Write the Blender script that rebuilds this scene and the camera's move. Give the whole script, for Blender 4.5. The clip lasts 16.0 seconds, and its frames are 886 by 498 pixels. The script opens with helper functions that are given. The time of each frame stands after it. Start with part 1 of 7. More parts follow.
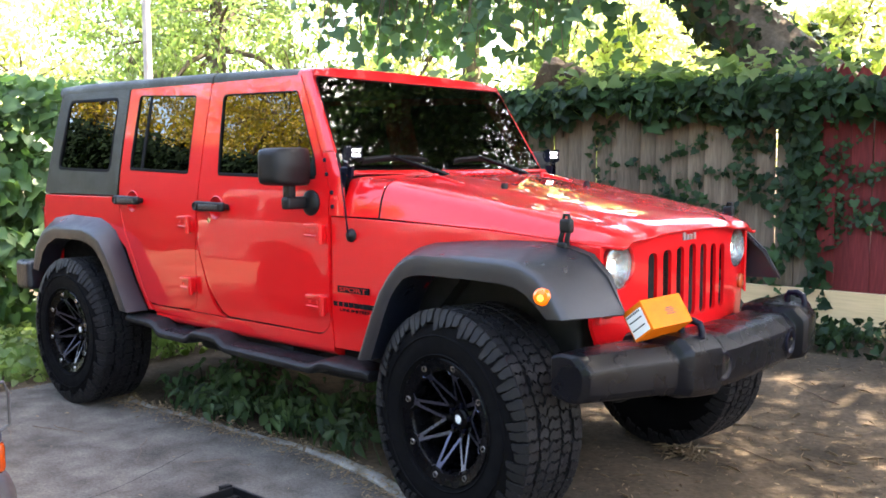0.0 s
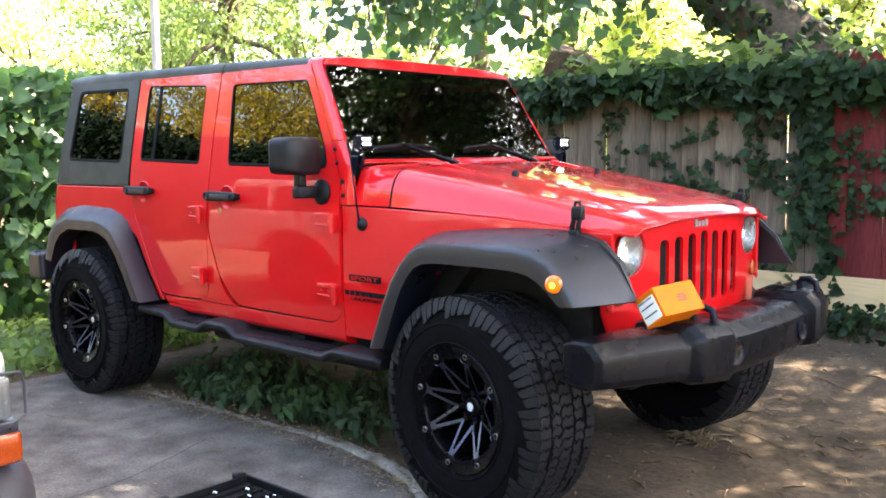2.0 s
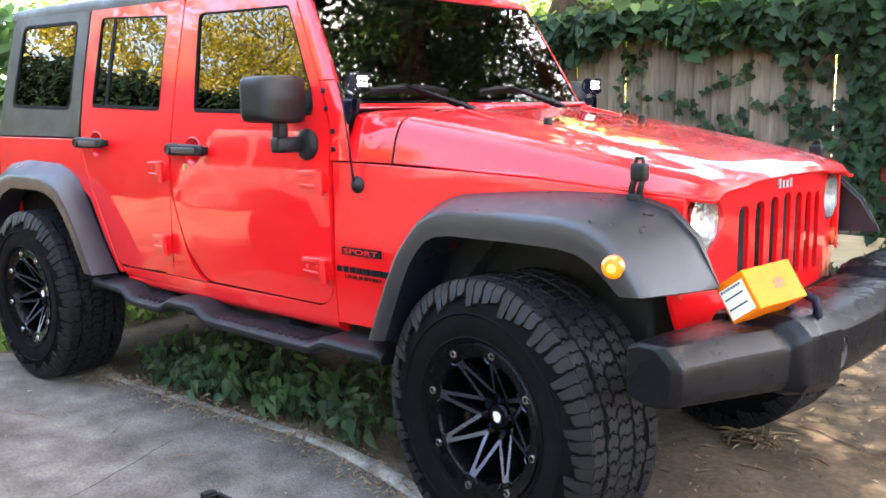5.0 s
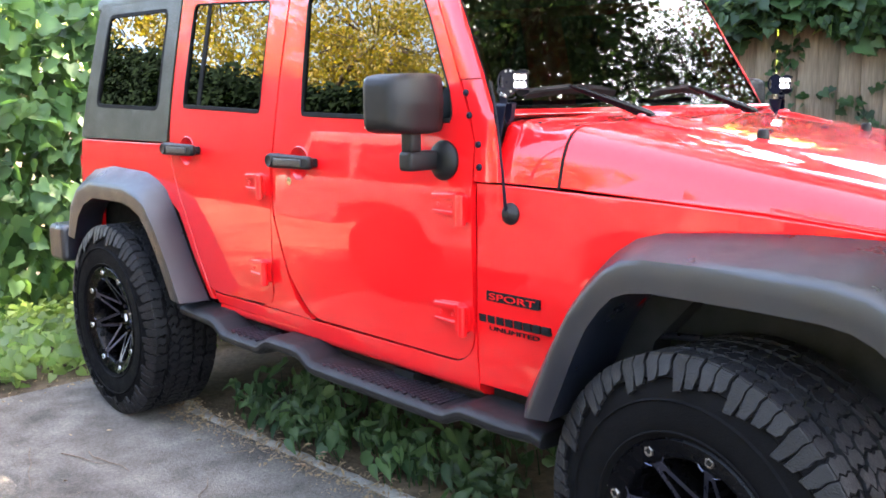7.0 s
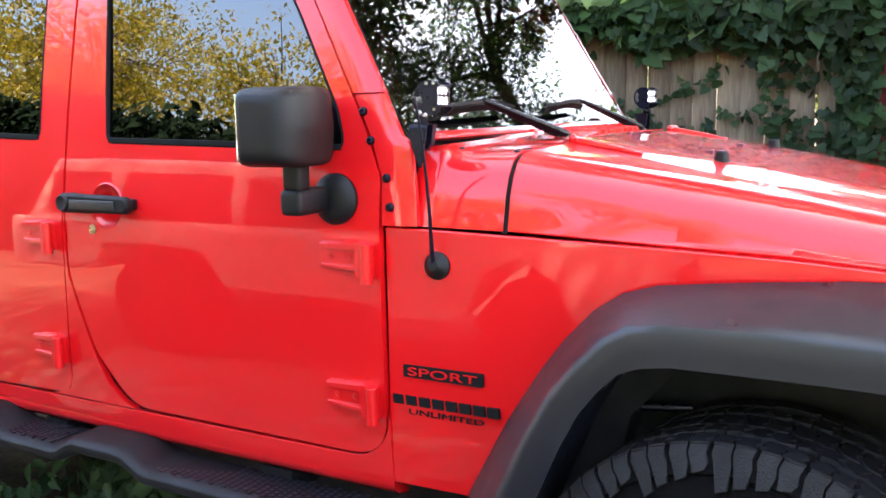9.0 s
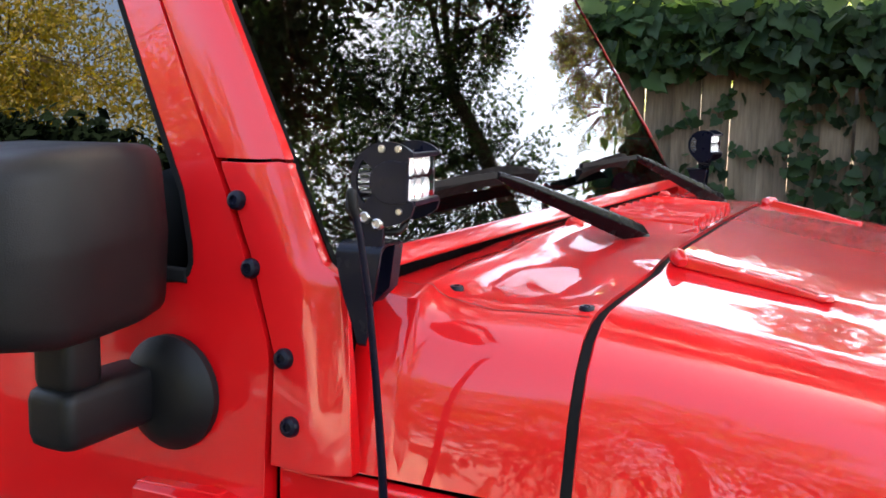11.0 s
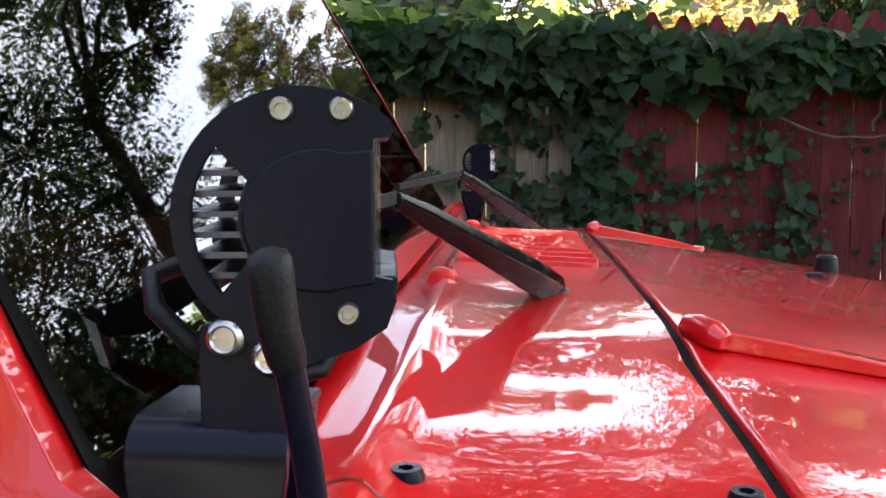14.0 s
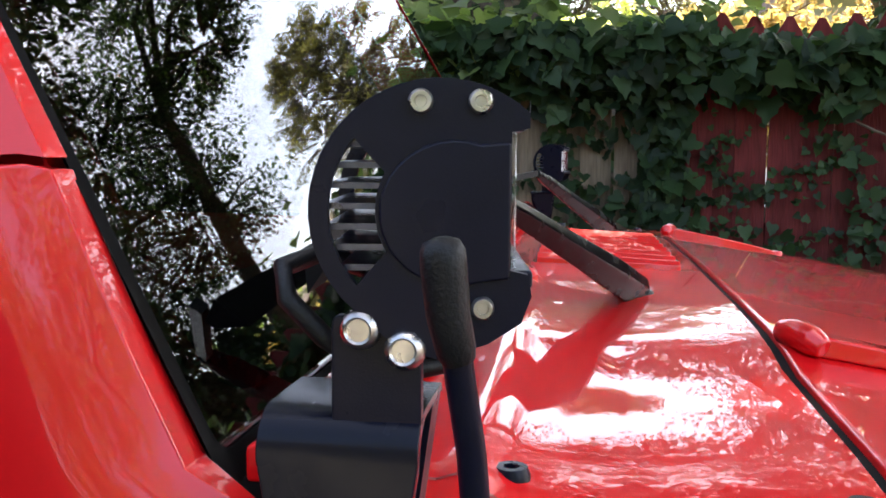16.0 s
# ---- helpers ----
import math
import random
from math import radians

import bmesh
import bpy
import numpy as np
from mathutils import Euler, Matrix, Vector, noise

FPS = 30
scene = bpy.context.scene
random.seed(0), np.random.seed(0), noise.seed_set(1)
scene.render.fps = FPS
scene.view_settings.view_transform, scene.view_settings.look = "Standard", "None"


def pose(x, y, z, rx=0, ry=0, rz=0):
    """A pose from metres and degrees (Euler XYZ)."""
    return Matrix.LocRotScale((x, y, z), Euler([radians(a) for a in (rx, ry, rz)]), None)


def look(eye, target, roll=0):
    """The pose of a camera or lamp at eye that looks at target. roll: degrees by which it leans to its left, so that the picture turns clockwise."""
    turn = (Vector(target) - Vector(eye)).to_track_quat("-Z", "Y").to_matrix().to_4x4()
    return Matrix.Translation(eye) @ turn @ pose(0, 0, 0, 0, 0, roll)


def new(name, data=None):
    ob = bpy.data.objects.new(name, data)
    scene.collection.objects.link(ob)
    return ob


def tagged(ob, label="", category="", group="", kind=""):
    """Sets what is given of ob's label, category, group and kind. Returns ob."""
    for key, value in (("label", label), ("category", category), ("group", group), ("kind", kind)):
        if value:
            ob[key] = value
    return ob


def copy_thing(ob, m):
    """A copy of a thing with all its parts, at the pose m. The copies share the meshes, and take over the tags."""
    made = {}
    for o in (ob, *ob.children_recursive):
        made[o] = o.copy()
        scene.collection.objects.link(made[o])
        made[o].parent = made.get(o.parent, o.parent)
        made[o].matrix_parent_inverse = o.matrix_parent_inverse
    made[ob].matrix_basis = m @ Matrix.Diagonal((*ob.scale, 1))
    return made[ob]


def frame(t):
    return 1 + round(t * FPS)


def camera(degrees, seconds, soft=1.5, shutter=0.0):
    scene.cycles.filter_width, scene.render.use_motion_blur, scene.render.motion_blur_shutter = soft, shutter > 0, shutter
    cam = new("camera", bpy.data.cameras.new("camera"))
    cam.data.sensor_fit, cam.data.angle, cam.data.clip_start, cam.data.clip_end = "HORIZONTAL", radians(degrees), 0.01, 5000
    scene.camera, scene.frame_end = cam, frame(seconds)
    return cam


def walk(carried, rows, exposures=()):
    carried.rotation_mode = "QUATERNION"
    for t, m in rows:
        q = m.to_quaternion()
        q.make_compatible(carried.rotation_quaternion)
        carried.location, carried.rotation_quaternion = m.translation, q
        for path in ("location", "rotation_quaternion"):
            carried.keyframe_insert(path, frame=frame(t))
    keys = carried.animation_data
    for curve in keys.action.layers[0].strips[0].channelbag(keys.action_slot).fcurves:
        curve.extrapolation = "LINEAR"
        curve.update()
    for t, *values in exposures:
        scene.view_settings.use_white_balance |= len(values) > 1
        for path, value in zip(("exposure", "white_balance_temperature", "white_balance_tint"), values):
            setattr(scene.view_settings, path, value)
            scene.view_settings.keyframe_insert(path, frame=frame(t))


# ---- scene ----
cam = camera(51.3, 16.0, soft=1.7)
PATH = [
    (0, (2.194, -3.392, 1.37), (0.867, -1.907, 1.191), -0.2),
    (0.5, (2.195, -3.393, 1.368), (0.861, -1.915, 1.178), -0.5),
    (1, (2.192, -3.397, 1.365), (0.855, -1.923, 1.16), -0.6),
    (1.5, (2.191, -3.4, 1.362), (0.854, -1.927, 1.159), -0.6),
    (2, (2.189, -3.399, 1.368), (0.849, -1.929, 1.165), -0.6),
    (2.5, (2.186, -3.399, 1.368), (0.842, -1.932, 1.158), -0.5),
    (3, (2.16, -3.404, 1.364), (0.82, -1.937, 1.139), -0.5),
    (3.2, (2.15, -3.399, 1.354), (0.813, -1.929, 1.124), -0.7),
    (5.3, (1.509, -2.82, 1.337), (0.195, -1.349, 1.006), -0.8),
    (5.5, (1.443, -2.773, 1.33), (0.124, -1.31, 0.982), -0.8),
    (6, (1.3, -2.626, 1.345), (-0.119, -1.254, 1.024), -1.9),
    (6.5, (1.167, -2.535, 1.37), (-0.308, -1.232, 1.014), -0.9),
    (7, (0.969, -2.546, 1.386), (-0.471, -1.198, 1.062), -0.5),
    (7.5, (0.788, -2.552, 1.395), (-0.575, -1.124, 1.071), -1.1),
    (8, (0.656, -2.489, 1.402), (-0.695, -1.038, 1.141), -2.0),
    (8.5, (0.512, -2.448, 1.405), (-0.692, -0.879, 1.109), -0.7),
    (9, (0.258, -2.385, 1.405), (-0.716, -0.665, 1.1), -1.0),
    (9.2, (0.189, -2.325, 1.4), (-0.74, -0.582, 1.087), -0.8),
    (11.3, (-0.354, -1.33, 1.485), (-1.204, 0.459, 1.206), 1.3),
    (11.5, (-0.379, -1.283, 1.484), (-1.181, 0.529, 1.212), 0.6),
    (12, (-0.49, -1.186, 1.468), (-1.142, 0.689, 1.232), -1.1),
    (12.5, (-0.564, -1.107, 1.468), (-1.038, 0.825, 1.263), -0.7),
    (13, (-0.593, -1.065, 1.454), (-0.963, 0.887, 1.224), -0.4),
    (13.5, (-0.611, -1.019, 1.445), (-0.86, 0.952, 1.219), -0.4),
    (14, (-0.636, -0.989, 1.441), (-0.792, 0.994, 1.234), -0.2),
    (14.5, (-0.654, -0.967, 1.427), (-0.756, 1.019, 1.207), 0.5),
    (15, (-0.674, -0.956, 1.421), (-0.754, 1.031, 1.205), 0.6),
    (15.5, (-0.687, -0.961, 1.426), (-0.794, 1.027, 1.23), 0.6),
    (16, (-0.656, -0.989, 1.439), (-0.937, 0.98, 1.234), 0.4),
]
walk(cam, [(t, look(eye, target, roll)) for t, eye, target, roll in PATH],
     exposures=[(t, stops, kelvin, 12) for t, stops, kelvin in ((0, 3.62, 7150), (3, 3.66, 7150), (5.5, 4.34, 7300), (7, 4.42, 7300), (8, 4.02, 7300), (9, 3.90, 7300), (11.3, 2.98, 7500), (12.5, 2.74, 7450), (14, 2.86, 7400), (15, 2.90, 7400), (16, 2.84, 7400))])

# ---- world and light ----
SUN_EL, SUN_AZ = 59.0, 38.0      # degrees; azimuth from +y (behind the fence) towards +x
world = bpy.data.worlds.new("sky")
scene.world = world
world.use_nodes = True
wn = world.node_tree.nodes
sky = wn.new("ShaderNodeTexSky")
sky.sky_type, sky.sun_disc = "NISHITA", False
sky.sun_elevation, sky.sun_rotation = radians(SUN_EL), radians(SUN_AZ)
sky.air_density, sky.dust_density, sky.ozone_density = 1.0, 3.0, 1.0
wn["Background"].inputs["Strength"].default_value = 0.15
world.node_tree.links.new(sky.outputs[0], wn["Background"].inputs[0])
sun = new("sun", bpy.data.lights.new("sun", "SUN"))
sun.data.energy, sun.data.angle, sun.data.color = 4.6, radians(0.53), (1.0, 0.93, 0.82)
_el, _az = radians(SUN_EL), radians(SUN_AZ)
sun.matrix_world = look((math.sin(_az) * math.cos(_el) * 30, math.cos(_az) * math.cos(_el) * 30, math.sin(_el) * 30), (0, 0, 0))


# ---- materials ----
def material(name, base, rough=0.5, metal=0.0, coat=0.0, var=0.15, scale=12.0, fine=160.0, bump=0.0, bump_scale=200.0,
             spec=0.5, second=None, second_at=0.5, second_scale=3.0, rough_var=0.1, per_piece=0.0, detail=6.0, coat_ior=1.5, stretch=None):
    """A painted, moulded or mineral surface: colour varied at two scales, roughness varied, fine relief."""
    m = bpy.data.materials.new(name)
    m.use_nodes = True
    t, n = m.node_tree.links, m.node_tree.nodes
    b = n["Principled BSDF"]
    co = n.new("ShaderNodeTexCoord")
    where = co.outputs["Object"]
    if stretch:
        grain = n.new("ShaderNodeMapping")
        grain.inputs["Scale"].default_value = stretch
        t.new(where, grain.inputs["Vector"])
        where = grain.outputs[0]

    def noise_at(s, d=detail):
        x = n.new("ShaderNodeTexNoise")
        x.inputs["Scale"].default_value, x.inputs["Detail"].default_value = s, d
        t.new(where, x.inputs["Vector"])
        return x.outputs["Fac"]

    def mixed(kind, fac, a, c):
        x = n.new("ShaderNodeMix")
        x.data_type, x.blend_type = "RGBA", kind
        for socket, value in ((x.inputs[0], fac), (x.inputs[6], a), (x.inputs[7], c)):
            if hasattr(value, "links"):
                t.new(value, socket)
            else:
                socket.default_value = value
        return x.outputs[2]

    def ranged(fac, lo, hi, flo=0.3, fhi=0.7):
        x = n.new("ShaderNodeMapRange")
        x.inputs[1].default_value, x.inputs[2].default_value = flo, fhi
        x.inputs[3].default_value, x.inputs[4].default_value = lo, hi
        t.new(fac, x.inputs[0])
        return x.outputs[0]

    def grey(fac):
        x = n.new("ShaderNodeCombineColor")
        for i in range(3):
            t.new(fac, x.inputs[i])
        return x.outputs[0]

    colour = (*base, 1.0)
    if second:
        colour = mixed("MIX", ranged(noise_at(second_scale), 0.0, 1.0, second_at - 0.12, second_at + 0.12), (*base, 1.0), (*second, 1.0))
    if per_piece:
        info = n.new("ShaderNodeObjectInfo")
        colour = mixed("MULTIPLY", 1.0, colour, grey(ranged(info.outputs["Random"], 1 - per_piece, 1 + per_piece, 0.0, 1.0)))
    if var:
        colour = mixed("MULTIPLY", 1.0, colour, grey(ranged(noise_at(scale), 1 - var, 1 + var)))
        colour = mixed("MULTIPLY", 1.0, colour, grey(ranged(noise_at(fine, 3.0), 1 - var * 0.6, 1 + var * 0.6)))
    if hasattr(colour, "links"):
        t.new(colour, b.inputs["Base Color"])
    else:
        b.inputs["Base Color"].default_value = colour
    if rough_var:
        t.new(ranged(noise_at(scale * 2.3), max(0.02, rough - rough_var), min(1.0, rough + rough_var)), b.inputs["Roughness"])
    else:
        b.inputs["Roughness"].default_value = rough
    b.inputs["Metallic"].default_value = metal
    b.inputs["Specular IOR Level"].default_value = spec
    b.inputs["Coat Weight"].default_value = coat
    b.inputs["Coat Roughness"].default_value = 0.02
    b.inputs["Coat IOR"].default_value = coat_ior
    if bump:
        x = n.new("ShaderNodeBump")
        x.inputs["Strength"].default_value, x.inputs["Distance"].default_value = bump, 0.01
        t.new(noise_at(bump_scale, 4.0), x.inputs["Height"])
        t.new(x.outputs[0], b.inputs["Normal"])
    return m


def foliage(name, base, second, thin=0.45, rough=0.45, spec=0.35):
    """Leaves: colour varies leaf by leaf, light shines through."""
    m = bpy.data.materials.new(name)
    m.use_nodes = True
    t, n = m.node_tree.links, m.node_tree.nodes
    b = n["Principled BSDF"]
    geo = n.new("ShaderNodeNewGeometry")
    ramp = n.new("ShaderNodeValToRGB")
    ramp.color_ramp.elements[0].color, ramp.color_ramp.elements[1].color = (*base, 1), (*second, 1)
    t.new(geo.outputs["Random Per Island"], ramp.inputs[0])
    co, nz = n.new("ShaderNodeTexCoord"), n.new("ShaderNodeTexNoise")
    nz.inputs["Scale"].default_value = 1.3
    t.new(co.outputs["Object"], nz.inputs["Vector"])
    mul = n.new("ShaderNodeMix")
    mul.data_type, mul.blend_type = "RGBA", "MULTIPLY"
    rng = n.new("ShaderNodeMapRange")
    rng.inputs[1].default_value, rng.inputs[2].default_value, rng.inputs[3].default_value, rng.inputs[4].default_value = 0.3, 0.7, 0.65, 1.3
    t.new(nz.outputs["Fac"], rng.inputs[0])
    cc = n.new("ShaderNodeCombineColor")
    for i in range(3):
        t.new(rng.outputs[0], cc.inputs[i])
    mul.inputs[0].default_value = 1.0
    t.new(ramp.outputs[0], mul.inputs[6])
    t.new(cc.outputs[0], mul.inputs[7])
    t.new(mul.outputs[2], b.inputs["Base Color"])
    b.inputs["Roughness"].default_value = rough
    b.inputs["Specular IOR Level"].default_value = spec
    tr = n.new("ShaderNodeBsdfTranslucent")
    warm = n.new("ShaderNodeMix")
    warm.data_type, warm.blend_type = "RGBA", "MULTIPLY"
    warm.inputs[0].default_value = 1.0
    warm.inputs[7].default_value = (2.0, 2.05, 1.05, 1)
    t.new(mul.outputs[2], warm.inputs[6])
    t.new(warm.outputs[2], tr.inputs[0])
    ms = n.new("ShaderNodeMixShader")
    ms.inputs[0].default_value = thin
    t.new(b.outputs[0], ms.inputs[1])
    t.new(tr.outputs[0], ms.inputs[2])
    t.new(ms.outputs[0], n["Material Output"].inputs[0])
    return m


def glass(name, tint, gloss=0.02, ior=1.5, rough=0.0):
    """A pane: tinted see-through, with a mirror's gloss that grows towards grazing."""
    m = bpy.data.materials.new(name)
    m.use_nodes = True
    t, n = m.node_tree.links, m.node_tree.nodes
    n.remove(n["Principled BSDF"])
    tr, gl, lw, mx = n.new("ShaderNodeBsdfTransparent"), n.new("ShaderNodeBsdfGlossy"), n.new("ShaderNodeLayerWeight"), n.new("ShaderNodeMixShader")
    tr.inputs[0].default_value = (*tint, 1)
    gl.inputs["Roughness"].default_value = rough
    gl.inputs["Color"].default_value = (0.95, 0.97, 1.0, 1)
    lw.inputs["Blend"].default_value = 0.5
    po, ad = n.new("ShaderNodeMath"), n.new("ShaderNodeMath")
    po.operation, po.inputs[1].default_value = "POWER", 4.5
    t.new(lw.outputs["Facing"], po.inputs[0])
    ad.operation, ad.use_clamp = "MULTIPLY_ADD", True
    least = ((ior - 1) / (ior + 1)) ** 2 + gloss
    ad.inputs[1].default_value, ad.inputs[2].default_value = 1 - least, least
    t.new(po.outputs[0], ad.inputs[0])
    t.new(ad.outputs[0], mx.inputs[0])
    t.new(tr.outputs[0], mx.inputs[1])
    t.new(gl.outputs[0], mx.inputs[2])
    t.new(mx.outputs[0], n["Material Output"].inputs[0])
    return m


def glow(name, colour, strength):
    m = bpy.data.materials.new(name)
    m.use_nodes = True
    b = m.node_tree.nodes["Principled BSDF"]
    b.inputs["Base Color"].default_value = (*colour, 1)
    b.inputs["Emission Color"].default_value = (*colour, 1)
    b.inputs["Emission Strength"].default_value = strength
    return m


RED = material("red_paint", (0.60, 0.0045, 0.0075), rough=0.42, coat=1.0, coat_ior=1.50, var=0.03, scale=3.0, fine=900.0, rough_var=0.04, spec=0.15)
DARKRED = material("red_seam_shade", (0.22, 0.006, 0.006), rough=0.5, var=0.1)
PLASTIC = material("black_plastic", (0.0042, 0.0045, 0.0056), rough=0.50, var=0.12, scale=5.0, bump=0.12, bump_scale=900.0, spec=0.25)
FLARE = material("charcoal_textured_plastic", (0.0040, 0.0058, 0.0105), rough=0.36, var=0.12, scale=4.0, bump=0.2, bump_scale=700.0, spec=0.60)
SATIN = material("satin_black_metal", (0.0034, 0.0040, 0.0115), rough=0.34, var=0.1, scale=20.0, bump=0.05, bump_scale=1500.0, spec=0.17)
TOP = material("black_hardtop", (0.0155, 0.0160, 0.0085), rough=0.48, var=0.1, scale=3.0, bump=0.15, bump_scale=600.0, spec=0.32)
RUBBER = material("tyre_rubber", (0.0022, 0.0022, 0.0028), rough=0.8, var=0.25, scale=9.0, bump=0.25, bump_scale=300.0, spec=0.07)
TREAD = material("tyre_tread_rubber", (0.0042, 0.0042, 0.0056), rough=0.56, var=0.3, scale=14.0, bump=0.3, bump_scale=250.0, spec=0.26)
RIMBLACK = material("gloss_black_alloy", (0.0016, 0.0016, 0.0022), rough=0.26, var=0.05, spec=0.10)
MILLED = material("milled_alloy", (0.085, 0.090, 0.130), rough=0.33, metal=1.0, var=0.08, scale=40.0)
STEEL = material("steel_bolt", (0.40, 0.385, 0.37), rough=0.30, metal=1.0, var=0.25, scale=60.0)
BRASS = material("pale_brass", (0.62, 0.50, 0.30), rough=0.3, metal=1.0, var=0.15, scale=60.0)
CHROME = material("chrome", (0.75, 0.75, 0.76), rough=0.08, metal=1.0, var=0.05)
SEAL = material("black_rubber_seal", (0.006, 0.006, 0.0065), rough=0.85, var=0.1, spec=0.12)
VOID = material("dark_underside", (0.0045, 0.0045, 0.0055), rough=0.8, var=0.3, scale=8.0)
TINT = glass("privacy_glass", (0.02, 0.022, 0.02), gloss=0.052, ior=1.55)
SCREEN = glass("windscreen_glass", (0.04, 0.045, 0.04), gloss=0.23, ior=1.52, rough=0.012)
PALEPAINT = material("pale_beige_paint", (0.55, 0.52, 0.44), rough=0.35, coat=0.6, var=0.06)
GREYPLASTIC = material("faded_grey_plastic", (0.030, 0.027, 0.030), rough=0.5, var=0.2, scale=8.0)
LENS = glass("clear_lens", (0.92, 0.94, 0.95), gloss=0.03, ior=1.45)
AMBER = material("amber_lens", (0.55, 0.060, 0.0015), rough=0.18, coat=0.8, var=0.1, scale=60)
AMBER.node_tree.nodes["Principled BSDF"].inputs["Emission Color"].default_value = (1.0, 0.20, 0.004, 1)
AMBER.node_tree.nodes["Principled BSDF"].inputs["Emission Strength"].default_value = 0.10
DULLAMBER = material("dull_amber_lens", (0.36, 0.045, 0.010), rough=0.2, coat=0.6, var=0.1, scale=60.0)
INDICATOR = glow("lit_indicator_bulb", (1.0, 0.34, 0.03), 0.5)
LED = glow("led_emitter", (1.0, 0.98, 0.95), 3.0)
CONCRETE = material("worn_concrete", (0.128, 0.114, 0.099), rough=0.92, var=0.42, scale=5.5, fine=70.0, bump=0.9, bump_scale=120.0, second=(0.082, 0.072, 0.062), second_at=0.54, second_scale=2.3, spec=0.2)
KERB = material("kerb_concrete", (0.33, 0.31, 0.28), rough=0.92, var=0.3, scale=6.0, fine=60.0, bump=0.8, bump_scale=60.0, second=(0.14, 0.11, 0.08), second_at=0.58, second_scale=7.0, spec=0.2)
DIRT = material("bare_earth", (0.098, 0.070, 0.046), rough=0.95, var=0.42, scale=3.2, fine=38.0, bump=1.0, bump_scale=30.0, second=(0.062, 0.047, 0.033), second_at=0.52, second_scale=1.1, spec=0.15)
GREYWOOD = material("weathered_grey_wood", (0.165, 0.125, 0.088), rough=0.88, var=0.34, scale=14.0, fine=90.0, bump=0.6, bump_scale=110.0, per_piece=0.28, spec=0.15, second=(0.085, 0.064, 0.046), second_at=0.56, second_scale=9.0, stretch=(1.0, 1.0, 0.09))
REDWOOD = material("faded_red_stained_wood", (0.130, 0.021, 0.021), rough=0.82, var=0.34, scale=12.0, fine=80.0, bump=0.6, bump_scale=110.0, per_piece=0.25, spec=0.15, second=(0.066, 0.016, 0.016), second_at=0.58, second_scale=7.0, stretch=(1.0, 1.0, 0.10))
LUMBER = material("fresh_lumber", (0.56, 0.40, 0.22), rough=0.7, var=0.14, scale=10.0, fine=60.0, bump=0.3, bump_scale=60.0, spec=0.25, stretch=(0.08, 1.0, 1.0))
BARK = material("tree_bark", (0.10, 0.080, 0.062), rough=0.95, var=0.4, scale=5.0, fine=30.0, bump=1.0, bump_scale=24.0, spec=0.1)
# ivy kept very dark: the deep shade on the fence is in its colour
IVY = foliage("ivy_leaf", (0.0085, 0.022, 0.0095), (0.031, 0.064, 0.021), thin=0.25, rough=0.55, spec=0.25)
CONIFERLEAF = foliage("brownish_conifer_needle", (0.070, 0.066, 0.036), (0.135, 0.135, 0.070), thin=0.35, rough=0.7, spec=0.15)
# the next two leaf colours hold their shade and their sunlight
HANGLEAF = foliage("shade_toned_vine_leaf", (0.030, 0.070, 0.040), (0.065, 0.125, 0.060), thin=0.38, rough=0.5, spec=0.25)
IVYSUN = foliage("sun_toned_leaf", (0.25, 0.29, 0.15), (0.38, 0.42, 0.24), thin=0.7)
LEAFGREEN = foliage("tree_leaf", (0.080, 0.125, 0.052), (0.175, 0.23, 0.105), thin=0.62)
LEAFGOLD = foliage("yellowing_leaf", (0.16, 0.15, 0.022), (0.30, 0.20, 0.025), thin=0.4)
# darker copy of the tree leaf, with the canopy's inner shade in its colour
LEAFDARK = foliage("dark_leaf", (0.022, 0.048, 0.024), (0.050, 0.090, 0.042), thin=0.27)
# hedge leaf made near black: the shade of trees is put into its colour
SHADEHEDGE = foliage("shade_toned_hedge_leaf", (0.003, 0.007, 0.004), (0.008, 0.016, 0.007), thin=0.1, rough=0.85, spec=0.05)
HEDGELEAF = foliage("hedge_ivy_leaf", (0.036, 0.084, 0.032), (0.088, 0.160, 0.060), thin=0.38)
DRYLEAF = foliage("dry_tan_leaf", (0.22, 0.16, 0.10), (0.36, 0.28, 0.17), thin=0.5)
WEEDLEAF = foliage("weed_leaf", (0.018, 0.045, 0.020), (0.068, 0.120, 0.050), thin=0.35)
PEARL = material("bright_reflector", (0.88, 0.88, 0.89), rough=0.25, metal=0.15, var=0.05, scale=80.0)
BADGE = material("satin_silver_badge", (0.42, 0.42, 0.42), rough=0.35, metal=0.6, var=0.05)
BUMPERBLACK = material("black_bumper_plastic", (0.0026, 0.0030, 0.0048), rough=0.28, var=0.12, scale=4.0, bump=0.12, bump_scale=700.0, spec=0.19)
WIPERBLACK = material("wiper_black", (0.0020, 0.0022, 0.0034), rough=0.24, var=0.08, scale=20.0, spec=0.08)
GLOSSBLACK = material("gloss_black_bracket", (0.0028, 0.0034, 0.0090), rough=0.22, var=0.05, spec=0.15)
BULB = glow("headlight_bulb", (1.0, 0.92, 0.76), 0.35)
MIRRORED = material("faceted_reflector", (0.50, 0.50, 0.49), rough=0.12, metal=1.0, var=0.06, scale=40.0, bump=1.0, bump_scale=55.0)
STRAW = material("dry_leaf_litter", (0.24, 0.165, 0.095), rough=0.9, var=0.4, scale=30.0)
TWIG = material("dry_twig", (0.12, 0.085, 0.06), rough=0.9, var=0.3, scale=30.0)


# ---- geometry helpers ----
def part(name, bm, mat, parent=None, label="", angle=32, bevel=0.0, seg=2, flip=False):
    me = bpy.data.meshes.new(name)
    bm.normal_update()
    bm.to_mesh(me)
    bm.free()
    return part_of(name, me, mat, parent, label, angle, bevel, seg)


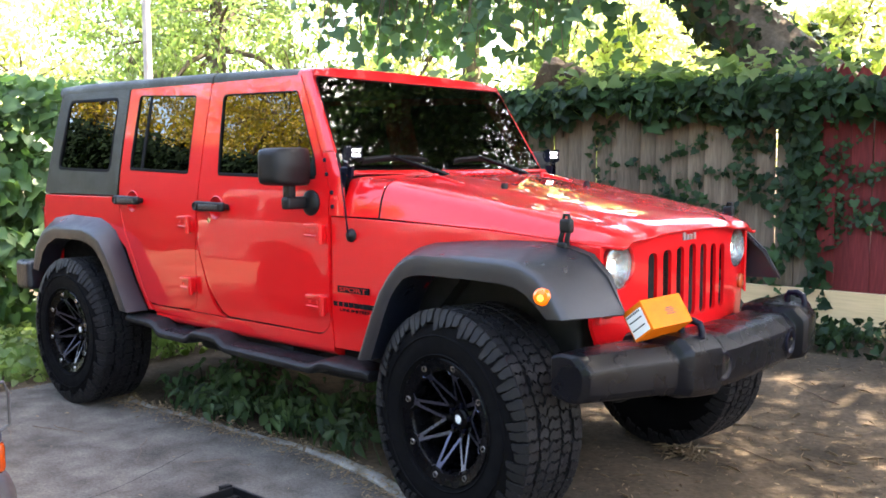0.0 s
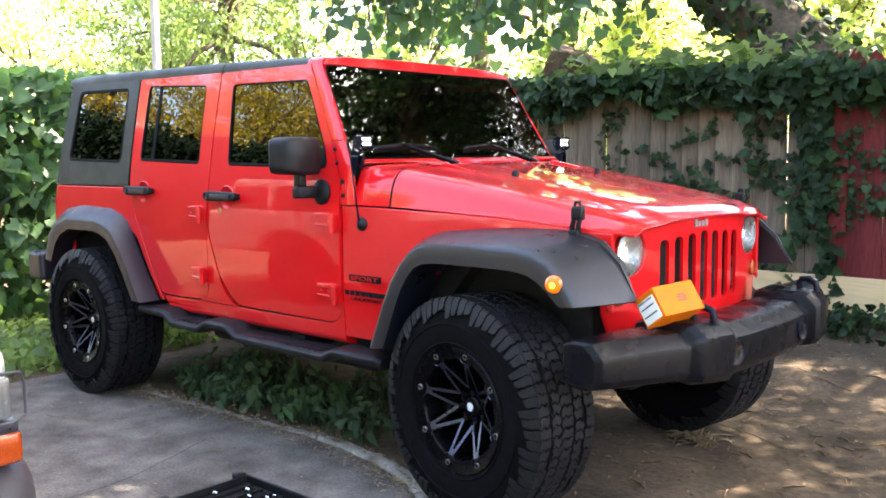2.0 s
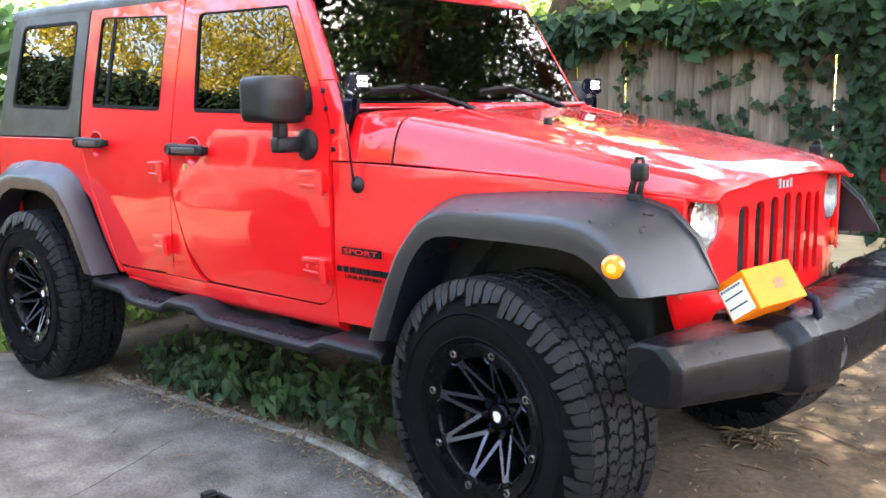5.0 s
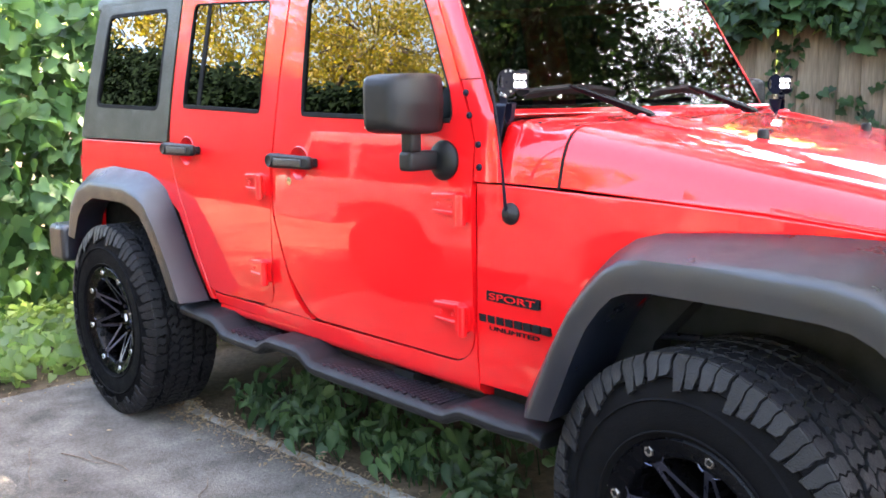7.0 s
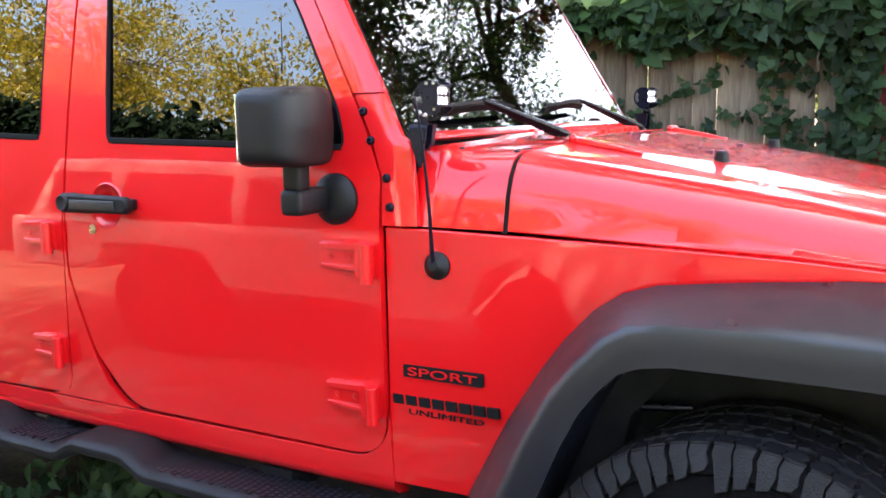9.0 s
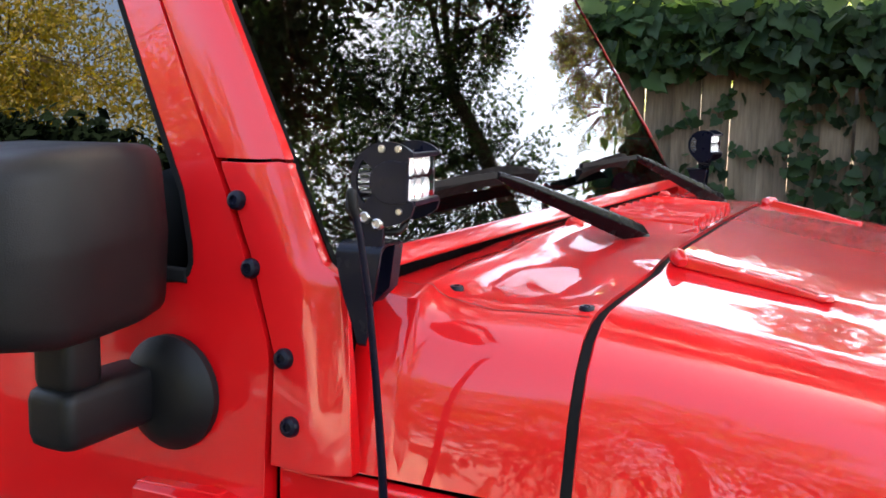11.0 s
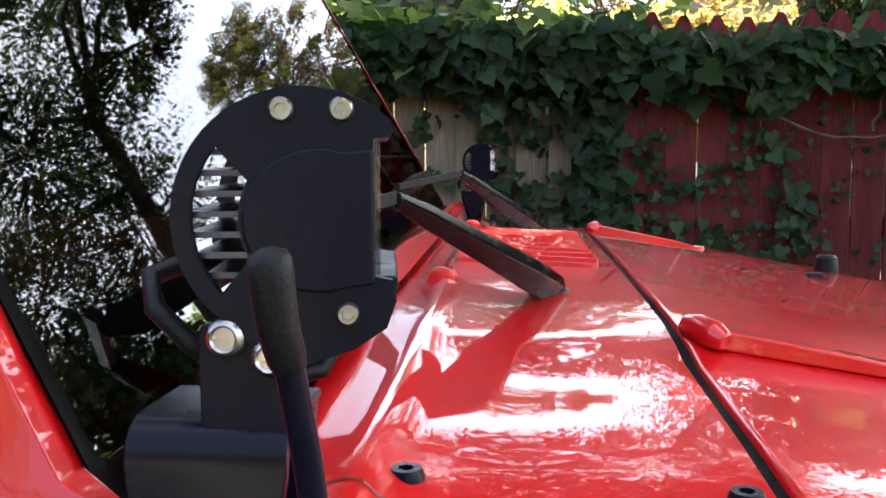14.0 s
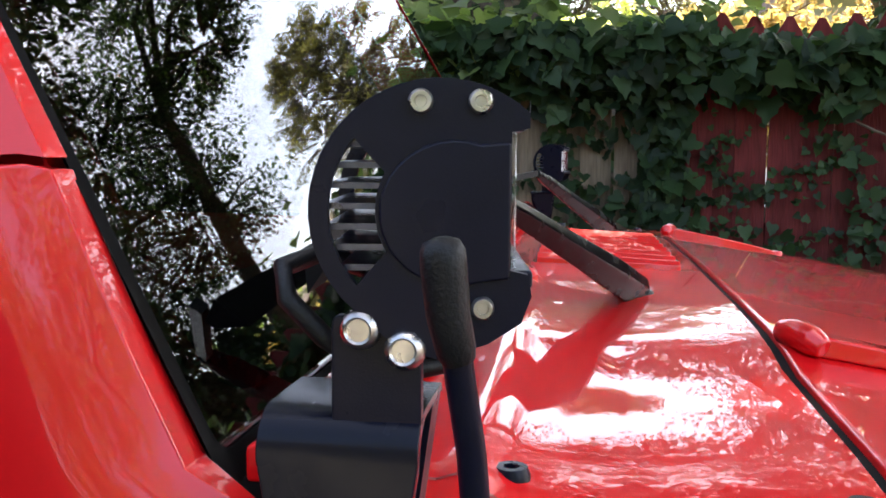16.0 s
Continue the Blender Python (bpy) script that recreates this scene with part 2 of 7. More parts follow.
def part_of(name, me, mat, parent=None, label="", angle=32, bevel=0.0, seg=2):
    me.materials.append(mat)
    if angle:
        me.shade_smooth()
        me.set_sharp_from_angle(angle=radians(angle))
    ob = new(name, me)
    if parent:
        ob.parent = parent
    if bevel:
        mod = ob.modifiers.new("bevel", "BEVEL")
        mod.width, mod.segments, mod.limit_method, mod.angle_limit, mod.harden_normals = bevel, seg, "ANGLE", radians(34), True
    if label:
        ob["label"] = label
    return ob


def pair(name, bm, mat, parent=None, label="", angle=32, bevel=0.0, seg=2):
    """A part on the right side and its mirrored twin on the left side; returns both."""
    twin = bm.copy()
    bmesh.ops.scale(twin, vec=(1, -1, 1), verts=twin.verts)
    bmesh.ops.reverse_faces(twin, faces=twin.faces)
    a = part(name, bm, mat, parent, label, angle, bevel, seg)
    b = part(name, twin, mat, parent, label, angle, bevel, seg)
    return a, b


def box(bm, x0, x1, y0, y1, z0, z1, m=None):
    v = [bm.verts.new(p) for p in ((x0, y0, z0), (x1, y0, z0), (x1, y1, z0), (x0, y1, z0), (x0, y0, z1), (x1, y0, z1), (x1, y1, z1), (x0, y1, z1))]
    for f in ((3, 2, 1, 0), (4, 5, 6, 7), (0, 1, 5, 4), (1, 2, 6, 5), (2, 3, 7, 6), (3, 0, 4, 7)):
        bm.faces.new([v[i] for i in f])
    if m is not None:
        bmesh.ops.transform(bm, matrix=m, verts=v)
    return v


def rounded(points, r=0.03, n=4):
    """A polygon with its corners rounded; a point may carry its own radius as a third number."""
    out = []
    for i, p in enumerate(points):
        a, b, c = Vector(points[i - 1][:2]), Vector(p[:2]), Vector(points[(i + 1) % len(points)][:2])
        rr = p[2] if len(p) > 2 else r
        u, w = a - b, c - b
        if rr <= 0 or u.length < 1e-6 or w.length < 1e-6:
            out.append(tuple(b))
            continue
        ang = u.angle(w, math.pi)
        if ang > math.pi - 0.05:
            out.append(tuple(b))
            continue
        d = min(rr / math.tan(ang / 2), u.length * 0.48, w.length * 0.48)
        s, e = b + u.normalized() * d, b + w.normalized() * d
        for k in range(n + 1):
            q = k / n
            out.append(tuple((1 - q) ** 2 * s + 2 * q * (1 - q) * b + q * q * e))
    return out


def prism(bm, outline, lo, hi, axis="y", m=None):
    """An extruded outline. axis y: outline is (x, z); axis x: (y, z); axis z: (x, y)."""
    def at(p, c):
        return {"y": (p[0], c, p[1]), "x": (c, p[0], p[1]), "z": (p[0], p[1], c)}[axis]
    a, b = [bm.verts.new(at(p, lo)) for p in outline], [bm.verts.new(at(p, hi)) for p in outline]
    faces = [bm.faces.new(a), bm.faces.new(b[::-1])]
    for i in range(len(outline)):
        j = (i + 1) % len(outline)
        faces.append(bm.faces.new((a[i], b[i], b[j], a[j])))
    bmesh.ops.recalc_face_normals(bm, faces=faces)
    if m is not None:
        bmesh.ops.transform(bm, matrix=m, verts=a + b)
    return a + b


def loft(bm, rings, closed=True, caps=True):
    """Skin over rings of points, all with the same count."""
    rows = [[bm.verts.new(p) for p in ring] for ring in rings]
    faces = []
    for a, b in zip(rows, rows[1:]):
        for i in range(len(a) if closed else len(a) - 1):
            j = (i + 1) % len(a)
            faces.append(bm.faces.new((a[i], a[j], b[j], b[i])))
    if caps and closed:
        faces += [bm.faces.new(rows[0][::-1]), bm.faces.new(rows[-1])]
    bmesh.ops.recalc_face_normals(bm, faces=faces)
    return [v for r in rows for v in r]


def lathe(bm, profile, seg=48, m=None, closed=False):
    """A turned body about the y axis: profile of (radius, y)."""
    rings = [[(r * math.sin(2 * math.pi * k / seg), y, r * math.cos(2 * math.pi * k / seg)) for k in range(seg)] for r, y in profile]
    if closed:
        rings.append(rings[0])
    rows = [[bm.verts.new(p) for p in ring] for ring in (rings[:-1] if closed else rings)]
    if closed:
        rows.append(rows[0])
    faces = [bm.faces.new((a[k], a[(k + 1) % seg], b[(k + 1) % seg], b[k])) for a, b in zip(rows, rows[1:]) for k in range(seg)]
    verts = list({v for r in rows for v in r})
    if not closed:
        for row, r in ((rows[0], profile[0][0]), (rows[-1], profile[-1][0])):
            if r > 1e-5:
                faces.append(bm.faces.new(row))
    bmesh.ops.recalc_face_normals(bm, faces=faces)
    if m is not None:
        bmesh.ops.transform(bm, matrix=m, verts=verts)
    return verts


def tube(bm, points, radius, seg=10):
    """A round bar along points; radius may be a list."""
    pts = [Vector(p) for p in points]
    rad = radius if isinstance(radius, (list, tuple)) else [radius] * len(pts)
    rings, side = [], None
    for i, p in enumerate(pts):
        d = (pts[min(i + 1, len(pts) - 1)] - pts[max(i - 1, 0)]).normalized()
        if side is None:
            side = d.orthogonal().normalized()
        side = (side - d * side.dot(d)).normalized()
        up = d.cross(side)
        rings.append([p + rad[i] * (math.cos(2 * math.pi * k / seg) * side + math.sin(2 * math.pi * k / seg) * up) for k in range(seg)])
    return loft(bm, rings)


def disc(bm, centre, normal, profile, seg=24):
    """A turned body whose axis is the normal at centre: profile of (radius, height along the normal)."""
    n = Vector(normal).normalized()
    m = Matrix.Translation(centre) @ n.to_track_quat("Y", "Z").to_matrix().to_4x4()
    return lathe(bm, profile, seg, m)


def hexagon(bm, centre, normal, r, h):
    return disc(bm, centre, normal, [(r, 0), (r, h * 0.8), (r * 0.85, h), (0.0001, h)], 6)


def plate(bm, outer, holes, y_of, thick, levels=(), xlevels=()):
    """A sheet-metal panel: an outline in (x, z) with openings, laid on the surface y = -y_of(x, z), with thickness inwards."""
    edges = []
    for ring in (outer, *holes):
        vs = [bm.verts.new((x, 0, z)) for x, z in ring]
        edges += [bm.edges.new((vs[i], vs[(i + 1) % len(vs)])) for i in range(len(vs))]
    bmesh.ops.triangle_fill(bm, use_beauty=True, use_dissolve=False, edges=edges)
    for axis, values in ((Vector((0, 0, 1)), levels), (Vector((1, 0, 0)), xlevels)):
        for v in values:
            bmesh.ops.bisect_plane(bm, geom=bm.verts[:] + bm.edges[:] + bm.faces[:], plane_co=axis * v, plane_no=axis, dist=1e-5)
    for f in bm.faces:
        f.normal_update()
        if f.normal.y > 0:
            f.normal_flip()
    front = list(bm.faces)
    for v in bm.verts:
        v.co.y = -y_of(v.co.x, v.co.z)
    twin = bmesh.ops.duplicate(bm, geom=front)
    back = [g for g in twin["geom"] if isinstance(g, bmesh.types.BMFace)]
    other = twin["vert_map"]
    for v in {v for f in back for v in f.verts}:
        v.co.y += thick
    for f in back:
        f.normal_flip()
    rim = [e for f in front for e in f.edges if len(e.link_faces) == 1]
    for e in set(rim):
        a, b = e.verts
        f = bm.faces.new((a, b, other[b], other[a]))
        loop = next(l for l in e.link_loops if l.face in set() or l.face is not f)
        if loop.vert is a:
            f.normal_flip()
    return bm


def lerp_table(table):
    xs, ys = [a for a, _ in table], [b for _, b in table]
    return lambda v: float(np.interp(v, xs, ys))


def random_turns(rng, n, normals=None, tilt=0.6):
    """n rotation matrices; with normals, the leaf's face points roughly along them."""
    if normals is None:
        normals = rng.normal(size=(n, 3))
    z = normals + rng.normal(size=(n, 3)) * tilt
    z /= np.linalg.norm(z, axis=1, keepdims=True)
    a = rng.normal(size=(n, 3))
    a[:, 2] -= 1.2
    y = a - (a * z).sum(1, keepdims=True) * z
    y /= np.linalg.norm(y, axis=1, keepdims=True)
    return np.stack([np.cross(y, z), y, z], axis=2)


HEART = np.array([(0, 0, 0), (-0.24, -0.15, 0.04), (-0.44, -0.02, 0.09), (-0.48, 0.24, 0.10), (-0.36, 0.52, 0.05), (-0.17, 0.78, -0.02), (0, 1.0, -0.12),
                  (0.17, 0.78, -0.02), (0.36, 0.52, 0.05), (0.48, 0.24, 0.10), (0.44, -0.02, 0.09), (0.24, -0.15, 0.04), (0, 0.45, -0.02)])
HEART_FACES = ((0, 1, 2, 3, 12), (3, 4, 5, 12), (5, 6, 12), (6, 7, 12), (7, 8, 9, 12), (9, 10, 11, 0, 12))
LOBED = np.array([(0, 0, 0), (-0.30, -0.18, 0.05), (-0.54, 0.06, 0.10), (-0.50, 0.30, 0.08), (-0.36, 0.40, 0.04), (-0.36, 0.60, 0.06), (-0.16, 0.74, 0.0), (0, 1.0, -0.10),
                  (0.16, 0.74, 0.0), (0.36, 0.60, 0.06), (0.36, 0.40, 0.04), (0.50, 0.30, 0.08), (0.54, 0.06, 0.10), (0.30, -0.18, 0.05), (0, 0.42, -0.03)])
LOBED_FACES = ((0, 1, 2, 14), (2, 3, 4, 14), (4, 5, 6, 14), (6, 7, 14), (7, 8, 14), (8, 9, 10, 14), (10, 11, 12, 14), (12, 13, 0, 14))
OVAL = np.array([(0, 0, 0), (-0.26, 0.45, 0.06), (0, 1.0, -0.06), (0.26, 0.45, 0.06)])
OVAL_FACES = ((0, 1, 2), (0, 2, 3))


def leaves(name, places, sizes, mat, rng, shape=HEART, faces=HEART_FACES, normals=None, tilt=0.6, parent=None):
    """Many leaves as one mesh."""
    places, n = np.asarray(places, float), len(places)
    turn = random_turns(rng, n, normals, tilt)
    v = np.einsum("nij,kj->nki", turn, shape) * np.asarray(sizes)[:, None, None] + places[:, None, :]
    k = len(shape)
    loops = np.concatenate([np.array(f) for f in faces])
    count = np.array([len(f) for f in faces])
    me = bpy.data.meshes.new(name)
    me.vertices.add(n * k)
    me.vertices.foreach_set("co", v.ravel())
    me.loops.add(n * len(loops))
    me.loops.foreach_set("vertex_index", (loops[None, :] + np.arange(n)[:, None] * k).ravel())
    me.polygons.add(n * len(faces))
    tot = np.tile(count, n)
    me.polygons.foreach_set("loop_start", np.concatenate([[0], np.cumsum(tot)[:-1]]))
    me.update(calc_edges=True)
    return part_of(name, me, mat, parent, "", angle=0)


# ---- ground ----
edge_y = lerp_table([(-4.5, -0.45), (-3.4, -0.47), (-2.7, -0.60), (-1.82, -0.56), (-1.25, -0.53), (-0.88, -0.57), (-0.6, -0.63),
                     (-0.43, -0.69), (0.0, -0.97), (0.5, -1.42), (1.2, -2.25), (2.0, -3.4), (3.2, -6.0)])


def ground_z(x, y):
    rise = min(1.0, max(0.0, (y - 1.0) / 2.1))
    z = 0.21 * rise * rise * (3 - 2 * rise)
    if y < edge_y(x) - 0.02 and x > -3.56:
        z -= 0.09
    if abs(x) < 12 and abs(y) < 12:
        z += 0.012 * noise.noise((x * 1.7, y * 1.7, 0)) + 0.006 * noise.noise((x * 7, y * 7, 2))
    return z - 0.012


def axis_steps(lo, hi, step):
    far = [-420, -150, -60, -30, -18, -12]
    return far + list(np.arange(lo, hi + 1e-6, step)) + [-v for v in far[::-1]]


def build_ground():
    xs, ys = axis_steps(-8, 8, 0.1), axis_steps(-7, 6, 0.1)
    verts = [(x, y, ground_z(x, y)) for y in ys for x in xs]
    w = len(xs)
    faces = [(j * w + i, j * w + i + 1, (j + 1) * w + i + 1, (j + 1) * w + i) for j in range(len(ys) - 1) for i in range(w - 1)]
    me = bpy.data.meshes.new("ground")
    me.from_pydata(verts, [], faces)
    tagged(part_of("ground", me, DIRT, angle=180), "bare brown earth with dry leaf litter", "ground", kind="structure")


build_ground()

xs_edge = [-3.55 + 0.05 * i for i in range(131)]
bm = bmesh.new()
slab = [(x, edge_y(x) - 0.065) for x in xs_edge] + [(2.9, -7.0), (-3.6, -7.0), (-3.62, -3.0), (-3.52, -1.2)]
prism(bm, slab, -0.12, 0.0, "z")
pavement = tagged(part("pavement", bm, CONCRETE, angle=30), "old grey concrete driveway slab with a crack", "driveway", kind="structure")
bm = bmesh.new()
rng = random.Random(3)
rings = []
for x in xs_edge[1:]:
    y = edge_y(x)
    buried = min(1.0, max(0.0, (-1.05 - x) / 0.5))
    h = 0.014 - 0.022 * buried + 0.013 * noise.noise((x * 5, 3, 1)) + 0.006 * noise.noise((x * 23, 5, 1))
    wob = 0.016 * noise.noise((x * 9, 7, 1)) + 0.010 * noise.noise((x * 29, 2, 1))
    rings.append([(x, y - 0.064, -0.1), (x, y - 0.062 + wob * 0.4, h - 0.006), (x, y - 0.05, h + 0.002), (x, y + 0.005 + wob, h), (x, y + 0.02 + wob, h - 0.012), (x, y + 0.025, -0.1)])
loft(bm, rings)
tagged(part("kerb", bm, KERB, angle=50), "crumbling concrete kerb strip along the driveway edge", "kerb", kind="structure")

# the crack in the slab
bm = bmesh.new()
crack_x = lerp_table([(-2.6, -1.30), (-1.87, -1.37), (-1.61, -1.38), (-1.40, -1.425), (-1.12, -1.545), (-0.95, -1.62)])
line = []
for i in range(30):
    y = -2.6 + 1.65 * i / 29
    line.append((crack_x(y) + 0.014 * noise.noise((y * 9, 1, 1)), y, 0.0015))
for (ax, ay, az), (bx, by, bz) in zip(line, line[1:]):
    bm.faces.new([bm.verts.new(p) for p in ((ax, ay, az), (bx, by, bz), (bx - 0.005, by - 0.001, bz), (ax - 0.005, ay - 0.001, az))])
tagged(part("crack", bm, VOID, pavement), kind="stuff")


# ---- fence ----
def picket_mesh(width, z0, z1, pointed):
    bm = bmesh.new()
    w = width / 2
    if pointed:
        outline = [(-w, z0), (w, z0), (w, z1 - 0.10), (0.012, z1), (-0.012, z1), (-w, z1 - 0.10)]
    else:
        outline = [(-w, z0), (w, z0), (w, z1 - 0.03), (w - 0.03, z1), (-w + 0.03, z1), (-w, z1 - 0.03)]
    prism(bm, outline, -0.009, 0.009, "y")
    me = bpy.data.meshes.new("picket")
    bm.to_mesh(me)
    bm.free()
    return me


FENCE_Y = 3.27
fence = tagged(new("wooden_fence"), "tall weathered grey picket fence overgrown with ivy", "fence")
fence.location = (0, FENCE_Y, 0)
gate = tagged(new("red_fence"), "faded red pointed picket fence overgrown with ivy", "fence")
gate.location = (0, FENCE_Y, 0)
rng = random.Random(11)
mesh_grey = picket_mesh(0.137, 0.19, 1.93, False)
mesh_grey.materials.append(GREYWOOD)
x = -4.9
while x < -0.27:
    ob = new("picket", mesh_grey)
    ob.parent = fence
    ob.location = (x, rng.uniform(-0.006, 0.006), rng.uniform(-0.02, 0.02))
    ob.rotation_euler = (0, radians(rng.uniform(-0.5, 0.5)), 0)
    x += 0.137 + rng.choice((0.001, 0.002, 0.003, 0.006))
mesh_red = picket_mesh(0.135, 0.19, 2.05, True)
mesh_red.materials.append(REDWOOD)
x = -0.16
while x < 6.5:
    ob = new("picket", mesh_red)
    ob.parent = gate
    ob.location = (x, rng.uniform(-0.006, 0.006), rng.uniform(-0.02, 0.015))
    ob.rotation_euler = (0, radians(rng.uniform(-0.5, 0.5)), 0)
    x += 0.135 + rng.choice((0.001, 0.002, 0.003, 0.006))
for host, x0, x1, mat in ((fence, -4.95, -0.27, GREYWOOD), (gate, -0.22, 6.5, REDWOOD)):
    for z in (0.45, 1.10, 1.72):
        bm = bmesh.new()
        box(bm, x0, x1, 0.016, 0.055, z - 0.045, z + 0.045)
        part("rail", bm, mat, host, bevel=0.004)
bm = bmesh.new()
box(bm, -0.175, -0.055, -0.035, -0.012, 0.19, 1.435)
part("gate_board", bm, REDWOOD, gate, "short red upright board", bevel=0.004)
bm = bmesh.new()
box(bm, -0.44, -0.12, 0.058, 0.11, 0.0, 1.93)
part("post", bm, GREYWOOD, fence, bevel=0.006)
bm = bmesh.new()
box(bm, -1.35, 5.2, 3.165, 3.205, 0.20, 0.495)
tagged(part("lumber_plank", bm, LUMBER, bevel=0.005), "long pale lumber plank on edge along the fence foot", "plank")


# ---- ivy and hedges ----
def density(x, z, seed, scale=1.6):
    return noise.fractal((x * scale, z * scale, seed), 1.0, 2.0, 3)


def ivy_on_fence(name, x0, x1, crown, strands, creepers, seed, label, clump=None, thick=1.0, small=1.0, head=1.99, runners=(), free=None):
    """Ivy on the fence's near face: a shaggy crown of large leaves, strands that hang down, runners that creep across."""
    r = np.random.default_rng(seed)
    pts, nor, size = [], [], []

    def put(x, z, out, s):
        pts.append((x, FENCE_Y - out, z))
        nor.append((r.normal(0, 0.25), -1.0, 0.45 if z < 1.85 else 0.9))
        size.append(s)

    for k in range(crown):
        x = r.uniform(x0, x1)
        deep = 0.07 + 0.36 * max(0.0, 0.30 + density(x, 0.0, seed, 0.9)) * thick
        z = head - min(abs(r.normal(0, deep)), 2.2 * deep)
        put(x, z, 0.02 + 0.17 * r.random() + (0.08 * r.random() if z > 1.75 else 0), 0.042 + 0.085 * r.random() ** 1.6)
        if r.random() < 0.25:
            put(x, r.uniform(head - 0.11, head + 0.05), -r.uniform(0.0, 0.3), r.uniform(0.07, 0.15))
    for k in range(strands):
        mass = clump and k < strands * 0.45
        x = r.normal(*clump) if mass else r.uniform(x0, x1)
        z, low = 1.75, r.uniform(0.25, 1.2) if mass else r.uniform(0.95, 1.6)
        big = 1.5 if mass else small
        while z > low:
            x += r.normal(0, 0.014)
            z -= r.uniform(0.012, 0.045)
            put(x + r.normal(0, 0.035), z, 0.015 + (0.10 if mass else 0.05) * r.random(), r.uniform(0.030, 0.066) * big)
    for k in range(creepers):
        x, z, a = r.uniform(x0 if free is None else free, x1), r.uniform(0.5, 1.6), r.uniform(-0.5, 0.5) + (math.pi if r.random() < 0.5 else 0)
        for j in range(r.integers(18, 60)):
            a += r.normal(0, 0.14)
            x, z = x + 0.026 * math.cos(a), z + 0.026 * math.sin(a)
            if x0 < x < x1 and 0.3 < z < 1.9:
                put(x + r.normal(0, 0.028), z + r.normal(0, 0.028), 0.015 + 0.04 * r.random(), r.uniform(0.03, 0.065) * small)
    for ax, az, bx, bz, spread, leaf in runners:
        long = math.hypot(bx - ax, bz - az)
        for k in range(int(long * (spread + 0.02) / leaf ** 2 * 1.6)):
            q = r.random()
            put(ax + (bx - ax) * q + r.normal(0, spread * 0.4), az + (bz - az) * q + r.normal(0, spread * 0.5) + 0.02 * math.sin(q * 9), 0.015 + 0.07 * r.random(), leaf * r.uniform(0.6, 1.4))
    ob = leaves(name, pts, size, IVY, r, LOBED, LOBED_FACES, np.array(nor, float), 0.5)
    return tagged(ob, label, "ivy", kind="stuff")


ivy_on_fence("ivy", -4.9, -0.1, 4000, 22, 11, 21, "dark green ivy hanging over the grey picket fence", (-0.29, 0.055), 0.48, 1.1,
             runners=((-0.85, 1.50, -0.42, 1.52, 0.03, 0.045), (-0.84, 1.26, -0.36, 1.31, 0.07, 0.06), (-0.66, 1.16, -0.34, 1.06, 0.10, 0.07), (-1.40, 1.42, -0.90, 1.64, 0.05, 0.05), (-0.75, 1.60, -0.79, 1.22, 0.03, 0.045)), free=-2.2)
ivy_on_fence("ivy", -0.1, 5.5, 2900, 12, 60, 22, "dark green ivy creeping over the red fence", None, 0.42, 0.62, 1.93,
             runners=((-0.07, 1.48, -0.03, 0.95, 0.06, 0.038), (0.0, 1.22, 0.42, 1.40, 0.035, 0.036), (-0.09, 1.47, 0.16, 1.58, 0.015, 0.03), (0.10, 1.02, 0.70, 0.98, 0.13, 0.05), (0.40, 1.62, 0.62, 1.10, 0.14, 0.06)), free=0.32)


def crown_vines():
    r = np.random.default_rng(5)
    n = 520
    x = r.uniform(-4.9, 1.2, n)
    keep = np.array([density(v, 0, 9, 0.9) for v in x]) > -0.15
    x = x[keep]
    z = 1.98 + np.abs(r.normal(0, 0.13, len(x)))
    y = FENCE_Y + r.normal(0.0, 0.22, len(x))
    m = 420
    x, z, y = np.concatenate([x, r.uniform(-2.6, -0.75, m)]), np.concatenate([z, 1.80 + 0.36 * r.random(m) ** 1.3]), np.concatenate([y, FENCE_Y + r.uniform(-0.24, 0.25, m)])
    # sunlight on the fence top is put in by the paler leaf colour
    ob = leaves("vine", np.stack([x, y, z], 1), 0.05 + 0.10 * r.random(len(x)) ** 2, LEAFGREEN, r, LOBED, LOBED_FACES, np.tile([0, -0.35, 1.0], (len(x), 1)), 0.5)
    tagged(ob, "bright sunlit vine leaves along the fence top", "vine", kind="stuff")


crown_vines()

# bare vine stems on the red fence
bm = bmesh.new()
r_ = random.Random(8)
for start, end, sag in (((0.35, 1.72), (1.0, 1.52), -0.1), ((1.0, 1.52), (1.06, 1.98), 0.02), ((0.9, 1.53), (0.98, 1.75), 0.0)):
    pts = []
    for i in range(9):
        q = i / 8
        pts.append((start[0] + (end[0] - start[0]) * q + r_.uniform(-0.012, 0.012), FENCE_Y - 0.09, start[1] + (end[1] - start[1]) * q + sag * math.sin(q * math.pi) + r_.uniform(-0.01, 0.01)))
    tube(bm, pts, [0.007 - 0.003 * i / 8 for i in range(9)], 6)
tagged(part("vine_stem", bm, BARK), "bare dry vine stem on the red fence", "vine")


def hedge(name, lo, hi, count, seed, mat, size, label, shape=LOBED, faces=LOBED_FACES):
    r = np.random.default_rng(seed)
    p = r.uniform(lo, hi, (count * 2, 3))
    mid, half = (np.array(lo) + hi) / 2, (np.array(hi) - lo) / 2
    shell = np.abs((p - mid) / half).max(1)
    wave = np.array([density(a, b + c, seed, 0.8) for a, b, c in p])
    p = p[(shell > 0.55 + 0.25 * wave)][:count]
    nor = (p - mid) / half
    nor[:, 2] = nor[:, 2] * 0.5 + 0.4
    return tagged(leaves(name, p, r.uniform(size * 0.6, size * 1.3, len(p)), mat, r, shape, faces, nor, 0.6), label, "hedge", kind="stuff")


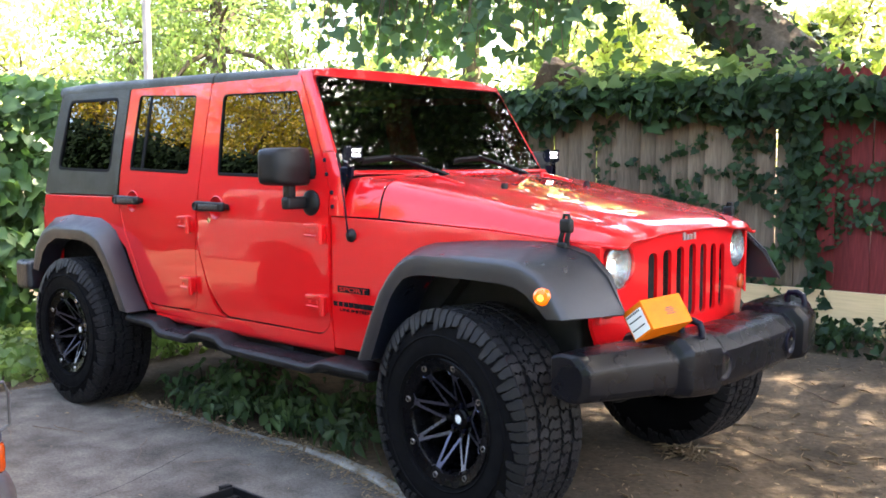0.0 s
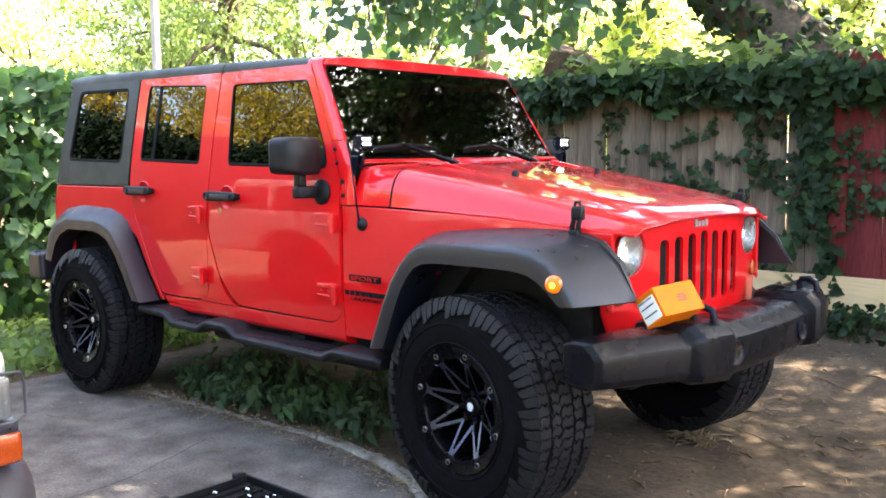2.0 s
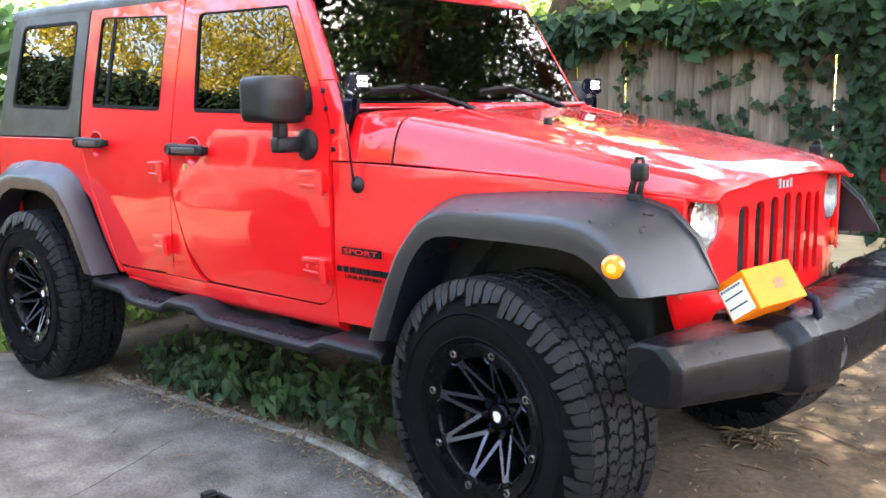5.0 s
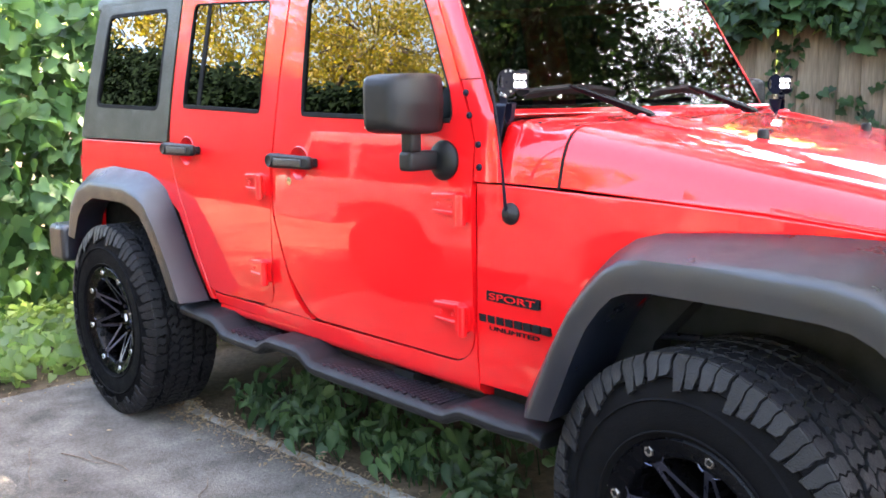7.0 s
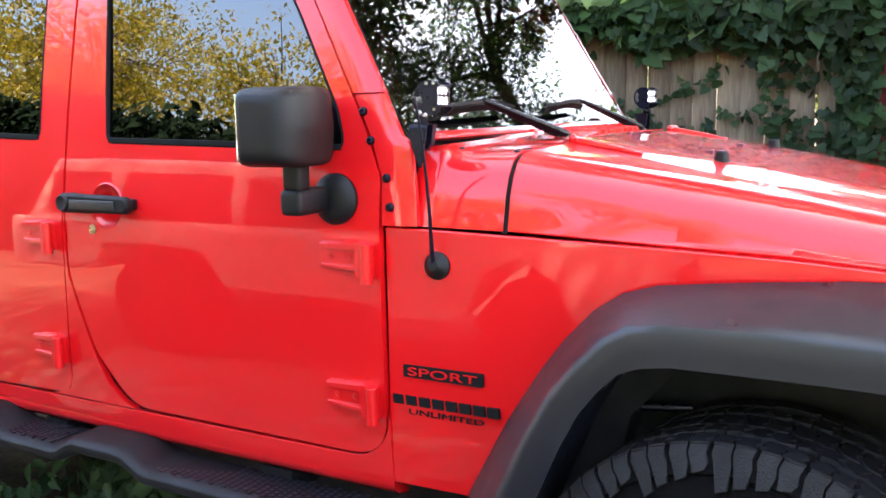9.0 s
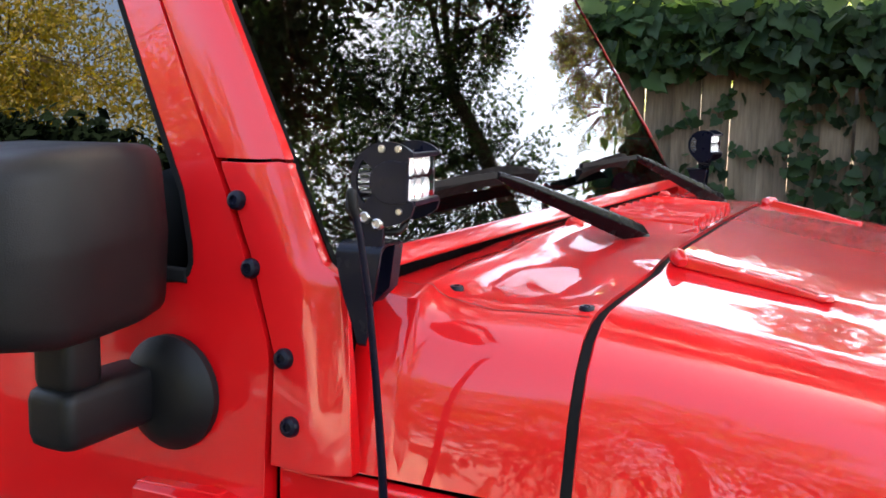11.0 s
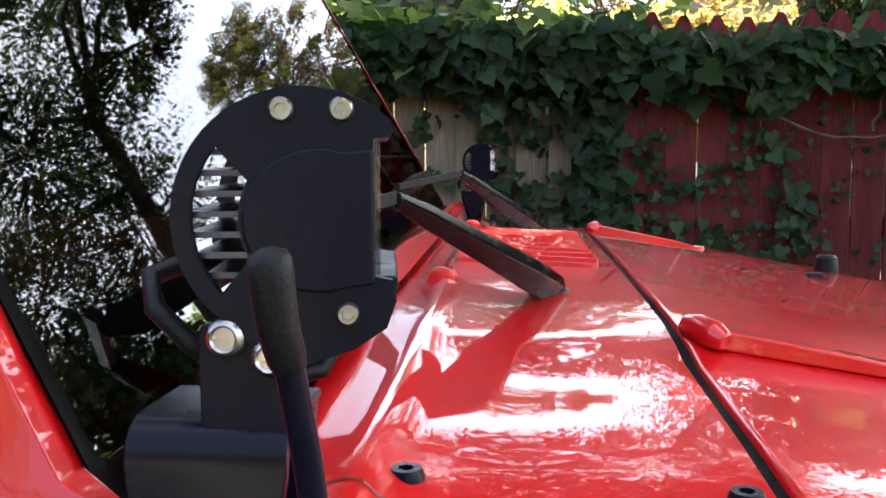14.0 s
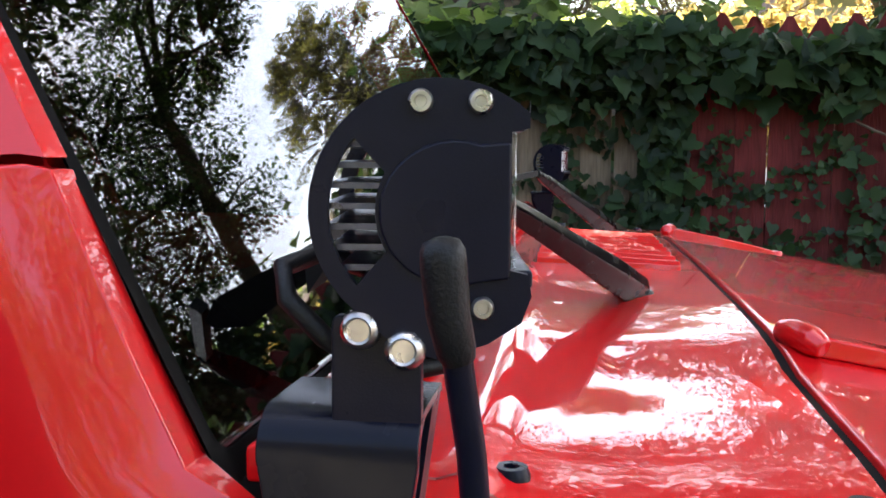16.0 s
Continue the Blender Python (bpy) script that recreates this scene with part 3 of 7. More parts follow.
hedge("ivy_hedge", (-5.35, -1.0, 0.0), (-4.72, 3.2, 2.05), 7000, 31, HEDGELEAF, 0.115, "dense green ivy hedge behind the car")
hedge("ground_ivy", (-4.75, -1.6, 0.0), (-3.62, 0.6, 0.22), 2600, 32, LEAFGREEN, 0.06, "low green ground cover at the end of the driveway", HEART, HEART_FACES)
hedge("ground_ivy", (-0.9, 2.55, 0.10), (4.5, 3.12, 0.34), 2600, 33, IVY, 0.055, "low ground ivy at the foot of the fence", HEART, HEART_FACES)


# ---- trees ----
def tree(name, trunk, radii, blobs, leaf_mat, size, seed, label, shape=OVAL, faces=OVAL_FACES):
    """A tapered trunk with limbs to each clump of the crown. blobs: centre, radii, leaf count."""
    base = trunk[0]
    host = tagged(new(name), label, "tree")
    host.location = base
    bm = bmesh.new()
    rel = [Vector(p) - Vector(base) for p in trunk]
    fine = []
    for a, b, ra, rb in zip(rel, rel[1:], radii, radii[1:]):
        for k in range(5):
            q = k / 5
            jig = Vector((noise.noise(a * 3 + Vector((q, seed, 0))), noise.noise(a * 2 + Vector((q, 0, seed))), 0)) * 0.06
            fine.append((a.lerp(b, q) + jig, ra + (rb - ra) * q))
    fine.append((rel[-1], radii[-1]))
    tube(bm, [f[0] for f in fine], [f[1] for f in fine], 14)
    part("trunk", bm, BARK, host, angle=60)
    r = np.random.default_rng(seed)
    pts = []
    bm = bmesh.new()
    for c, rad, n in blobs:
        c = Vector(c) - Vector(base)
        root = rel[-1] if c.z > rel[-1].z else rel[-1].lerp(rel[-2], 0.4)
        mid = root.lerp(c, 0.5) + Vector((0, 0, 0.25))
        tube(bm, [root, mid, c, c + (c - mid) * 0.6], [radii[-1] * 0.6, radii[-1] * 0.4, radii[-1] * 0.2, 0.01], 7)
        # twigs with leaves gathered along them, so that the outline is uneven
        twigs = max(6, n // 45)
        d = r.normal(size=(twigs, 3))
        d /= np.linalg.norm(d, axis=1, keepdims=True)
        start = np.array(c) + d * rad * 0.25
        end = np.array(c) + d * rad * r.uniform(0.6, 1.15, (twigs, 1))
        for s, e in list(zip(start, end))[:40]:
            tube(bm, [tuple(s), tuple((s + e) / 2 + (0, 0, 0.05)), tuple(e)], [0.018, 0.011, 0.004], 4)
        which = r.integers(0, twigs, n)
        q = r.uniform(0.15, 1.05, (n, 1)) ** 0.7
        p = start[which] + (end[which] - start[which]) * q
        pts.append(p + r.normal(0, 0.085, (n, 3)) * np.array(rad) * 0.9)
    part("branchwork", bm, BARK, host, angle=60)
    pts = np.concatenate(pts)
    leaves("crown", pts, r.uniform(size * 0.6, size * 1.4, len(pts)), leaf_mat, r, shape, faces, None, 0.6, parent=host)
    return host


# the great leaning tree behind the fence, whose crown shades the car
# clumps far out over drive and earth are unseen, added to cast shade
tree("leaning_tree", [(0.9, 5.6, 0.2), (-0.2, 5.5, 1.35), (-1.2, 5.5, 2.25), (-2.0, 5.45, 2.95), (-3.0, 5.3, 4.2), (-2.4, 5.0, 6.0)], [0.40, 0.34, 0.30, 0.27, 0.20, 0.12],
     [((-2.2, 4.2, 6.0), (2.0, 1.6, 1.1), 7500), ((0.3, 4.4, 5.5), (1.8, 1.5, 0.95), 7500), ((2.2, 5.5, 6.2), (1.8, 1.8, 1.2), 8000), ((-4.4, 4.2, 6.2), (1.8, 1.8, 1.2), 6000),
      ((-1.2, 2.6, 6.7), (1.9, 1.6, 0.8), 9500), ((1.4, 2.8, 6.6), (1.7, 1.6, 0.8), 9600), ((-3.4, 1.8, 7.4), (1.8, 1.6, 0.8), 7000), ((0.2, 6.6, 7.3), (2.4, 1.8, 1.4), 4200),
      ((-3.4, 7.4, 6.2), (2.0, 1.6, 1.1), 6000), ((3.6, 7.6, 6.4), (2.0, 1.6, 1.3), 7000), ((3.8, 4.2, 6.0), (1.8, 1.7, 1.0), 8000), ((-0.3, 3.4, 6.2), (1.4, 1.2, 0.7), 5500),
      ((-0.9, 5.6, 5.8), (1.7, 1.3, 0.8), 3600), ((5.4, 5.6, 6.8), (1.8, 1.7, 1.0), 9600), ((0.8, 1.4, 7.4), (2.0, 1.3, 0.8), 12000), ((3.0, 1.4, 6.7), (1.8, 1.6, 0.8), 12400), ((5.2, 2.4, 6.8), (1.9, 1.7, 0.8), 12400),
      ((2.6, 3.4, 7.2), (1.8, 1.7, 0.8), 8800), ((2.9, -0.2, 7.0), (1.5, 1.4, 0.8), 7600), ((-0.9, 0.4, 7.5), (2.0, 1.5, 0.8), 10500), ((1.5, 5.7, 6.7), (1.5, 1.2, 0.9), 6000),
      ((5.6, -0.8, 7.2), (1.9, 1.6, 0.8), 9500), ((3.6, -2.4, 7.4), (1.8, 1.5, 0.8), 8500), ((7.6, 1.3, 7.0), (1.9, 1.7, 0.8), 9000), ((6.9, -2.6, 7.4), (1.8, 1.6, 0.8), 8500), ((0.1, 5.2, 6.4), (1.6, 1.3, 0.6), 2600), ((-0.7, 4.0, 6.9), (1.6, 1.3, 0.6), 5000)],
     LEAFDARK, 0.092, 41, "large leaning tree with ivy-clad trunk behind the fence")

# ivy that clothes the leaning trunk
def trunk_ivy():
    r = np.random.default_rng(44)
    path = [Vector(p) for p in ((0.9, 5.6, 0.2), (-0.2, 5.5, 1.35), (-1.2, 5.5, 2.25), (-2.0, 5.45, 2.95), (-3.0, 5.3, 4.2))]
    girth = (0.40, 0.34, 0.30, 0.27, 0.20)
    pts, nor = [], []
    for k in range(1500):
        q = r.uniform(0, 3.999)
        i, f = int(q), q - int(q)
        c, rad = path[i].lerp(path[i + 1], f), girth[i] + (girth[i + 1] - girth[i]) * f
        if density(q * 1.6, 0, 44, 1.0) < -0.25:
            continue
        side = (path[i + 1] - path[i]).normalized().orthogonal().normalized()
        out = Matrix.Rotation(r.uniform(0, 2 * math.pi), 4, (path[i + 1] - path[i]).normalized()) @ side
        pts.append(tuple(c + out * (rad + r.uniform(0.0, 0.14))))
        nor.append(tuple(out + Vector((0, 0, 0.3))))
    ob = leaves("trunk_ivy", pts, r.uniform(0.06, 0.13, len(pts)), IVY, r, LOBED, LOBED_FACES, np.array(nor), 0.5)
    tagged(ob, "dark ivy climbing the leaning tree trunk", "ivy", kind="stuff")


trunk_ivy()

# a finer-leaved tree beside it
tree("yard_tree", [(2.9, 7.7, 0.2), (2.5, 7.5, 1.8), (1.6, 7.3, 3.3), (0.7, 7.1, 4.7)], [0.16, 0.13, 0.10, 0.07],
     [((1.25, 6.9, 5.0), (1.1, 1.0, 1.2), 12000), ((1.5, 7.4, 3.95), (1.1, 0.8, 0.75), 4500), ((-0.5, 7.1, 5.5), (1.2, 1.0, 0.6), 5500), ((-1.5, 7.1, 5.8), (1.2, 1.0, 0.8), 6500),
      ((0.0, 7.2, 4.75), (0.9, 0.7, 0.42), 3600), ((-0.9, 7.2, 5.0), (0.8, 0.6, 0.30), 2200), ((2.5, 7.2, 4.4), (1.0, 0.8, 1.0), 8000)],
     LEAFDARK, 0.054, 43, "fine-leaved dark green tree behind the fence")

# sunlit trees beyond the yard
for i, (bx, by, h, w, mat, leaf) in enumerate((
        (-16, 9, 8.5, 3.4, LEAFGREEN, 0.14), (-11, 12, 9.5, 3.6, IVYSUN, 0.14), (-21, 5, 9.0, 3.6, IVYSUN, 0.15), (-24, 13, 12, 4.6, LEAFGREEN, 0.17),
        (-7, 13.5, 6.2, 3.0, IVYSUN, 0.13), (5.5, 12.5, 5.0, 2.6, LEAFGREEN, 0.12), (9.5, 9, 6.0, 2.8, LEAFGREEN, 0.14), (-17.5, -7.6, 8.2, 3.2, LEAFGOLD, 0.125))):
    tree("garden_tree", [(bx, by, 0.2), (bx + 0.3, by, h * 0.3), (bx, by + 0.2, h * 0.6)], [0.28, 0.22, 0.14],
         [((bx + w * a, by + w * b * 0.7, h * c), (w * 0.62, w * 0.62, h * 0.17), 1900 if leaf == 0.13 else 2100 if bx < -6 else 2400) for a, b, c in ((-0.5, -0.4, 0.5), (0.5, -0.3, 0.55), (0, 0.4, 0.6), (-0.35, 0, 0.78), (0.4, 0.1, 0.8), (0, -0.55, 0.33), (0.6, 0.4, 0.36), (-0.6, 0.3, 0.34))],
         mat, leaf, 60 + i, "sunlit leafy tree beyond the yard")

# a conifer, and sunlit shrubs close behind the fence
def conifer(x, y, h, w, seed):
    layers = []
    for k in range(8):
        q = k / 7
        rad = w * (1.0 - 0.62 * q * q)
        for j in range(6):
            a = j * 2 * math.pi / 6 + k * 0.7
            layers.append(((x + rad * 0.62 * math.cos(a), y + rad * 0.62 * math.sin(a), h * (0.26 + 0.70 * q)), (rad * 0.55, rad * 0.55, h * 0.055), 900))
    tree("conifer", [(x, y, 0.2), (x + 0.05, y, h * 0.5), (x, y, h * 0.95)], [0.20, 0.14, 0.05], layers, CONIFERLEAF, 0.085, seed, "broad brownish green conifer beyond the fence", OVAL * (0.5, 1.0, 1.0))


conifer(0.1, 14.5, 6.5, 2.5, 51)
# the last, dark one is out of view, added to darken the windscreen's reflection
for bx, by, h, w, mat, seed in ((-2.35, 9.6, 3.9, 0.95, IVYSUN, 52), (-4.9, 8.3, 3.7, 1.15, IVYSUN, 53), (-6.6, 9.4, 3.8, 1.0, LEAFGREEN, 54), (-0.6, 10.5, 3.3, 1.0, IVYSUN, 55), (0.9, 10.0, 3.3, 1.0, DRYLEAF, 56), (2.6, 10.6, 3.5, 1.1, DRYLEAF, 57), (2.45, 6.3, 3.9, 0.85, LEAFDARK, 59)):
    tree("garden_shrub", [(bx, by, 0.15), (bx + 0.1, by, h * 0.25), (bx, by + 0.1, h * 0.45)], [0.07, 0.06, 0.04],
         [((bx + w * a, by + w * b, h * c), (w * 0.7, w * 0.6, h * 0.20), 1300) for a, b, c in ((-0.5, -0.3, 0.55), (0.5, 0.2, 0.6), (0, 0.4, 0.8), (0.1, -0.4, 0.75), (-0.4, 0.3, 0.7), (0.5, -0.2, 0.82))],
         mat, 0.10, seed, "unseen dark shrub added to darken the windscreen reflection" if mat == LEAFDARK else "dry tan shrub behind the fence" if mat == DRYLEAF else "sunlit yellow-green shrub close behind the fence")


# trees and hedge across the drive, seen mirrored in the car's glass
for i, (bx, by, h, w, mat) in enumerate(((-9, -11, 7.2, 3.2, LEAFGOLD), (-5.0, -12.5, 7.5, 3.0, LEAFGOLD), (-13, -8.6, 6.8, 3.0, LEAFGOLD), (0.8, -10.5, 9.5, 3.2, LEAFGREEN), (-2.6, -15, 8.0, 2.6, LEAFGREEN), (-17, -13, 9.0, 3.6, LEAFGOLD), (6, -14, 7.0, 3.0, LEAFGREEN))):
    tree("autumn_tree", [(bx, by, 0.0), (bx + 0.2, by, h * 0.3), (bx, by + 0.2, h * 0.6)], [0.24, 0.18, 0.11],
         [((bx + w * a, by + w * b * 0.7, h * c), (w * 0.6, w * 0.6, h * 0.17), 4700) for a, b, c in ((-0.5, -0.4, 0.5), (0.5, 0.3, 0.5), (0, 0.4, 0.6), (-0.35, 0, 0.78), (0.4, 0.1, 0.8), (-0.2, 0.55, 0.36), (0.7, -0.4, 0.34))],
         mat, 0.093, 80 + i, "sunlit yellowing tree across the drive")
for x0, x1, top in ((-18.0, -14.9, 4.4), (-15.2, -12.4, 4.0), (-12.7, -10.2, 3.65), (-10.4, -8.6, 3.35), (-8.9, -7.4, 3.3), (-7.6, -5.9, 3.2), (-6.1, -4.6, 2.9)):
    hedge("tall_hedge", (x0, -6.2, 0.0), (x1, -5.0, top), 16000, int(-x0 * 10), SHADEHEDGE, 0.13, "tall overgrown hedge beside the drive, darkened as in shade", OVAL, OVAL_FACES)
hedge("boundary_hedge", (-22, -9.2, 0.0), (10, -8.0, 2.3), 7000, 35, LEAFDARK, 0.24, "dark clipped hedge across the drive", OVAL, OVAL_FACES)


# ---- the red off-road car ----
car = tagged(new("off_road_car"), "red four-door off-road car with black hardtop and flares", "car")
side_y = lerp_table([(0.50, 0.742), (0.60, 0.755), (0.75, 0.768), (1.0, 0.776), (1.12, 0.775), (1.18, 0.770), (1.25, 0.761), (1.45, 0.728), (1.65, 0.688), (1.83, 0.650)])
LEVELS = [0.66, 0.75, 0.86, 0.97, 1.06, 1.12, 1.17, 1.21, 1.25, 1.32, 1.40, 1.50, 1.60, 1.70]


def body_y(x, z):
    return side_y(z)


def panel(name, outer, holes, mat, parent, label="", thick=0.02, y_of=body_y, bevel=0.004, xlevels=(), proud=0.0):
    bm = bmesh.new()
    plate(bm, outer, holes, lambda x, z: y_of(x, z) + proud, thick, LEVELS, xlevels)
    return pair(name, bm, mat, parent, label, angle=28, bevel=bevel)


# inner shell that closes the gaps
bm = bmesh.new()
prism(bm, [(-3.40, 0.62), (-0.84, 0.62), (-0.84, 1.14), (-3.40, 1.16)], -0.735, 0.735, "y")
part("inner_shell", bm, SEAL, car)
bm = bmesh.new()
box(bm, -3.35, -0.35, -0.50, 0.50, 0.42, 0.64)
box(bm, -0.352, 0.42, -0.44, 0.44, 0.55, 0.638)
box(bm, -0.78, 0.34, -0.56, 0.56, 0.60, 1.06)
part("chassis", bm, VOID, car, bevel=0.02)
# tank and exhaust shapes are unseen, added to keep the underside dark
bm = bmesh.new()
box(bm, -2.35, -0.95, -0.42, 0.30, 0.33, 0.44)
part("fuel_tank", bm, VOID, car, bevel=0.04, seg=3)
bm = bmesh.new()
tube(bm, [(-3.5, 0.42, 0.46), (-3.1, 0.40, 0.52), (-2.5, 0.38, 0.46), (-1.0, 0.36, 0.40), (0.2, 0.2, 0.42)], 0.055, 12)
part("exhaust", bm, VOID, car, angle=60)

# doors
FRONT_DOOR = rounded([(-0.808, 0.640, 0.10), (-1.60, 0.643, 0.14), (-1.72, 0.78, 0.25), (-1.792, 0.98, 0.3), (-1.795, 1.30, 0.2), (-1.797, 1.790, 0.02),
                      (-1.110, 1.785, 0.02), (-1.0, 1.61, 0.1), (-0.880, 1.405, 0.1), (-0.845, 1.335, 0.1), (-0.812, 1.26, 0.08), (-0.808, 1.1, 0.0)], n=6)
REAR_DOOR = rounded([(-1.838, 0.645, 0.06), (-2.20, 0.637, 0.05), (-2.30, 0.645, 0.06), (-2.40, 0.85, 0.2), (-2.49, 1.02, 0.2), (-2.562, 1.20, 0.2), (-2.572, 1.30, 0.1), (-2.585, 1.803, 0.02),
                     (-1.805, 1.792, 0.02), (-1.803, 1.25, 0.2), (-1.812, 1.0, 0.2)], n=6)
WIN_F = rounded([(-1.648, 1.327), (-0.900, 1.313), (-0.930, 1.405, 0.05), (-1.048, 1.61, 0.05), (-1.115, 1.715), (-1.690, 1.727)], 0.03)
WIN_R = rounded([(-2.482, 1.352), (-1.902, 1.333), (-1.920, 1.735), (-2.482, 1.765)], 0.03)
WIN_Q = rounded([(-3.325, 1.355), (-2.687, 1.340), (-2.700, 1.765), (-3.290, 1.775)], 0.05)


def shrink(outline, d):
    c = [sum(p[i] for p in outline) / len(outline) for i in (0, 1)]
    out = []
    for i, p in enumerate(outline):
        a, b = Vector(outline[i - 1]), Vector(outline[(i + 1) % len(outline)])
        t = (b - a).normalized()
        n = Vector((-t.y, t.x))
        if n.dot(Vector(c) - Vector(p)) < 0:
            n = -n
        out.append((p[0] + n.x * d, p[1] + n.y * d))
    return out


def window_in(opening, parents, seal=0.006, inset=0.006):
    """Seal and pane of a side window, on both sides."""
    bm = bmesh.new()
    plate(bm, opening, [shrink(opening, seal)], lambda x, z: side_y(z) + 0.001, 0.02, [1.45, 1.6])
    a = pair("window_seal", bm, SEAL, None, angle=30, bevel=0.002)
    bm = bmesh.new()
    plate(bm, shrink(opening, seal * 0.5), [], lambda x, z: side_y(1.32) + (side_y(1.72) - side_y(1.32)) * (z - 1.32) / 0.4 - inset, 0.004)
    b = pair("pane", bm, TINT, None, "dark privacy glass pane", angle=30)
    for p, s, g in zip(parents, a, b):
        s.parent = g.parent = p
        g.visible_shadow = False


def ring(cx, cz, r, n=28):
    return [(cx + r * math.cos(2 * math.pi * k / n), cz + r * math.sin(2 * math.pi * k / n)) for k in range(n)]


CUPS = {"front": (-1.636, 1.170), "rear": (-2.4165, 1.184)}
doors_f = panel("front_door", FRONT_DOOR, [WIN_F, ring(*CUPS["front"], 0.056)], RED, car)
doors_r = panel("rear_door", REAR_DOOR, [WIN_R, ring(*CUPS["rear"], 0.056)], RED, car)
window_in(WIN_F, doors_f)
window_in(WIN_R, doors_r)
for doors, (xa, za), (xb, zb) in ((doors_f, (-1.640, 1.327), (-0.915, 1.3135)), (doors_r, (-2.474, 1.352), (-1.910, 1.3335))):
    bm = bmesh.new()
    plate(bm, [(xa, za + 0.002), (xb, zb + 0.002), (xb - 0.004, zb + 0.015), (xa + 0.004, za + 0.015)], [], lambda x, z: side_y(z) + 0.003, 0.012)
    for a, b in zip(pair("belt_seal", bm, SEAL, None, "black rubber belt seal", angle=30, bevel=0.002), doors):
        a.parent = b
bm = bmesh.new()
plate(bm, [(-2.375, 1.345), (-2.350, 1.344), (-2.350, 1.758), (-2.375, 1.759)], [], lambda x, z: side_y(z) - 0.004, 0.012, [1.5, 1.65])
for a, b in zip(pair("window_bar", bm, SEAL, None), doors_r):
    a.parent = b

# tub side round the doors, and the hardtop's quarter
panel("sill", [(-0.800, 0.580), (-0.800, 0.745)] + [(-0.908 + 0.1065 * math.cos(a), 0.740 - 0.1065 * math.sin(a)) for a in np.linspace(0.05, math.pi / 2, 9)] + [(-2.10, 0.631), (-2.27, 0.630), (-2.24, 0.596), (-1.5, 0.582)], [], RED, car)
bm = bmesh.new()
loft(bm, [[(x, -0.7490, 0.590), (x, -0.7515, 0.581), (x, -0.7480, 0.566), (x, -0.7300, 0.549), (x, -0.690, 0.538), (x, -0.690, 0.590)] for x in (-2.235, -1.8, -1.3, -0.802)])
pair("rocker", bm, RED, car, "red sill underside that tucks in", angle=40)
panel("door_pillar", [(-1.600, 0.636), (-1.640, 0.650), (-1.690, 0.695), (-1.730, 0.780), (-1.772, 0.895), (-1.7985, 0.98), (-1.801, 1.20), (-1.8005, 1.20), (-1.812, 0.95), (-1.826, 0.70), (-1.846, 0.658), (-1.900, 0.6395), (-1.925, 0.636)], [], RED, car, bevel=0.002)
panel("rear_wing", [(-2.274, 0.602), (-2.31, 0.648), (-2.408, 0.85), (-2.498, 1.02), (-2.570, 1.206), (-3.45, 1.206), (-3.45, 0.90), (-3.42, 0.62), (-3.31, 0.62), (-3.25, 0.93), (-3.10, 1.02), (-2.64, 1.02), (-2.50, 0.93), (-2.38, 0.72), (-2.31, 0.60)], [], RED, car)
quarters = panel("hardtop_quarter", rounded([(-2.590, 1.214), (-3.455, 1.214), (-3.40, 1.815, 0.06), (-2.600, 1.805)], 0.01), [WIN_Q], TOP, car, "black textured hardtop side")
window_in(WIN_Q, quarters, seal=0.016)
bm = bmesh.new()
loft(bm, [[(-3.462 + 0.05 * q, side_y(1.21 + 0.6 * q) * s, 1.212 + 0.6 * q) for s in (-1, -0.5, 0, 0.5, 1)] + [(-3.44 + 0.05 * q, side_y(1.21 + 0.6 * q) * s, 1.212 + 0.6 * q) for s in (1, 0.5, 0, -0.5, -1)] for q in (0, 0.5, 1)])
part("hardtop_rear", bm, TOP, car, angle=40, bevel=0.01)
bm = bmesh.new()
box(bm, -3.455, -3.42, -0.765, 0.765, 0.60, 1.21)
part("tailgate", bm, RED, car, bevel=0.02)

# roof
roof_half = lerp_table([(-3.45, 0.645), (-1.09, 0.655)])
roof_edge = lerp_table([(-3.45, 1.842), (-3.2, 1.846), (-1.9, 1.822), (-1.4, 1.806), (-1.095, 1.786)])


def roof_part(name, x0, x1, steps, mat, label):
    rings = []
    for i in range(steps + 1):
        x = x0 + (x1 - x0) * i / steps
        w, z = roof_half(x), roof_edge(x)
        top = [(x, w * s, z + dz) for s, dz in ((-1.0, -0.035), (-0.998, -0.008), (-0.985, 0.010), (-0.95, 0.024), (-0.8, 0.036), (-0.4, 0.046), (0, 0.048), (0.4, 0.046), (0.8, 0.036), (0.95, 0.024), (0.985, 0.010), (0.998, -0.008), (1.0, -0.035))]
        rings.append(top + [(x, w * 0.97, z - 0.045), (x, -w * 0.97, z - 0.045)])
    bm = bmesh.new()
    loft(bm, rings)
    return part(name, bm, mat, car, label, angle=45, bevel=0.004)


roof_part("roof_panel", -1.128, -1.80, 5, TOP, "black front roof panel")
roof_part("roof_panel", -1.806, -3.455, 8, TOP, "black rear roof panel")

# red rail that caps the windscreen, in front of the roof
bm = bmesh.new()
rows = []
for s in (-1.0, -0.985, -0.95, -0.8, -0.4, 0.0, 0.4, 0.8, 0.95, 0.985, 1.0):
    y, t = 0.660 * s, 1.794 + float(np.interp(abs(s), (0, 0.4, 0.8, 0.95, 0.985, 1.0), (0.038, 0.037, 0.030, 0.021, 0.009, -0.006)))
    rows.append([(-1.130, y, t + 0.002), (-1.075, y, t + 0.001), (-1.045, y, t - 0.005), (-1.031, y, min(t - 0.015, 1.808)), (-1.0085, y, 1.779), (-1.030, y, 1.768), (-1.130, y, 1.774)])
loft(bm, rows)
part("windscreen_header", bm, RED, car, angle=50, bevel=0.003)

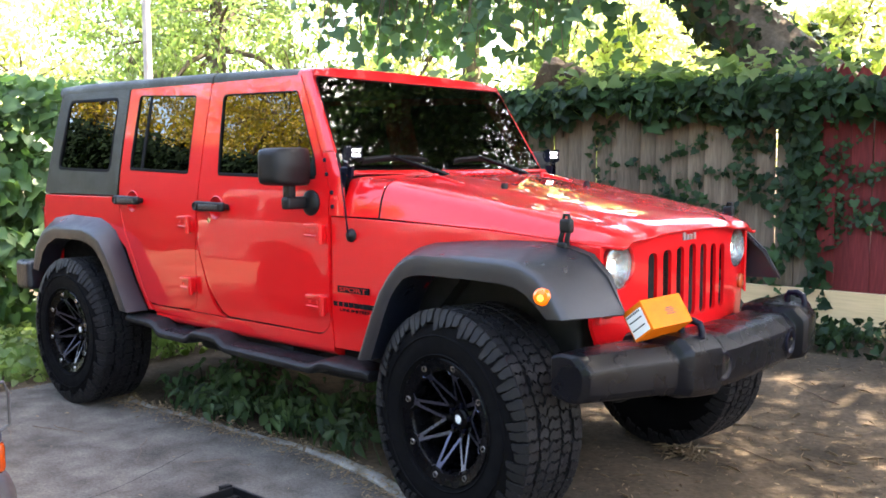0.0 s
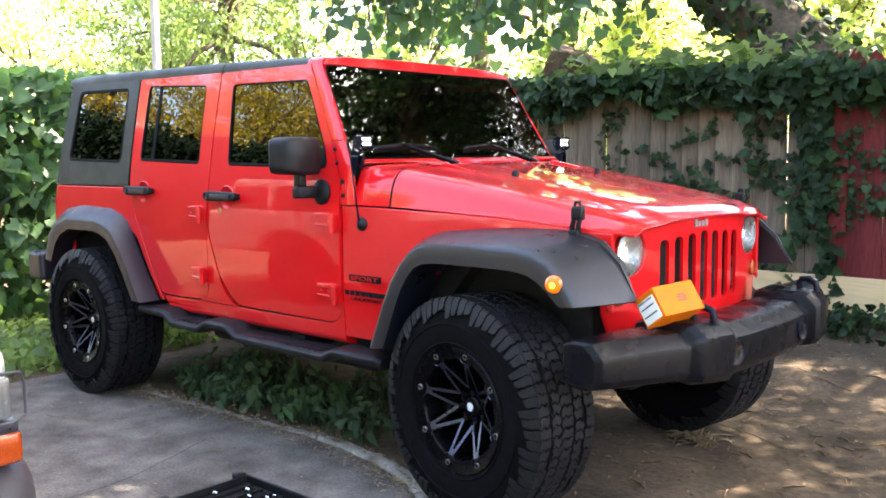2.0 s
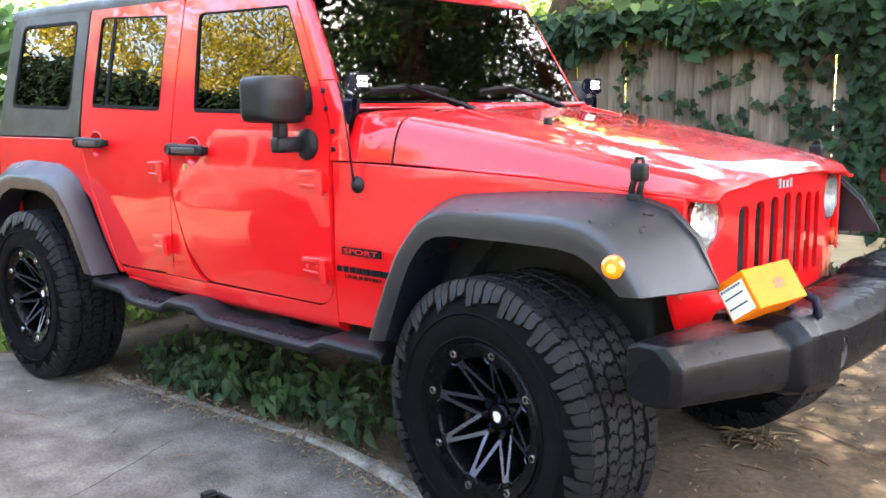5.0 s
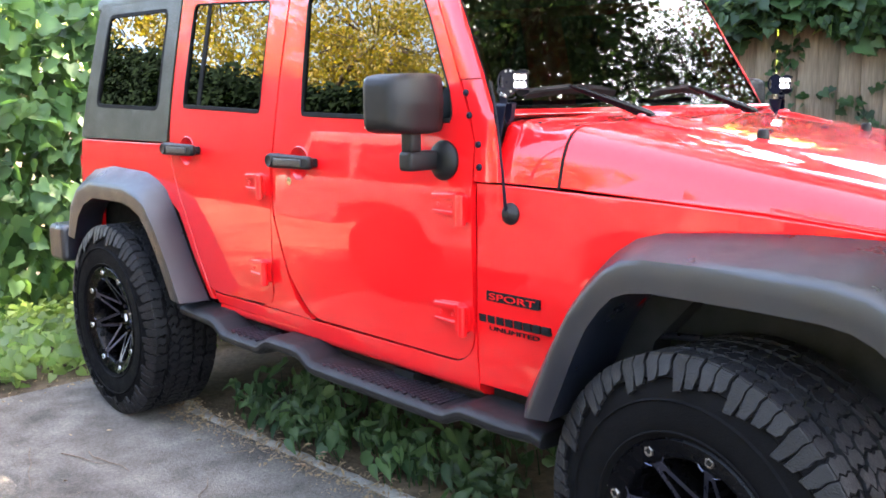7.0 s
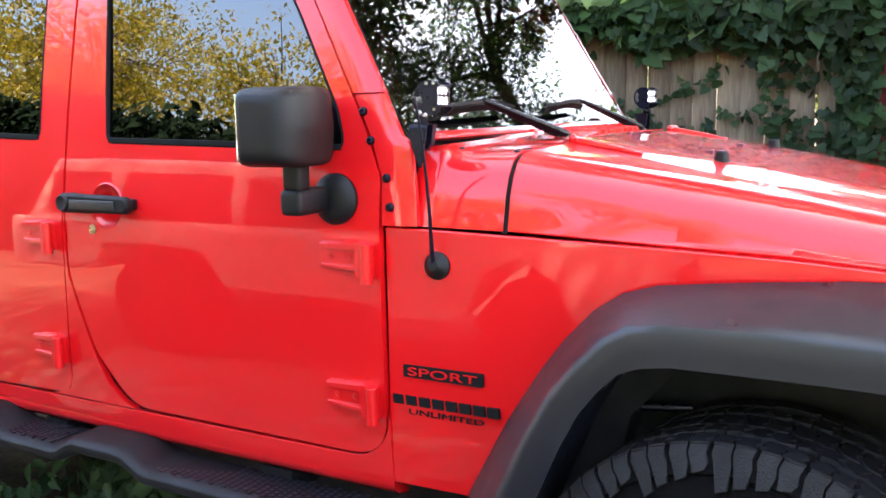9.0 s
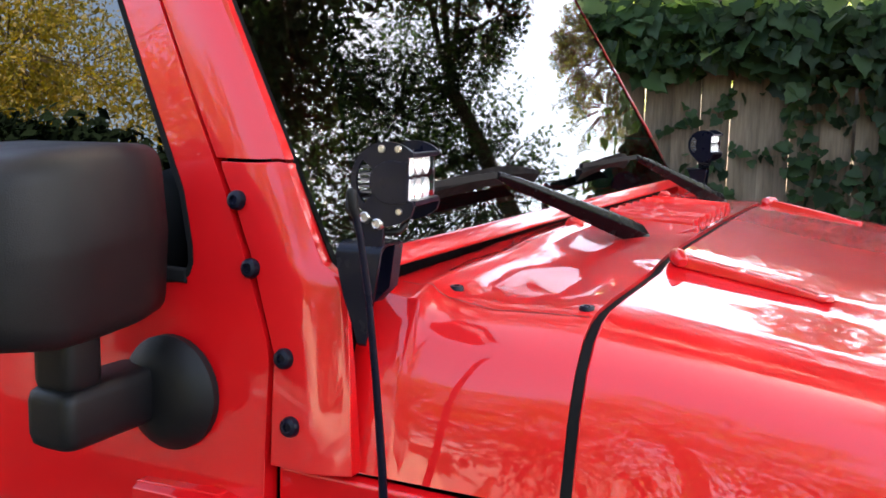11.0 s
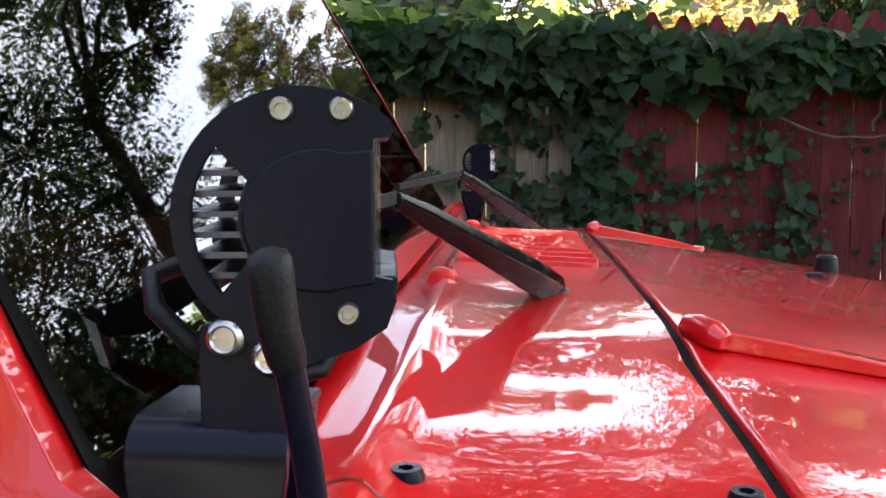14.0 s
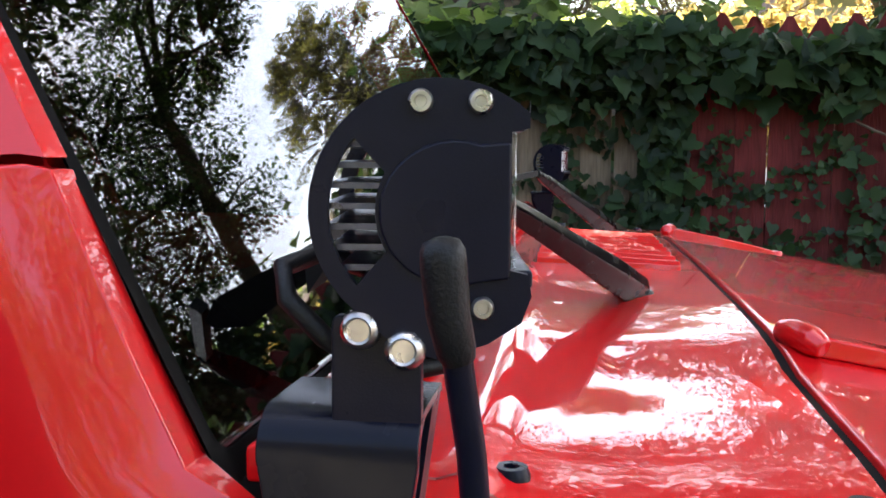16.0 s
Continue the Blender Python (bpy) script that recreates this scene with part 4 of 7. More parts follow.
# windscreen frame, in its own leaning plane
W0, W1 = Vector((-0.757, 0.0, 1.338)), Vector((-1.030, 0.0, 1.812))
UP = (W1 - W0).normalized()
OUT = Vector((UP.z, 0, -UP.x))
WLEN = (W1 - W0).length


def on_screen(y, v, out=0.0):
    return W0 + UP * v + Vector((0, y, 0)) + OUT * out


def screen_loop(b0, b1, v0, v1, foot=0.03):
    """Outline in the screen's plane: half widths at foot and head, rounded head corners."""
    pts = rounded([(-b0, v0, foot), (b0, v0, foot), (b1, v1, 0.05), (-b1, v1, 0.05)], n=4)
    return pts


def screen_plate(outer, hole, out, thick):
    bm = bmesh.new()
    edges = []
    for ring in (outer, hole) if hole else (outer,):
        vs = [bm.verts.new((y, v, 0)) for y, v in ring]
        edges += [bm.edges.new((vs[i], vs[(i + 1) % len(vs)])) for i in range(len(vs))]
    bmesh.ops.triangle_fill(bm, use_beauty=True, use_dissolve=False, edges=edges)
    bmesh.ops.recalc_face_normals(bm, faces=bm.faces)
    if sum(f.normal.z for f in bm.faces) > 0:
        bmesh.ops.reverse_faces(bm, faces=bm.faces)
    bmesh.ops.solidify(bm, geom=bm.faces[:], thickness=thick)
    for w in bm.verts:
        w.co = on_screen(w.co.x, w.co.y, out - (thick - w.co.z if w.co.z > 0 else -w.co.z))
    bmesh.ops.recalc_face_normals(bm, faces=bm.faces)
    return bm


frame_ob = part("windscreen_frame", screen_plate(screen_loop(0.728, 0.660, -0.004, WLEN), screen_loop(0.690, 0.625, 0.020, WLEN - 0.045), -0.0105, 0.045), RED, car, bevel=0.005, seg=3)
part("screen_seal", screen_plate(screen_loop(0.7255, 0.662, -0.002, WLEN - 0.036, 0.010), screen_loop(0.7165, 0.6535, 0.009, WLEN - 0.044, 0.008), -0.0045, 0.020), SEAL, frame_ob, bevel=0.003)
pane = part("windscreen", screen_plate(screen_loop(0.723, 0.659, 0.004, WLEN - 0.040, 0.01), None, -0.0065, 0.005), SCREEN, frame_ob, "clear windscreen glass")
pane.visible_shadow = False
# the frame's foot rail, which stands out below the glass
bm = bmesh.new()
loft(bm, [[(-0.729, y, 1.3365), (-0.7285, y, 1.3400), (-0.7400, y, 1.3520), (-0.7460, y, 1.3535), (-0.7560, y, 1.3480), (-0.7560, y, 1.3365)] for y in np.linspace(-0.722, 0.722, 9)])
part("foot_rail", bm, RED, frame_ob, angle=40, bevel=0.002)
bm = bmesh.new()
loft(bm, [[(-0.78, -0.70, 1.16), (-0.78, 0.70, 1.16), (-0.78, 0.70, 1.33), (-0.78, -0.70, 1.33)], [(-1.05, -0.70, 1.16), (-1.05, 0.70, 1.16), (-1.05, 0.70, 1.30), (-1.05, -0.70, 1.30)]])
part("dashboard", bm, SEAL, car)

# bracket of the windscreen's foot, with its four screws
def post_ring(z, xd, xf, yf, back=0.03):
    """Section of the windscreen post: door edge, rounded outer corner, glass edge, inner side."""
    y = side_y(z)
    f = Vector((xf, -yf, z))
    return [(xd, -y, z), (xd + (xf - xd) * 0.45, -y - 0.002, z), (xd + (xf - xd) * 0.72, -y + 0.001, z), (xd + (xf - xd) * 0.90, -y + 0.006, z + 0.001), tuple(f.lerp(Vector((xf, -y, z)), 0.62)), tuple(f.lerp(Vector((xf, -y, z)), 0.25)), tuple(f), (xf - 0.02, -yf + 0.02, z), (xd, -y + back, z)]


def screen_x(z):
    return W0.x + (z - W0.z) / (W1.z - W0.z) * (W1.x - W0.x) + 0.006


bm = bmesh.new()
post_proud = lerp_table([(1.345, -0.014), (1.38, -0.014), (1.43, -0.011), (1.80, -0.011)])
post_edge = lerp_table([(1.325, 0.745), (1.335, 0.736), (1.345, 0.7215), (1.80, 0.6590)])
post_door = lerp_table([(1.40, -0.871), (1.51, -0.938), (1.61, -0.995), (1.80, -1.112)])
rings = []
for z in (1.4370, 1.50, 1.58, 1.66, 1.74, 1.800):
    rings.append(post_ring(z, post_door(z), screen_x(z) + post_proud(z), post_edge(z)))
loft(bm, rings)
pair("windscreen_post", bm, RED, car, angle=50, bevel=0.002)
bm = bmesh.new()
foot_door = lerp_table([(1.16, -0.803), (1.26, -0.807), (1.344, -0.841), (1.40, -0.870), (1.43, -0.888)])
foot_front = lerp_table([(1.16, -0.722), (1.25, -0.728), (1.325, -0.736), (1.335, -0.744), *[(z, screen_x(z) + post_proud(z)) for z in (1.345, 1.36, 1.38, 1.40, 1.4335)]])
loft(bm, [post_ring(z, foot_door(z), foot_front(z), min(side_y(z) - 0.002, post_edge(z))) for z in (1.160, 1.21, 1.26, 1.31, 1.325, 1.335, 1.345, 1.375, 1.40, 1.425, 1.4335)])
brackets = pair("windscreen_bracket", bm, RED, car, angle=50, bevel=0.003)
for x, z in ((-0.866, 1.398), (-0.843, 1.3365), (-0.797, 1.259), (-0.785, 1.199)):
    x = x + 0.003
    bm = bmesh.new()
    disc(bm, (x, -side_y(z) - 0.001, z), (0, -1, 0.15), [(0.0096, 0), (0.0096, 0.003), (0.0082, 0.0062), (0.0050, 0.0080), (0.0036, 0.0078), (0.0030, 0.0050), (0.0001, 0.005)], 24)
    for a, b in zip(pair("screw", bm, SATIN, None, "black button-head screw"), brackets):
        a.parent = b

# bonnet and scuttle: one cross-section carried along the car
hood_w = lerp_table([(-0.80, 0.752), (-0.53, 0.738), (0.35, 0.635), (0.47, 0.600), (0.52, 0.56)])
hood_top = lerp_table([(-0.80, 1.300), (-0.748, 1.318), (-0.7360, 1.3315), (-0.704, 1.3355), (-0.6965, 1.3395), (-0.6905, 1.3395), (-0.6845, 1.3350), (-0.676, 1.3325), (-0.63, 1.3285), (-0.585, 1.3300), (-0.53, 1.331), (-0.2, 1.278), (0.1, 1.226), (0.3, 1.190), (0.42, 1.165), (0.49, 1.140), (0.515, 1.118)])
hood_low = lerp_table([(-0.80, 1.160), (-0.53, 1.157), (0.0, 1.132), (0.44, 1.090), (0.515, 1.082)])
HOOD_S = ((0, 0.0, 0), (0.2, -0.001, 0), (0.38, -0.002, 0), (0.50, -0.004, 0), (0.565, -0.008, 0), (0.61, -0.013, 0), (0.70, -0.015, 0), (0.80, -0.017, 0), (0.87, -0.020, 0), (0.90, -0.025, 0), (0.93, -0.038, 0), (0.957, -0.063, 0), (0.978, -0.10, 0), (0.99, -0.14, 0))


def hood_point(x, s, fall=1.0):
    w, t, low = hood_w(x), hood_top(x), hood_low(x)
    for (s0, d0, _), (s1, d1, _) in zip(HOOD_S, HOOD_S[1:]):
        if s0 <= s <= s1:
            dz = d0 + (d1 - d0) * (s - s0) / (s1 - s0)
            break
    if s < 0.94:
        dz *= float(np.interp(x, (-0.725, -0.66), (0.40, 1.0)))
    span = t - low
    return (x, -w * s, t + max(dz, -span * 0.96))


def hood_ring(x, drop=0.0):
    half = [hood_point(x, s) for s, _, _ in HOOD_S] + [(x, -hood_w(x), hood_low(x))]
    ring = [(a, b, c - drop) for a, b, c in half[::-1]] + [(a, -b, c - drop) for a, b, c in half[1:]]
    return ring


def shell(rings, thick, name, mat, parent, label="", angle=40, bevel=0.004):
    bm = bmesh.new()
    loft(bm, rings, closed=False, caps=False)
    if sum(f.normal.z * f.calc_area() for f in bm.faces) < 0:
        bmesh.ops.reverse_faces(bm, faces=bm.faces)
    bmesh.ops.solidify(bm, geom=bm.faces[:], thickness=thick)
    return part(name, bm, mat, parent, label, angle=angle, bevel=bevel)


bonnet = shell([hood_ring(x) for x in (-0.528, -0.5, -0.4, -0.3, -0.2, -0.1, 0.0, 0.1, 0.2, 0.3, 0.38, 0.42, 0.46, 0.49, 0.505, 0.515)], 0.012, "bonnet", RED, car, "red bonnet with raised centre")
scuttle = shell([hood_ring(x) for x in (-0.748, -0.7360, -0.722, -0.704, -0.6965, -0.6905, -0.6845, -0.676, -0.655, -0.63, -0.585, -0.56, -0.537)], 0.012, "scuttle", RED, car, "red scuttle panel below the windscreen")

bm = bmesh.new()
loft(bm, [[(x, y, hood_top(x) - 0.020 - 0.17 * (abs(y) / 0.735) ** 14) for y in np.linspace(-0.735, 0.735, 25)] + [(x, y, 1.15) for y in np.linspace(0.735, -0.735, 25)] for x in (-0.79, -0.75)])
part("scuttle_gutter", bm, SEAL, car, angle=40)

# seam line laid on in darker red, with the step's shade in its colour
for sgn in (-1, 1):
    bm = bmesh.new()
    rows = [[(x, sgn * hood_w(x) * q, hood_point(x, q)[2] + 0.0006) for q in (0.8935, 0.8962)] for x in (-0.722, -0.704, -0.6965, -0.6905, -0.6845, -0.676, -0.63, -0.585, -0.54)]
    for (a0, a1), (b0, b1) in zip(rows, rows[1:]):
        bm.faces.new([bm.verts.new(p) for p in (a0, b0, b1, a1)])
    part("panel_seam", bm, DARKRED, scuttle)

# black strip laid into the gap between scuttle and bonnet as its shade
bm = bmesh.new()
loft(bm, [hood_ring(x, 0.0045) for x in (-0.5385, -0.5325, -0.5265)], closed=False, caps=False)
bmesh.ops.recalc_face_normals(bm, faces=bm.faces)
bmesh.ops.solidify(bm, geom=bm.faces[:], thickness=0.004)
part("bonnet_seal", bm, SEAL, car, angle=40)

# front wing sides, below the bonnet's edge
wing_y = lerp_table([(-0.82, 0.762), (-0.5, 0.752), (0.0, 0.690), (0.46, 0.612)])
WING = [(-0.8020, 0.585), (-0.8020, 1.1565), (-0.53, 1.150), (-0.25, 1.139), (0.0, 1.126), (0.25, 1.103), (0.455, 1.084), (0.455, 0.80), (0.33, 0.93), (0.2, 0.99), (-0.1, 0.99), (-0.26, 0.93), (-0.38, 0.78), (-0.45, 0.585)]
panel("front_wing", WING, [], RED, car, y_of=lambda x, z: wing_y(x) - max(0, 0.75 - z) * 0.06, xlevels=(-0.6, -0.4, -0.2, 0.0, 0.2))

# grille
grille_x = lambda y: 0.497 - 0.042 * (abs(y) / 0.5) ** 2.2  # noqa: E731
bm = bmesh.new()
outer = rounded([(-0.47, 1.116, 0.05), (0.47, 1.116, 0.05), (0.585, 1.085, 0.06), (0.632, 0.98, 0.1), (0.625, 0.80, 0.1), (0.585, 0.70, 0.05), (0.45, 0.67, 0.08), (-0.45, 0.67, 0.08), (-0.585, 0.70, 0.05), (-0.625, 0.80, 0.1), (-0.632, 0.98, 0.1), (-0.585, 1.085, 0.06)], n=5)
holes = []
for k in range(7):
    y = (k - 3) * 0.098
    z1 = 1.060 - 0.006 * abs(k - 3)
    holes.append(rounded([(y - 0.030, 0.772), (y + 0.030, 0.772), (y + 0.030, z1), (y - 0.030, z1)], 0.029, 6))
for s in (-1, 1):
    holes.append([(s * 0.493 + 0.089 * math.cos(a * math.pi / 14), 1.010 + 0.089 * math.sin(a * math.pi / 14)) for a in range(28)])
edges = []
for ring in (outer, *holes):
    vs = [bm.verts.new((0, y, z)) for y, z in ring]
    edges += [bm.edges.new((vs[i], vs[(i + 1) % len(vs)])) for i in range(len(vs))]
bmesh.ops.triangle_fill(bm, use_beauty=True, use_dissolve=False, edges=edges)
for v in (-0.55, -0.4, -0.2, 0.0, 0.2, 0.4, 0.55):
    bmesh.ops.bisect_plane(bm, geom=bm.verts[:] + bm.edges[:] + bm.faces[:], plane_co=(0, v, 0), plane_no=(0, 1, 0), dist=1e-5)
bmesh.ops.recalc_face_normals(bm, faces=bm.faces)
if sum(f.normal.x for f in bm.faces) < 0:
    bmesh.ops.reverse_faces(bm, faces=bm.faces)
bmesh.ops.solidify(bm, geom=bm.faces[:], thickness=0.014)
for v in bm.verts:
    v.co.x += grille_x(v.co.y)
bmesh.ops.recalc_face_normals(bm, faces=bm.faces)
grille = part("grille", bm, RED, car, "red seven-slot grille panel", bevel=0.006, seg=3)
bm = bmesh.new()
box(bm, 0.40, 0.415, -0.36, 0.36, 0.72, 1.08)
radiator = part("radiator", bm, VOID, car)
for i in range(26):
    bm = bmesh.new()
    box(bm, 0.416, 0.422, -0.12, 0.10, 0.80 + i * 0.0095, 0.805 + i * 0.0095)
    part("cooling_fin", bm, PLASTIC, radiator)
# headlights
for s in (-1, 1):
    c = Vector((grille_x(0.493), s * 0.493, 1.010))
    bm = bmesh.new()
    disc(bm, c + Vector((-0.07, 0, 0)), (1, 0, 0), [(0.0001, -0.006), (0.02, -0.004), (0.045, 0.012), (0.066, 0.034), (0.078, 0.056), (0.0835, 0.070), (0.0865, 0.070), (0.0865, 0.05), (0.07, 0.02), (0.03, -0.012), (0.0001, -0.014)], 36)
    lamp = part("headlight", bm, MIRRORED, car, "round clear headlight")
    bm = bmesh.new()
    disc(bm, c + Vector((-0.008, 0, 0)), (1, 0, 0), [(0.086, 0), (0.086, 0.006), (0.06, 0.016), (0.03, 0.021), (0.0001, 0.022)], 36)
    part("lens", bm, LENS, lamp)
    bm = bmesh.new()
    disc(bm, c + Vector((-0.055, 0, 0)), (1, 0, 0), [(0.018, 0), (0.018, 0.03), (0.0001, 0.036)], 16)
    part("bulb", bm, BULB, lamp)
    bm = bmesh.new()
    disc(bm, c + Vector((-0.012, s * 0.062, -0.155)), (1, s * 0.15, 0), [(0.034, 0), (0.034, 0.012), (0.025, 0.018), (0.0001, 0.02)], 24)
    part("indicator", bm, DULLAMBER, car, "round dull amber indicator lamp")
# badge above the slots: plain slanted strokes
bm = bmesh.new()
for y, h in ((-0.085, 0.03), (-0.058, 0.022), (-0.030, 0.022), (0.000, 0.026)):
    box(bm, grille_x(y) + 0.001, grille_x(y) + 0.005, y, y + 0.018, 1.078, 1.078 + h)
part("badge", bm, BADGE, grille, "small silver badge strokes")


# flares
def flare(name, stations, tilt_in):
    """Stations from the rear foot to the front tip: inner top, outer crease and lower lip of the section."""
    rings = []
    for inner, crease, lip in stations:
        i, c, l = Vector(inner), Vector(crease), Vector(lip)
        a = i.lerp(c, 0.86)
        b = c.lerp(l, 0.18)
        mid = (a + b) / 2 * 0.35 + c * 0.65
        ret = l + Vector((0, 0.035, 0)) + (l - c).normalized() * -0.004
        deep = l.lerp(i, 0.0) + Vector((0, tilt_in, 0))
        rings.append([i, i.lerp(c, 0.45) + (c - l).normalized() * 0.004, a, mid, b, c.lerp(l, 0.6), l, ret, deep])
    bm = bmesh.new()
    loft(bm, rings, closed=False, caps=False)
    bmesh.ops.recalc_face_normals(bm, faces=bm.faces)
    if sum(f.normal.y * f.calc_area() for f in bm.faces) > 0:
        bmesh.ops.reverse_faces(bm, faces=bm.faces)
    bmesh.ops.solidify(bm, geom=bm.faces[:], thickness=0.008)
    return pair(name, bm, FLARE, car, "charcoal plastic wheel-arch flare", angle=50)


flare("front_flare", [
    ((-0.614, -0.755, 0.595), (-0.515, -0.885, 0.59), (-0.435, -0.885, 0.6)),
    ((-0.52, -0.755, 0.775), (-0.43, -0.893, 0.775), (-0.355, -0.89, 0.785)),
    ((-0.45, -0.755, 0.885), (-0.375, -0.898, 0.88), (-0.318, -0.895, 0.855)),
    ((-0.398, -0.755, 0.955), (-0.32, -0.9, 0.95), (-0.28, -0.897, 0.905)),
    ((-0.34, -0.75, 1.017), (-0.27, -0.9, 1.0), (-0.245, -0.897, 0.94)),
    ((-0.285, -0.745, 1.054), (-0.225, -0.9, 1.026), (-0.205, -0.897, 0.957)),
    ((-0.221, -0.735, 1.072), (-0.17, -0.9, 1.038), (-0.15, -0.897, 0.965)),
    ((-0.08, -0.715, 1.085), (-0.05, -0.9, 1.04), (-0.04, -0.897, 0.966)),
    ((0.1, -0.68, 1.095), (0.1, -0.9, 1.042), (0.1, -0.897, 0.966)),
    ((0.25, -0.655, 1.095), (0.24, -0.9, 1.04), (0.23, -0.897, 0.964)),
    ((0.36, -0.635, 1.085), (0.315, -0.9, 1.028), (0.29, -0.897, 0.955)),
    ((0.44, -0.63, 1.06), (0.375, -0.9, 1.0), (0.335, -0.897, 0.935)),
    ((0.52, -0.64, 0.99), (0.435, -0.9, 0.945), (0.38, -0.897, 0.9)),
    ((0.588, -0.67, 0.866), (0.49, -0.9, 0.864), (0.425, -0.897, 0.858))], 0.20)
bm = bmesh.new()
prism(bm, rounded([(0.34, 1.085), (0.44, 1.06), (0.52, 0.99), (0.588, 0.868), (0.44, 0.862), (0.33, 0.93)], 0.008, 2), -0.668, -0.660, "y")
pair("flare_liner", bm, FLARE, car, "inner wall of the flare")
flare("rear_flare", [
    ((-2.29, -0.772, 0.6), (-2.3, -0.897, 0.6), (-2.375, -0.893, 0.605)),
    ((-2.4, -0.772, 0.735), (-2.4, -0.897, 0.76), (-2.465, -0.893, 0.745)),
    ((-2.49, -0.772, 0.88), (-2.485, -0.897, 0.876), (-2.545, -0.893, 0.85)),
    ((-2.591, -0.772, 1.018), (-2.569, -0.897, 0.964), (-2.62, -0.893, 0.92)),
    ((-2.66, -0.772, 1.055), (-2.66, -0.897, 1.005), (-2.7, -0.893, 0.95)),
    ((-2.76, -0.772, 1.085), (-2.756, -0.897, 1.025), (-2.78, -0.893, 0.962)),
    ((-3.1, -0.772, 1.095), (-3.1, -0.897, 1.025), (-3.07, -0.893, 0.96)),
    ((-3.3, -0.772, 1.07), (-3.25, -0.897, 0.98), (-3.18, -0.893, 0.92)),
    ((-3.4, -0.772, 0.98), (-3.33, -0.897, 0.9), (-3.25, -0.893, 0.86)),
    ((-3.44, -0.772, 0.79), (-3.38, -0.897, 0.76), (-3.31, -0.893, 0.75))], 0.12)
bm = bmesh.new()
disc(bm, (0.408, -0.895, 0.935), (0.35, -1, 0), [(0.030, 0), (0.030, 0.010), (0.022, 0.018), (0.0001, 0.021)], 24)
markers = pair("side_marker", bm, AMBER, car, "amber side marker lamp")
bm = bmesh.new()
disc(bm, (0.412, -0.9145, 0.932), (0.35, -1, 0), [(0.011, 0), (0.008, 0.003), (0.0001, 0.004)], 16)
for a, b in zip(pair("lit_bulb", bm, INDICATOR, None), markers):
    a.parent = b
# inner wheel-arch liners
bm = bmesh.new()
prism(bm, [(-0.55, 0.50), (-0.50, 0.70), (-0.38, 0.93), (-0.20, 1.02), (0.40, 1.02), (0.40, 0.90), (0.28, 0.95), (0.05, 0.985), (-0.15, 0.95), (-0.30, 0.78), (-0.36, 0.50)], -0.64, -0.50, "y")
pair("front_liner", bm, VOID, car)
bm = bmesh.new()
tube(bm, [(-0.46, -0.60, 0.755), (-0.40, -0.61, 0.775), (-0.30, -0.62, 0.795), (-0.18, -0.62, 0.808)], [0.011, 0.010, 0.010, 0.009], 12)
tube(bm, [(-0.365, -0.6135, 0.782), (-0.335, -0.6165, 0.788)], [0.0135, 0.0135], 12)
pair("brake_pipe", bm, MILLED, car, "bare steel pipe in the wheel arch", angle=40)
bm = bmesh.new()
prism(bm, [(-2.15, 0.62), (-2.35, 0.93), (-2.55, 1.06), (-3.1, 1.06), (-3.3, 0.9), (-3.36, 0.62), (-3.40, 0.62), (-3.40, 1.12), (-2.1, 1.12), (-2.0, 0.62)], -0.745, -0.50, "y")
pair("rear_liner", bm, VOID, car)


# wheels
def tyre_profile():
    # (radius, y) of the carcass, outer side at y = -0.155
    return [(0.212, -0.120), (0.235, -0.142), (0.270, -0.156), (0.320, -0.160), (0.365, -0.154), (0.398, -0.142), (0.414, -0.125), (0.420, -0.08), (0.421, 0.0), (0.420, 0.08), (0.414, 0.125), (0.398, 0.142), (0.365, 0.154), (0.30, 0.158), (0.235, 0.142), (0.212, 0.120)]


def lug(bm, a, w, outline, r0, r1, mirror=1, shrink_by=0.90):
    """One tread block: an outline of (share of the pitch, y) about the angle a, raised from r0 to r1."""
    n = len(outline)
    cu, cy = sum(p[0] for p in outline) / n, sum(p[1] for p in outline) / n
    rows = []
    for r, k in ((r0, 1.0), (r1 - 0.002, 0.96), (r1, shrink_by)):
        row = []
        for u, y in outline:
            t = a + (cu + (u - cu) * k) * w
            row.append(bm.verts.new((r * math.sin(t), mirror * (cy + (y - cy) * k), r * math.cos(t))))
        rows.append(row)
    for p, q in zip(rows, rows[1:]):
        for i in range(n):
            j = (i + 1) % n
            bm.faces.new((p[i], p[j], q[j], q[i]))
    bm.faces.new(rows[-1])


def zigzag(v, step, depth):
    """A triangle wave of that depth."""
    q = (v / step) % 1.0
    return depth * (4 * abs(q - 0.5) - 1)


def tread_block(y0, y1, u0, u1, phase, ends=0.006):
    """Outline of a block whose flanks follow a zigzag, so that neighbours interlock with an even groove."""
    ys = np.linspace(y0, y1, 5)
    left = [(u0 + zigzag(y + phase, 0.027, 0.125), float(y)) for y in ys]
    right = [(u1 + zigzag(y + phase, 0.027, 0.125), float(y)) for y in ys]
    top = [((right[-1][0] + left[-1][0]) / 2, float(y1) - ends)]
    low = [((right[0][0] + left[0][0]) / 2, float(y0) - ends)]
    return left + top + right[::-1] + low


